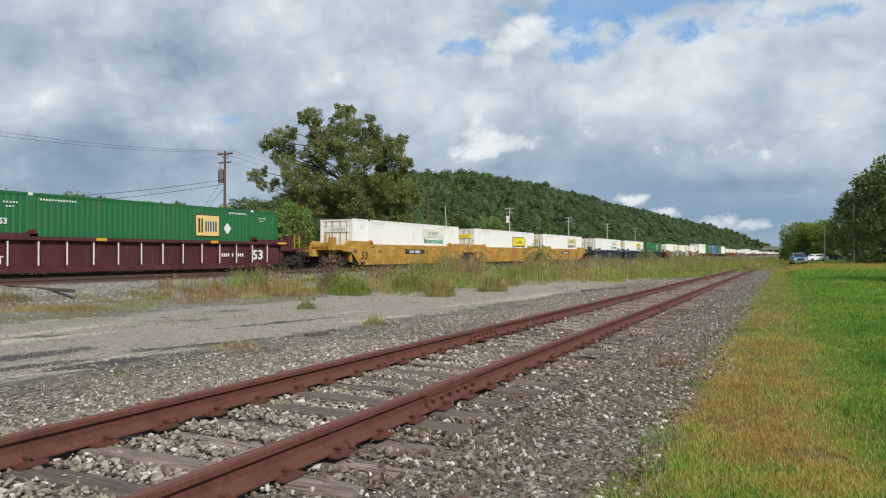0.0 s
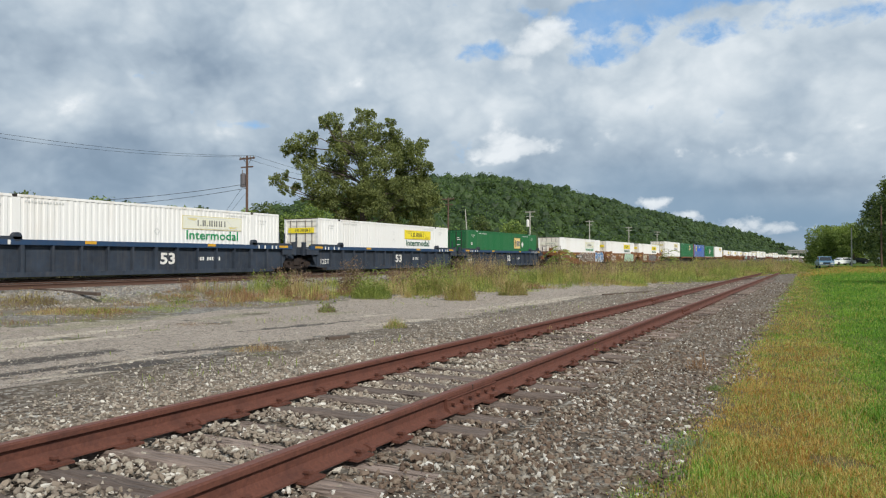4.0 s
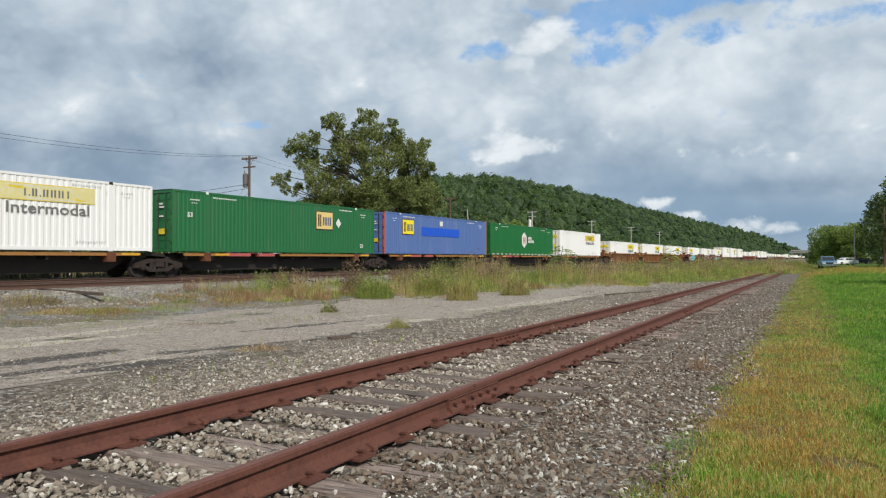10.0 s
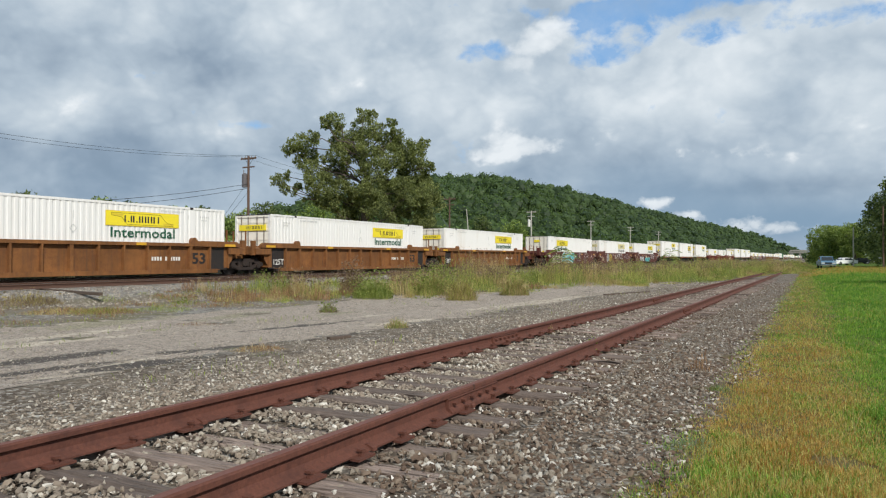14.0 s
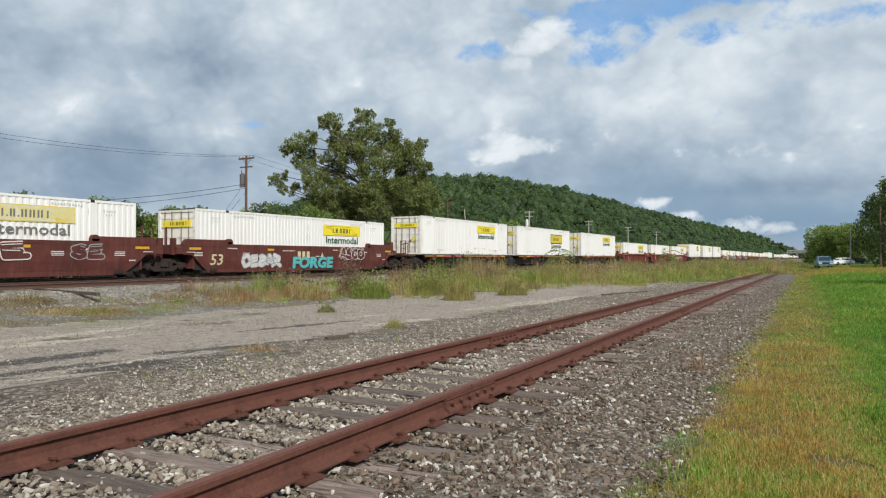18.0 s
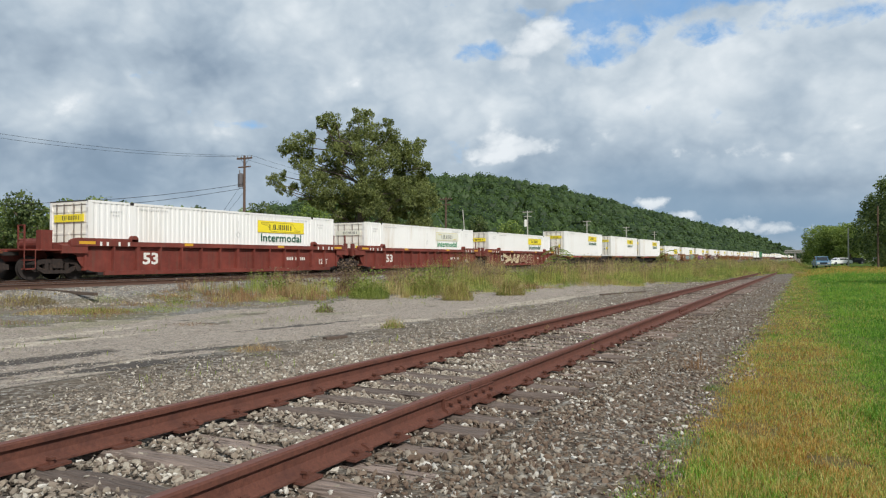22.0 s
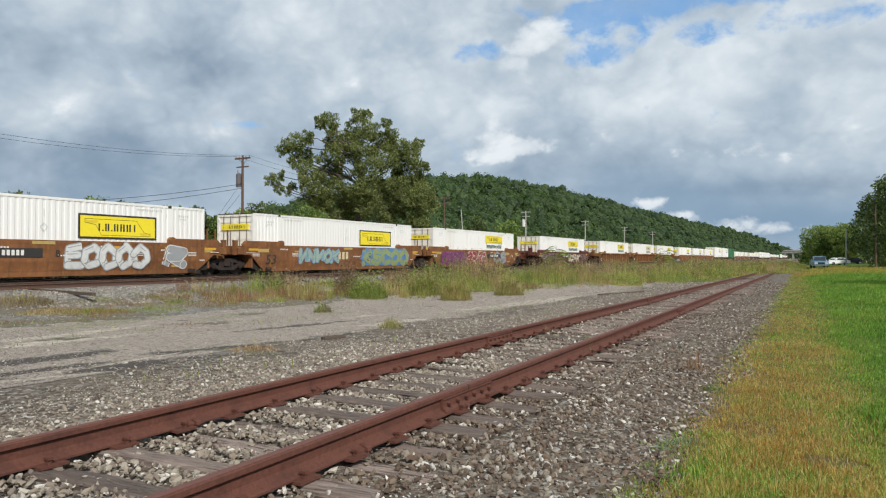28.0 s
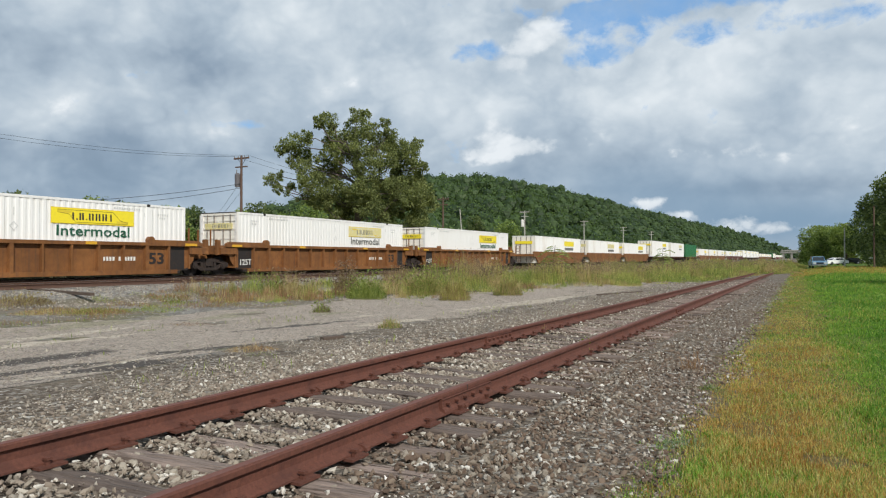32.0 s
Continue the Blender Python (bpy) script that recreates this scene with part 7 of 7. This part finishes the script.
def build_weeds():
    n = 8200
    y = 15 + (rng.uniform(0, 1, n) ** 1.5) * 145
    D = rng.uniform(1.5, 19.6, n)
    near_edge = np.interp(y, [15, 17, 20, 24, 30, 35, 40, 45, 60, 84, 90], [17.8, 15.0, 13.2, 11.4, 11.6, 11.4, 8.6, 7.0, 6.0, 4.8, 1.4])
    x = -D
    e = nz(x, y, .35, 41.0) * 1.8 + nz(x, y, 1.3, 43.0) * 1.2
    keep = (D > near_edge + e) & (rng.random(n) < np.clip(.75 + 1.3 * nz(x, y, .5, 44.0), .12, 1))
    x, y, D, near_edge = x[keep], y[keep], D[keep], near_edge[keep]
    high = np.clip(.62 + nz(x, y, .28, 46.0) * 1.0 + nz(x, y, 1.1, 48.0) * .4, .15, 1.15) * np.interp(y, [15, 18, 26, 40, 160], [.65, 1.3, 1.6, 1.8, 1.9])
    high *= np.clip(.22 + (D - near_edge) / 4.5, .2, 1) * rng.uniform(.7, 1.15, len(x))
    wide = rng.uniform(.12, .42, len(x)) * (1 + y / 120)
    tone = nz(x, y, .33, 47.0) * 1.1 + rng.normal(0, .26, len(x))
    tone += .16 * (y > 27)
    red = (tone < .3) & (y < 32) & (nz(x, y, .45, 49.0) + rng.normal(0, .16, len(x)) > .12)
    tone[red] = -9
    tips = []
    for name, sel, mat, label in (("green_weeds", tone > .30, "weed_green", "tall green weeds between the lot and the main line"), ("pale_weeds", (tone <= .30) & (tone > .04), "weed_pale", "pale yellow-green tall grass between the lot and the main line"), ("olive_weeds", (tone <= .04) & (tone > -.22), "weed_olive", "tall olive-brown weeds between the lot and the main line"), ("rust_weeds", red, "weed_rust", "rust-brown dying weeds between the lot and the main line"), ("straw_weeds", (tone <= -.22) & ~red, "weed_straw", "dry straw-coloured tall grass between the lot and the main line")):
        v, f, tip = tussocks(x[sel], y[sel], high[sel], wide[sel], 60)
        tips.append(tip[rng.random(len(tip)) < (.2 if "green" in name else .5)])
        tagged(new(name, raw_mesh(name, v, f, mat)), label, "weeds", kind="stuff")
    g = tone > .2
    m = int(g.sum())
    c = np.stack([x[g], y[g], heights(x[g], y[g])], 1)
    c = np.repeat(c, 14, 0) + np.stack([rng.normal(0, 1, m * 14) * np.repeat(wide[g], 14) * .8, rng.normal(0, 1, m * 14) * np.repeat(wide[g], 14) * .8, np.repeat(high[g], 14) * rng.uniform(.1, .8, m * 14)], 1)
    v, f = leaf_cards(c, .036, .4)
    tagged(new("weed_leaves", raw_mesh("weed_leaves", v, f, "weed_green")), "broad green leaves of roadside weeds", "weeds", kind="stuff")
    t = np.concatenate(tips)
    t = t[t[:, 2] > .45]
    v, f = leaf_cards(np.repeat(t, 2, 0) + rng.normal(0, .03, (len(t) * 2, 3)) - (0, 0, .05), .038)
    tagged(new("seed_heads", raw_mesh("seed_heads", v, f, "weed_dark")), "brown seed heads of tall grass", "weeds", kind="stuff")
    # low growth by the ballast
    n = 42000
    y = rng.uniform(0, 19, n)
    x = -rng.uniform(14.0, 19.4, n)
    keep = (nz(x, y, .55, 51.0) + .5 * nz(x, y, 1.9, 52.0) > .08) & (rng.random(n) < .8)
    x, y = x[keep], y[keep]
    tone = nz(x, y, .6, 53.0) + rng.normal(0, .2, len(x))
    base = np.stack([x, y, heights(x, y) - .01], 1)
    h = rng.uniform(.05, .30, len(x)) * np.clip(.7 + nz(x, y, .8, 55.0) * 1.3, .2, 1.3)
    for name, sel, mat, label in (("low_weeds", tone > 0.02, "weed_green", "low green weeds beside the main line's ballast"), ("low_olive_weeds", (tone <= 0.02) & (tone > -.12), "weed_olive", "low olive-brown weeds beside the main line's ballast"), ("low_dry_weeds", tone <= -.12, "weed_rust", "low rust-brown weeds beside the main line's ballast")):
        v, f = blades(base[sel], h[sel] * .8, rng.uniform(.004, .010, sel.sum()), 1.8)
        tagged(new(name, raw_mesh(name, v, f, mat)), label, "weeds", kind="stuff")
    # brush on the far side of the main line, its colour darkened as shade
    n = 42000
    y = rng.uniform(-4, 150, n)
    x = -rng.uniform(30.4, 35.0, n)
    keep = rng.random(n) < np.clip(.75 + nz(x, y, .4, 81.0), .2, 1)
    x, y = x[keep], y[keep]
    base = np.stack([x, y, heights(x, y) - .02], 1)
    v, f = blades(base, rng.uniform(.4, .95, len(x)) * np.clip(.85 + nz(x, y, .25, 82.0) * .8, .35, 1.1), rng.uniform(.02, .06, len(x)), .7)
    tagged(new("trackside_brush", raw_mesh("trackside_brush", v, f, "brush")), "brush on the far side of the main line, coloured dark for the shade under the train", "weeds", kind="stuff")
    # thin growth and moss over the lot
    n = 9000
    y = rng.uniform(3, 45, n)
    x = -rng.uniform(5.2, 15.5, n) - y * math.tan(radians(SPUR_TURN))
    keep = nz(x, y * .5, .6, 61.0) + .6 * nz(x, y, 2.2, 62.0) > .42
    x, y = x[keep], y[keep]
    base = np.stack([x, y, heights(x, y)], 1)
    v, f = blades(base, rng.uniform(.04, .16, len(x)), rng.uniform(.006, .016, len(x)), .9)
    tagged(new("lot_weeds", raw_mesh("lot_weeds", v, f, "weed_green")), "sparse small weeds in the cracks of the lot", "weeds", kind="stuff")


build_weeds()


def weed_clump(side, depth, height, width, mats, count, label, leafy=0):
    x, y = spot(side, depth)
    t = thing("weed_clump", label, "weed", "single weeds", at=pose(x, y, ground_z(x, y)))
    for k, mat in enumerate(mats):
        n = 2 * count // len(mats)
        a = rng.uniform(0, 6.28, n)
        r = width * .5 * np.sqrt(rng.uniform(0, 1, n))
        b = np.stack([r * np.cos(a) * .9, r * np.sin(a) * .9, np.full(n, -.02)], 1)
        v, f = blades(b, rng.uniform(.2, 1, n) * (1 - .75 * (r / (width * .5)) ** 2) * height, rng.uniform(.5, 1.1, n) * (.003 + depth * .00038), 1.25)
        tagged(part("foliage", raw_mesh("foliage", v, f, mat), None, t), kind="stuff")
    if leafy:
        c = puffs([(0, 0, height * .45, width * .5, height / width * .95)], leafy, .2)
        c[:, 2] = np.abs(c[:, 2]) + .02
        v, f = leaf_cards(c, .015 + depth * .0009, .2)
        tagged(part("leaf_spray", raw_mesh("leaf_spray", v, f, mats[0]), None, t), kind="stuff")
    return t


for side, depth, hgt, wid, mats, cnt, label, lf in (
        (-.066, 13.6, .34, .55, ("weed_green", "weed_straw"), 260, "pale green weed growing through the broken asphalt", 0),
        (-.165, 17.6, .40, .55, ("weed_green", "weed_dark"), 240, "small bushy weed at the edge of the lot", 40),
        (-.265, 10.2, .16, .9, ("weed_rust", "weed_straw"), 420, "low reddish-brown weed on the gravel", 0),
        (.2175, 9.35, .30, .16, ("weed_green",), 50, "small green seedling beside the rusty rail", 46),
        (.376, 8.0, .40, .34, ("weed_rust",), 60, "dead brown weed at the edge of the gravel", 0),
        (.066, 6.6, .10, .42, ("weed_straw", "dry"), 150, "dry brown tuft beside the rail joint", 0),
        (.152, 12.3, .34, .35, ("weed_straw",), 70, "dry straw-coloured grass between the rails", 0),
        (.402, 6.7, .11, .3, ("weed_blue", "weed_green"), 200, "green tuft creeping into the gravel", 0),
        (.366, 4.6, .11, .50, ("weed_blue",), 520, "blue-green tuft creeping into the gravel", 0),
        (.028, 23.5, 1.15, 1.2, ("weed_olive", "weed_straw", "weed_pale"), 800, "rounded olive-brown bushy weed beside the lot", 160),
        (.105, 27.0, 1.0, 1.3, ("weed_olive", "weed_straw", "weed_green"), 700, "rounded green-brown bushy weed beside the lot", 140),
        (-.13, 27.0, 1.55, 1.2, ("weed_dark", "weed_olive"), 400, "tall dark brown shrubby weed before the train", 900),
        (-.235, 25.5, .95, 1.2, ("weed_green",), 500, "leafy bright green weed beside the ballast", 500),
        (-.60, 18.6, .50, 1.9, ("weed_olive", "weed_dark"), 700, "low dark olive weeds beside the ballast", 120),
        (-.545, 17.2, .24, 2.4, ("weed_rust", "weed_olive", "weed_straw"), 1300, "low rust-brown dry weeds beside the lot", 0),
        (-.49, 17.6, .22, 1.8, ("weed_rust", "weed_olive"), 800, "low straw-coloured weeds beside the lot", 0),
        (-.36, 14.2, .09, 1.5, ("weed_rust", "weed_dark"), 600, "flat reddish-brown weeds on the lot", 0),
        (-.415, 12.9, .07, .7, ("weed_green",), 260, "flat green moss and weeds on the lot", 0),
        (-.25, 9.6, .06, .8, ("weed_green",), 260, "flat green moss and weeds on the gravel", 0),
        (-.10, 24.5, 1.1, 1.6, ("weed_green",), 700, "leafy bright green weed beside the ballast", 700),
        (-.015, 27.0, 1.2, 1.7, ("weed_green", "weed_olive"), 800, "leafy green weed before the train", 700)):
    weed_clump(side, depth, hgt, wid, mats, cnt, label, lf)


def sapling(side, depth, height):
    x, y = spot(side, depth)
    t = thing("sapling", "small sumac sapling with long feathery green leaves before the train", "sapling", at=pose(x, y, ground_z(x, y)))
    part("stem", limb(Shape(), bent((0, 0, -.1), (.1, 0, height * .7), 3, .04), .035, .015, 6), "bark", t)
    for k in range(16):
        a = k * 2.4
        b = Vector((0.05, 0, height * (.3 + .4 * k / 16)))
        L = rng.uniform(.6, 1.0) * height * .36
        up = rng.uniform(.15, .75)
        pts, cents = [], []
        for i in range(7):
            u = i / 6
            pts.append(tuple(b + Vector((math.cos(a) * L * u, math.sin(a) * L * u, L * (up * u - .7 * u * u)))))
        v, f = [], []
        for i in range(1, 7):
            for sg in (-1, 1):
                o = np.array(pts[i])
                d = np.array((-math.sin(a) * sg, math.cos(a) * sg, -.3)) * .34
                w = np.array((math.cos(a), math.sin(a), .1)) * .085
                k0 = len(v)
                v += [o, o + d * .5 - w, o + d, o + d * .5 + w]
                f.append((k0, k0 + 1, k0 + 2, k0 + 3))
        fr = part("frond", raw_mesh("frond", np.array(v), np.array(f), "leaf_mid"), None, t)
        tagged(fr, kind="stuff")
        part("midrib", Shape().path(pts, .008, 4), "weed_green", fr)


sapling(.172, 46, 3.5)
sapling(.33, 74, 3.9)

# ---------------------------------------------------------------- parked vehicles and far buildings
MAT["car_blue"] = material("metallic_blue_grey_paint", (.10, .21, .32), .3, .2, vary=.05, bump=0)
MAT["car_white"] = material("white_car_paint", (.78, .78, .76), .3, 0, vary=.04, bump=0)
MAT["car_dark"] = material("dark_car_paint", (.03, .032, .035), .3, .2, vary=.1, bump=0)
MAT["tyre"] = material("black_tyre_rubber", (.02, .02, .02), .85, vary=.2, bump=.1)
MAT["window"] = material("dark_tinted_glass", (.02, .026, .03), .08, 0, vary=.05, bump=0, spec=.8)
MAT["lamp_glass"] = material("clear_lamp_lens", (.62, .62, .58), .15, 0, vary=.05, bump=0)
MAT["chrome"] = material("chrome_trim", (.55, .55, .55), .2, .9, vary=.05, bump=0)
MAT["brick"] = material("red_brick_wall", (.25, .09, .06), .9, vary=.25, bump=.2)
MAT["siding"] = material("white_siding", (.66, .66, .63), .7, vary=.08, bump=.05)
MAT["roofing"] = material("pale_metal_roof", (.52, .53, .54), .45, .2, vary=.1, bump=.02)
MAT["concrete"] = material("weathered_concrete", (.34, .32, .29), .9, vary=.2, bump=.2)


def vehicle(kind, paint, label, side, depth, turn):
    x, y = spot(side, depth)
    c = thing("pickup_truck" if kind == "pickup" else "car", label, "truck" if kind == "pickup" else "car", "parked vehicles", at=pose(x, y, ground_z(x, y) - .02, 0, 0, turn))
    L, W, belt, roof = (5.3, 1.96, 1.08, 1.82) if kind == "pickup" else (4.6, 1.78, .90, 1.42)
    f, w = -L / 2, W / 2
    lift = .42 if kind == "pickup" else .28
    hood = belt + .02
    s = Shape()
    prof = [(f, lift + .1), (f + .05, hood - .22), (f + .25, hood - .06), (f + 1.35, hood), (L / 2 - .1, hood), (L / 2, hood - .15), (L / 2, lift + .05), (f + .1, lift)]
    for a, b in ((-w, -w + .09), (w - .09, w)):
        s.prism([(p, q) for p, q in prof], "x", a, b)
    s.prism([(p + .01, q + .012) for p, q in prof], "x", -w + .06, w - .06)
    part("body", s, paint, c)
    if kind == "pickup":
        cab = [(f + 1.35, hood), (f + 1.95, roof - .04), (f + 2.2, roof), (f + 3.3, roof), (f + 3.6, roof - .1), (f + 3.7, hood)]
    else:
        cab = [(f + 1.15, hood), (f + 1.85, roof - .03), (f + 2.2, roof), (f + 3.2, roof), (f + 3.6, roof - .06), (f + 4.2, hood)]
    part("cabin", Shape().prism(cab, "x", -w + .14, w - .14), paint, c)
    a, b = cab[0], cab[1]
    n = Vector((0, -(b[1] - a[1]), b[0] - a[0])).normalized() * .012
    ws = [(-w + .2, a[0] + .08, a[1] + .08), (w - .2, a[0] + .08, a[1] + .08), (w - .26, b[0] - .04, b[1] - .06), (-w + .26, b[0] - .04, b[1] - .06)]
    part("windscreen", Shape().poly([(p[0], p[1] + n.y, p[2] + n.z) for p in ws]), "window", c, "dark windscreen")
    for sx in (-1, 1):
        part("side_window", Shape().prism([(cab[0][0] + .3, hood + .05), (cab[1][0] + .1, roof - .12), (cab[3][0], roof - .12), (cab[-1][0] - .2, hood + .05)], "x", *sorted((sx * (w - .145), sx * (w - .13)))), "window", c)
        part("headlight", Shape().box(*sorted((sx * (w - .08), sx * (w - .48))), f - .01, f + .12, hood - .36, hood - .18), "lamp_glass", c, "clear headlight")
        part("mirror", Shape().box(*sorted((sx * (w - .02), sx * (w + .2))), cab[0][0] + .35, cab[0][0] + .45, hood + .05, hood + .25), paint, c)
        for yy in (f + .9, L / 2 - 1.05):
            r = .38 if kind == "pickup" else .31
            wh = part("wheel", Shape().tube((sx * (w - .24), yy, r), (sx * (w + .01), yy, r), r, n=20), "tyre", c, "black tyre")
            part("rim", Shape().tube((sx * (w + .005), yy, r), (sx * (w + .02), yy, r), r * .58, n=14), "chrome", wh)
    part("bumper", Shape().box(-w + .02, w - .02, f - .08, f + .06, lift, lift + .22), "chrome" if kind == "pickup" else paint, c)
    part("grille", Shape().box(-w + .52, w - .52, f - .015, f + .06, hood - .4, hood - .16), "car_dark", c, "dark grille")
    return c


vehicle("pickup", "car_blue", "blue-grey pickup truck parked on the grass facing the camera", .5575, 104, 7)
vehicle("car", "car_white", "white sedan parked on the grass behind the pickup", .5835, 134, -52)
vehicle("car", "car_white", "white car parked in the shade of the trees", .626, 176, -70)
vehicle("car", "car_dark", "dark car parked in the shade of the trees", .607, 160, -75)


def small_house(side, depth, w, d, h, wall, turn, label):
    x, y = spot(side, depth)
    c = thing("house", label, "house", "small buildings", at=pose(x, y, -.1, 0, 0, turn))
    part("wall", Shape().box(-w / 2, w / 2, -d / 2, d / 2, 0, h), wall, c)
    r = Shape().prism([(-d / 2 - .3, h), (0, h + d * .28), (d / 2 + .3, h), (d / 2 + .3, h + .12), (0, h + d * .28 + .14), (-d / 2 - .3, h + .12)], "x", -w / 2 - .3, w / 2 + .3)
    part("roof", r, "roofing", c, "pale gabled roof")
    for k in (-.3, .15):
        win = part("window", Shape().box(w * k, w * k + .9, -d / 2 - .03, -d / 2 + .02, 1.0, 2.1), "window", c)
        part("frame", Shape().box(w * k - .08, w * k + .98, -d / 2 - .025, -d / 2 + .02, 2.1, 2.2), "siding", win)


small_house(-.268, 84, 5, 4.5, 2.3, "siding", 35, "small white-sided building with a pale roof behind the tracks")
small_house(-.292, 80, 2.6, 2.4, 2.6, "brick", 20, "small red-brick building behind the tracks")
small_house(-.325, 88, 6, 4, 2.2, "siding", 30, "low white building with a pale roof among the trees")


def build_overpass():
    x, y = spot(.520, 900)
    c = thing("overpass", "distant road bridge crossing over the tracks", "bridge", at=pose(x, y, 0, 0, 0, -8))
    part("deck", Shape().box(-13, 12, -4, 4, 7.6, 8.8), "concrete", c)
    part("parapet", Shape().box(-13, 12, -4.2, -3.9, 8.8, 9.8), "concrete", c)
    for k in (-10, 0, 9):
        part("pier", Shape().box(k - 1, k + 1, -3, 3, -1, 7.6), "concrete", c)
    part("upper_girder", Shape().box(-13, 12, 3.5, 4.2, 10.5, 12.0), "concrete", c)


build_overpass()

MAT["old_wood"] = material("dark_rotten_timber", (.10, .072, .055), .95, vary=.4, scale=4, bump=.6, bump_scale=30, grain=(3.5, .25, 3.5))
# loose old timbers lying beside the main line and the lot
for p, q in ((spot(-.587, 23.2), spot(-.495, 20.2)), (spot(-.21, 27.0), spot(-.15, 27.8)), (spot(.03, 30.0), spot(.085, 30.6)), (spot(.235, 27.5), spot(.30, 30.0)), (spot(-.165, 11.6), spot(-.135, 11.9))):
    mx, my = (p[0] + q[0]) / 2, (p[1] + q[1]) / 2
    ln = min(4.9, math.hypot(q[0] - p[0], q[1] - p[1]))
    solid("old_timber", Shape().prism([(-.06, -.04), (.065, -.04), (.06, .045), (.015, .055), (-.05, .05)], "y", -ln / 2, ln / 2), "old_wood", "discarded weathered timber lying on the gravel", "timber", "discarded timbers", at=pose(mx, my, ground_z(mx, my), 0, 0, math.degrees(math.atan2(q[1] - p[1], q[0] - p[0])) - 90))

# ---------------------------------------------------------------- what moves


def motions():
    for ob, along, z in TRAIN:
        walk(ob, [(t, pose(MAIN_X, along - travelled(t), z)) for t in (0, 4, 8, 12, 16, 20, 24, 28, 32)])


motions()
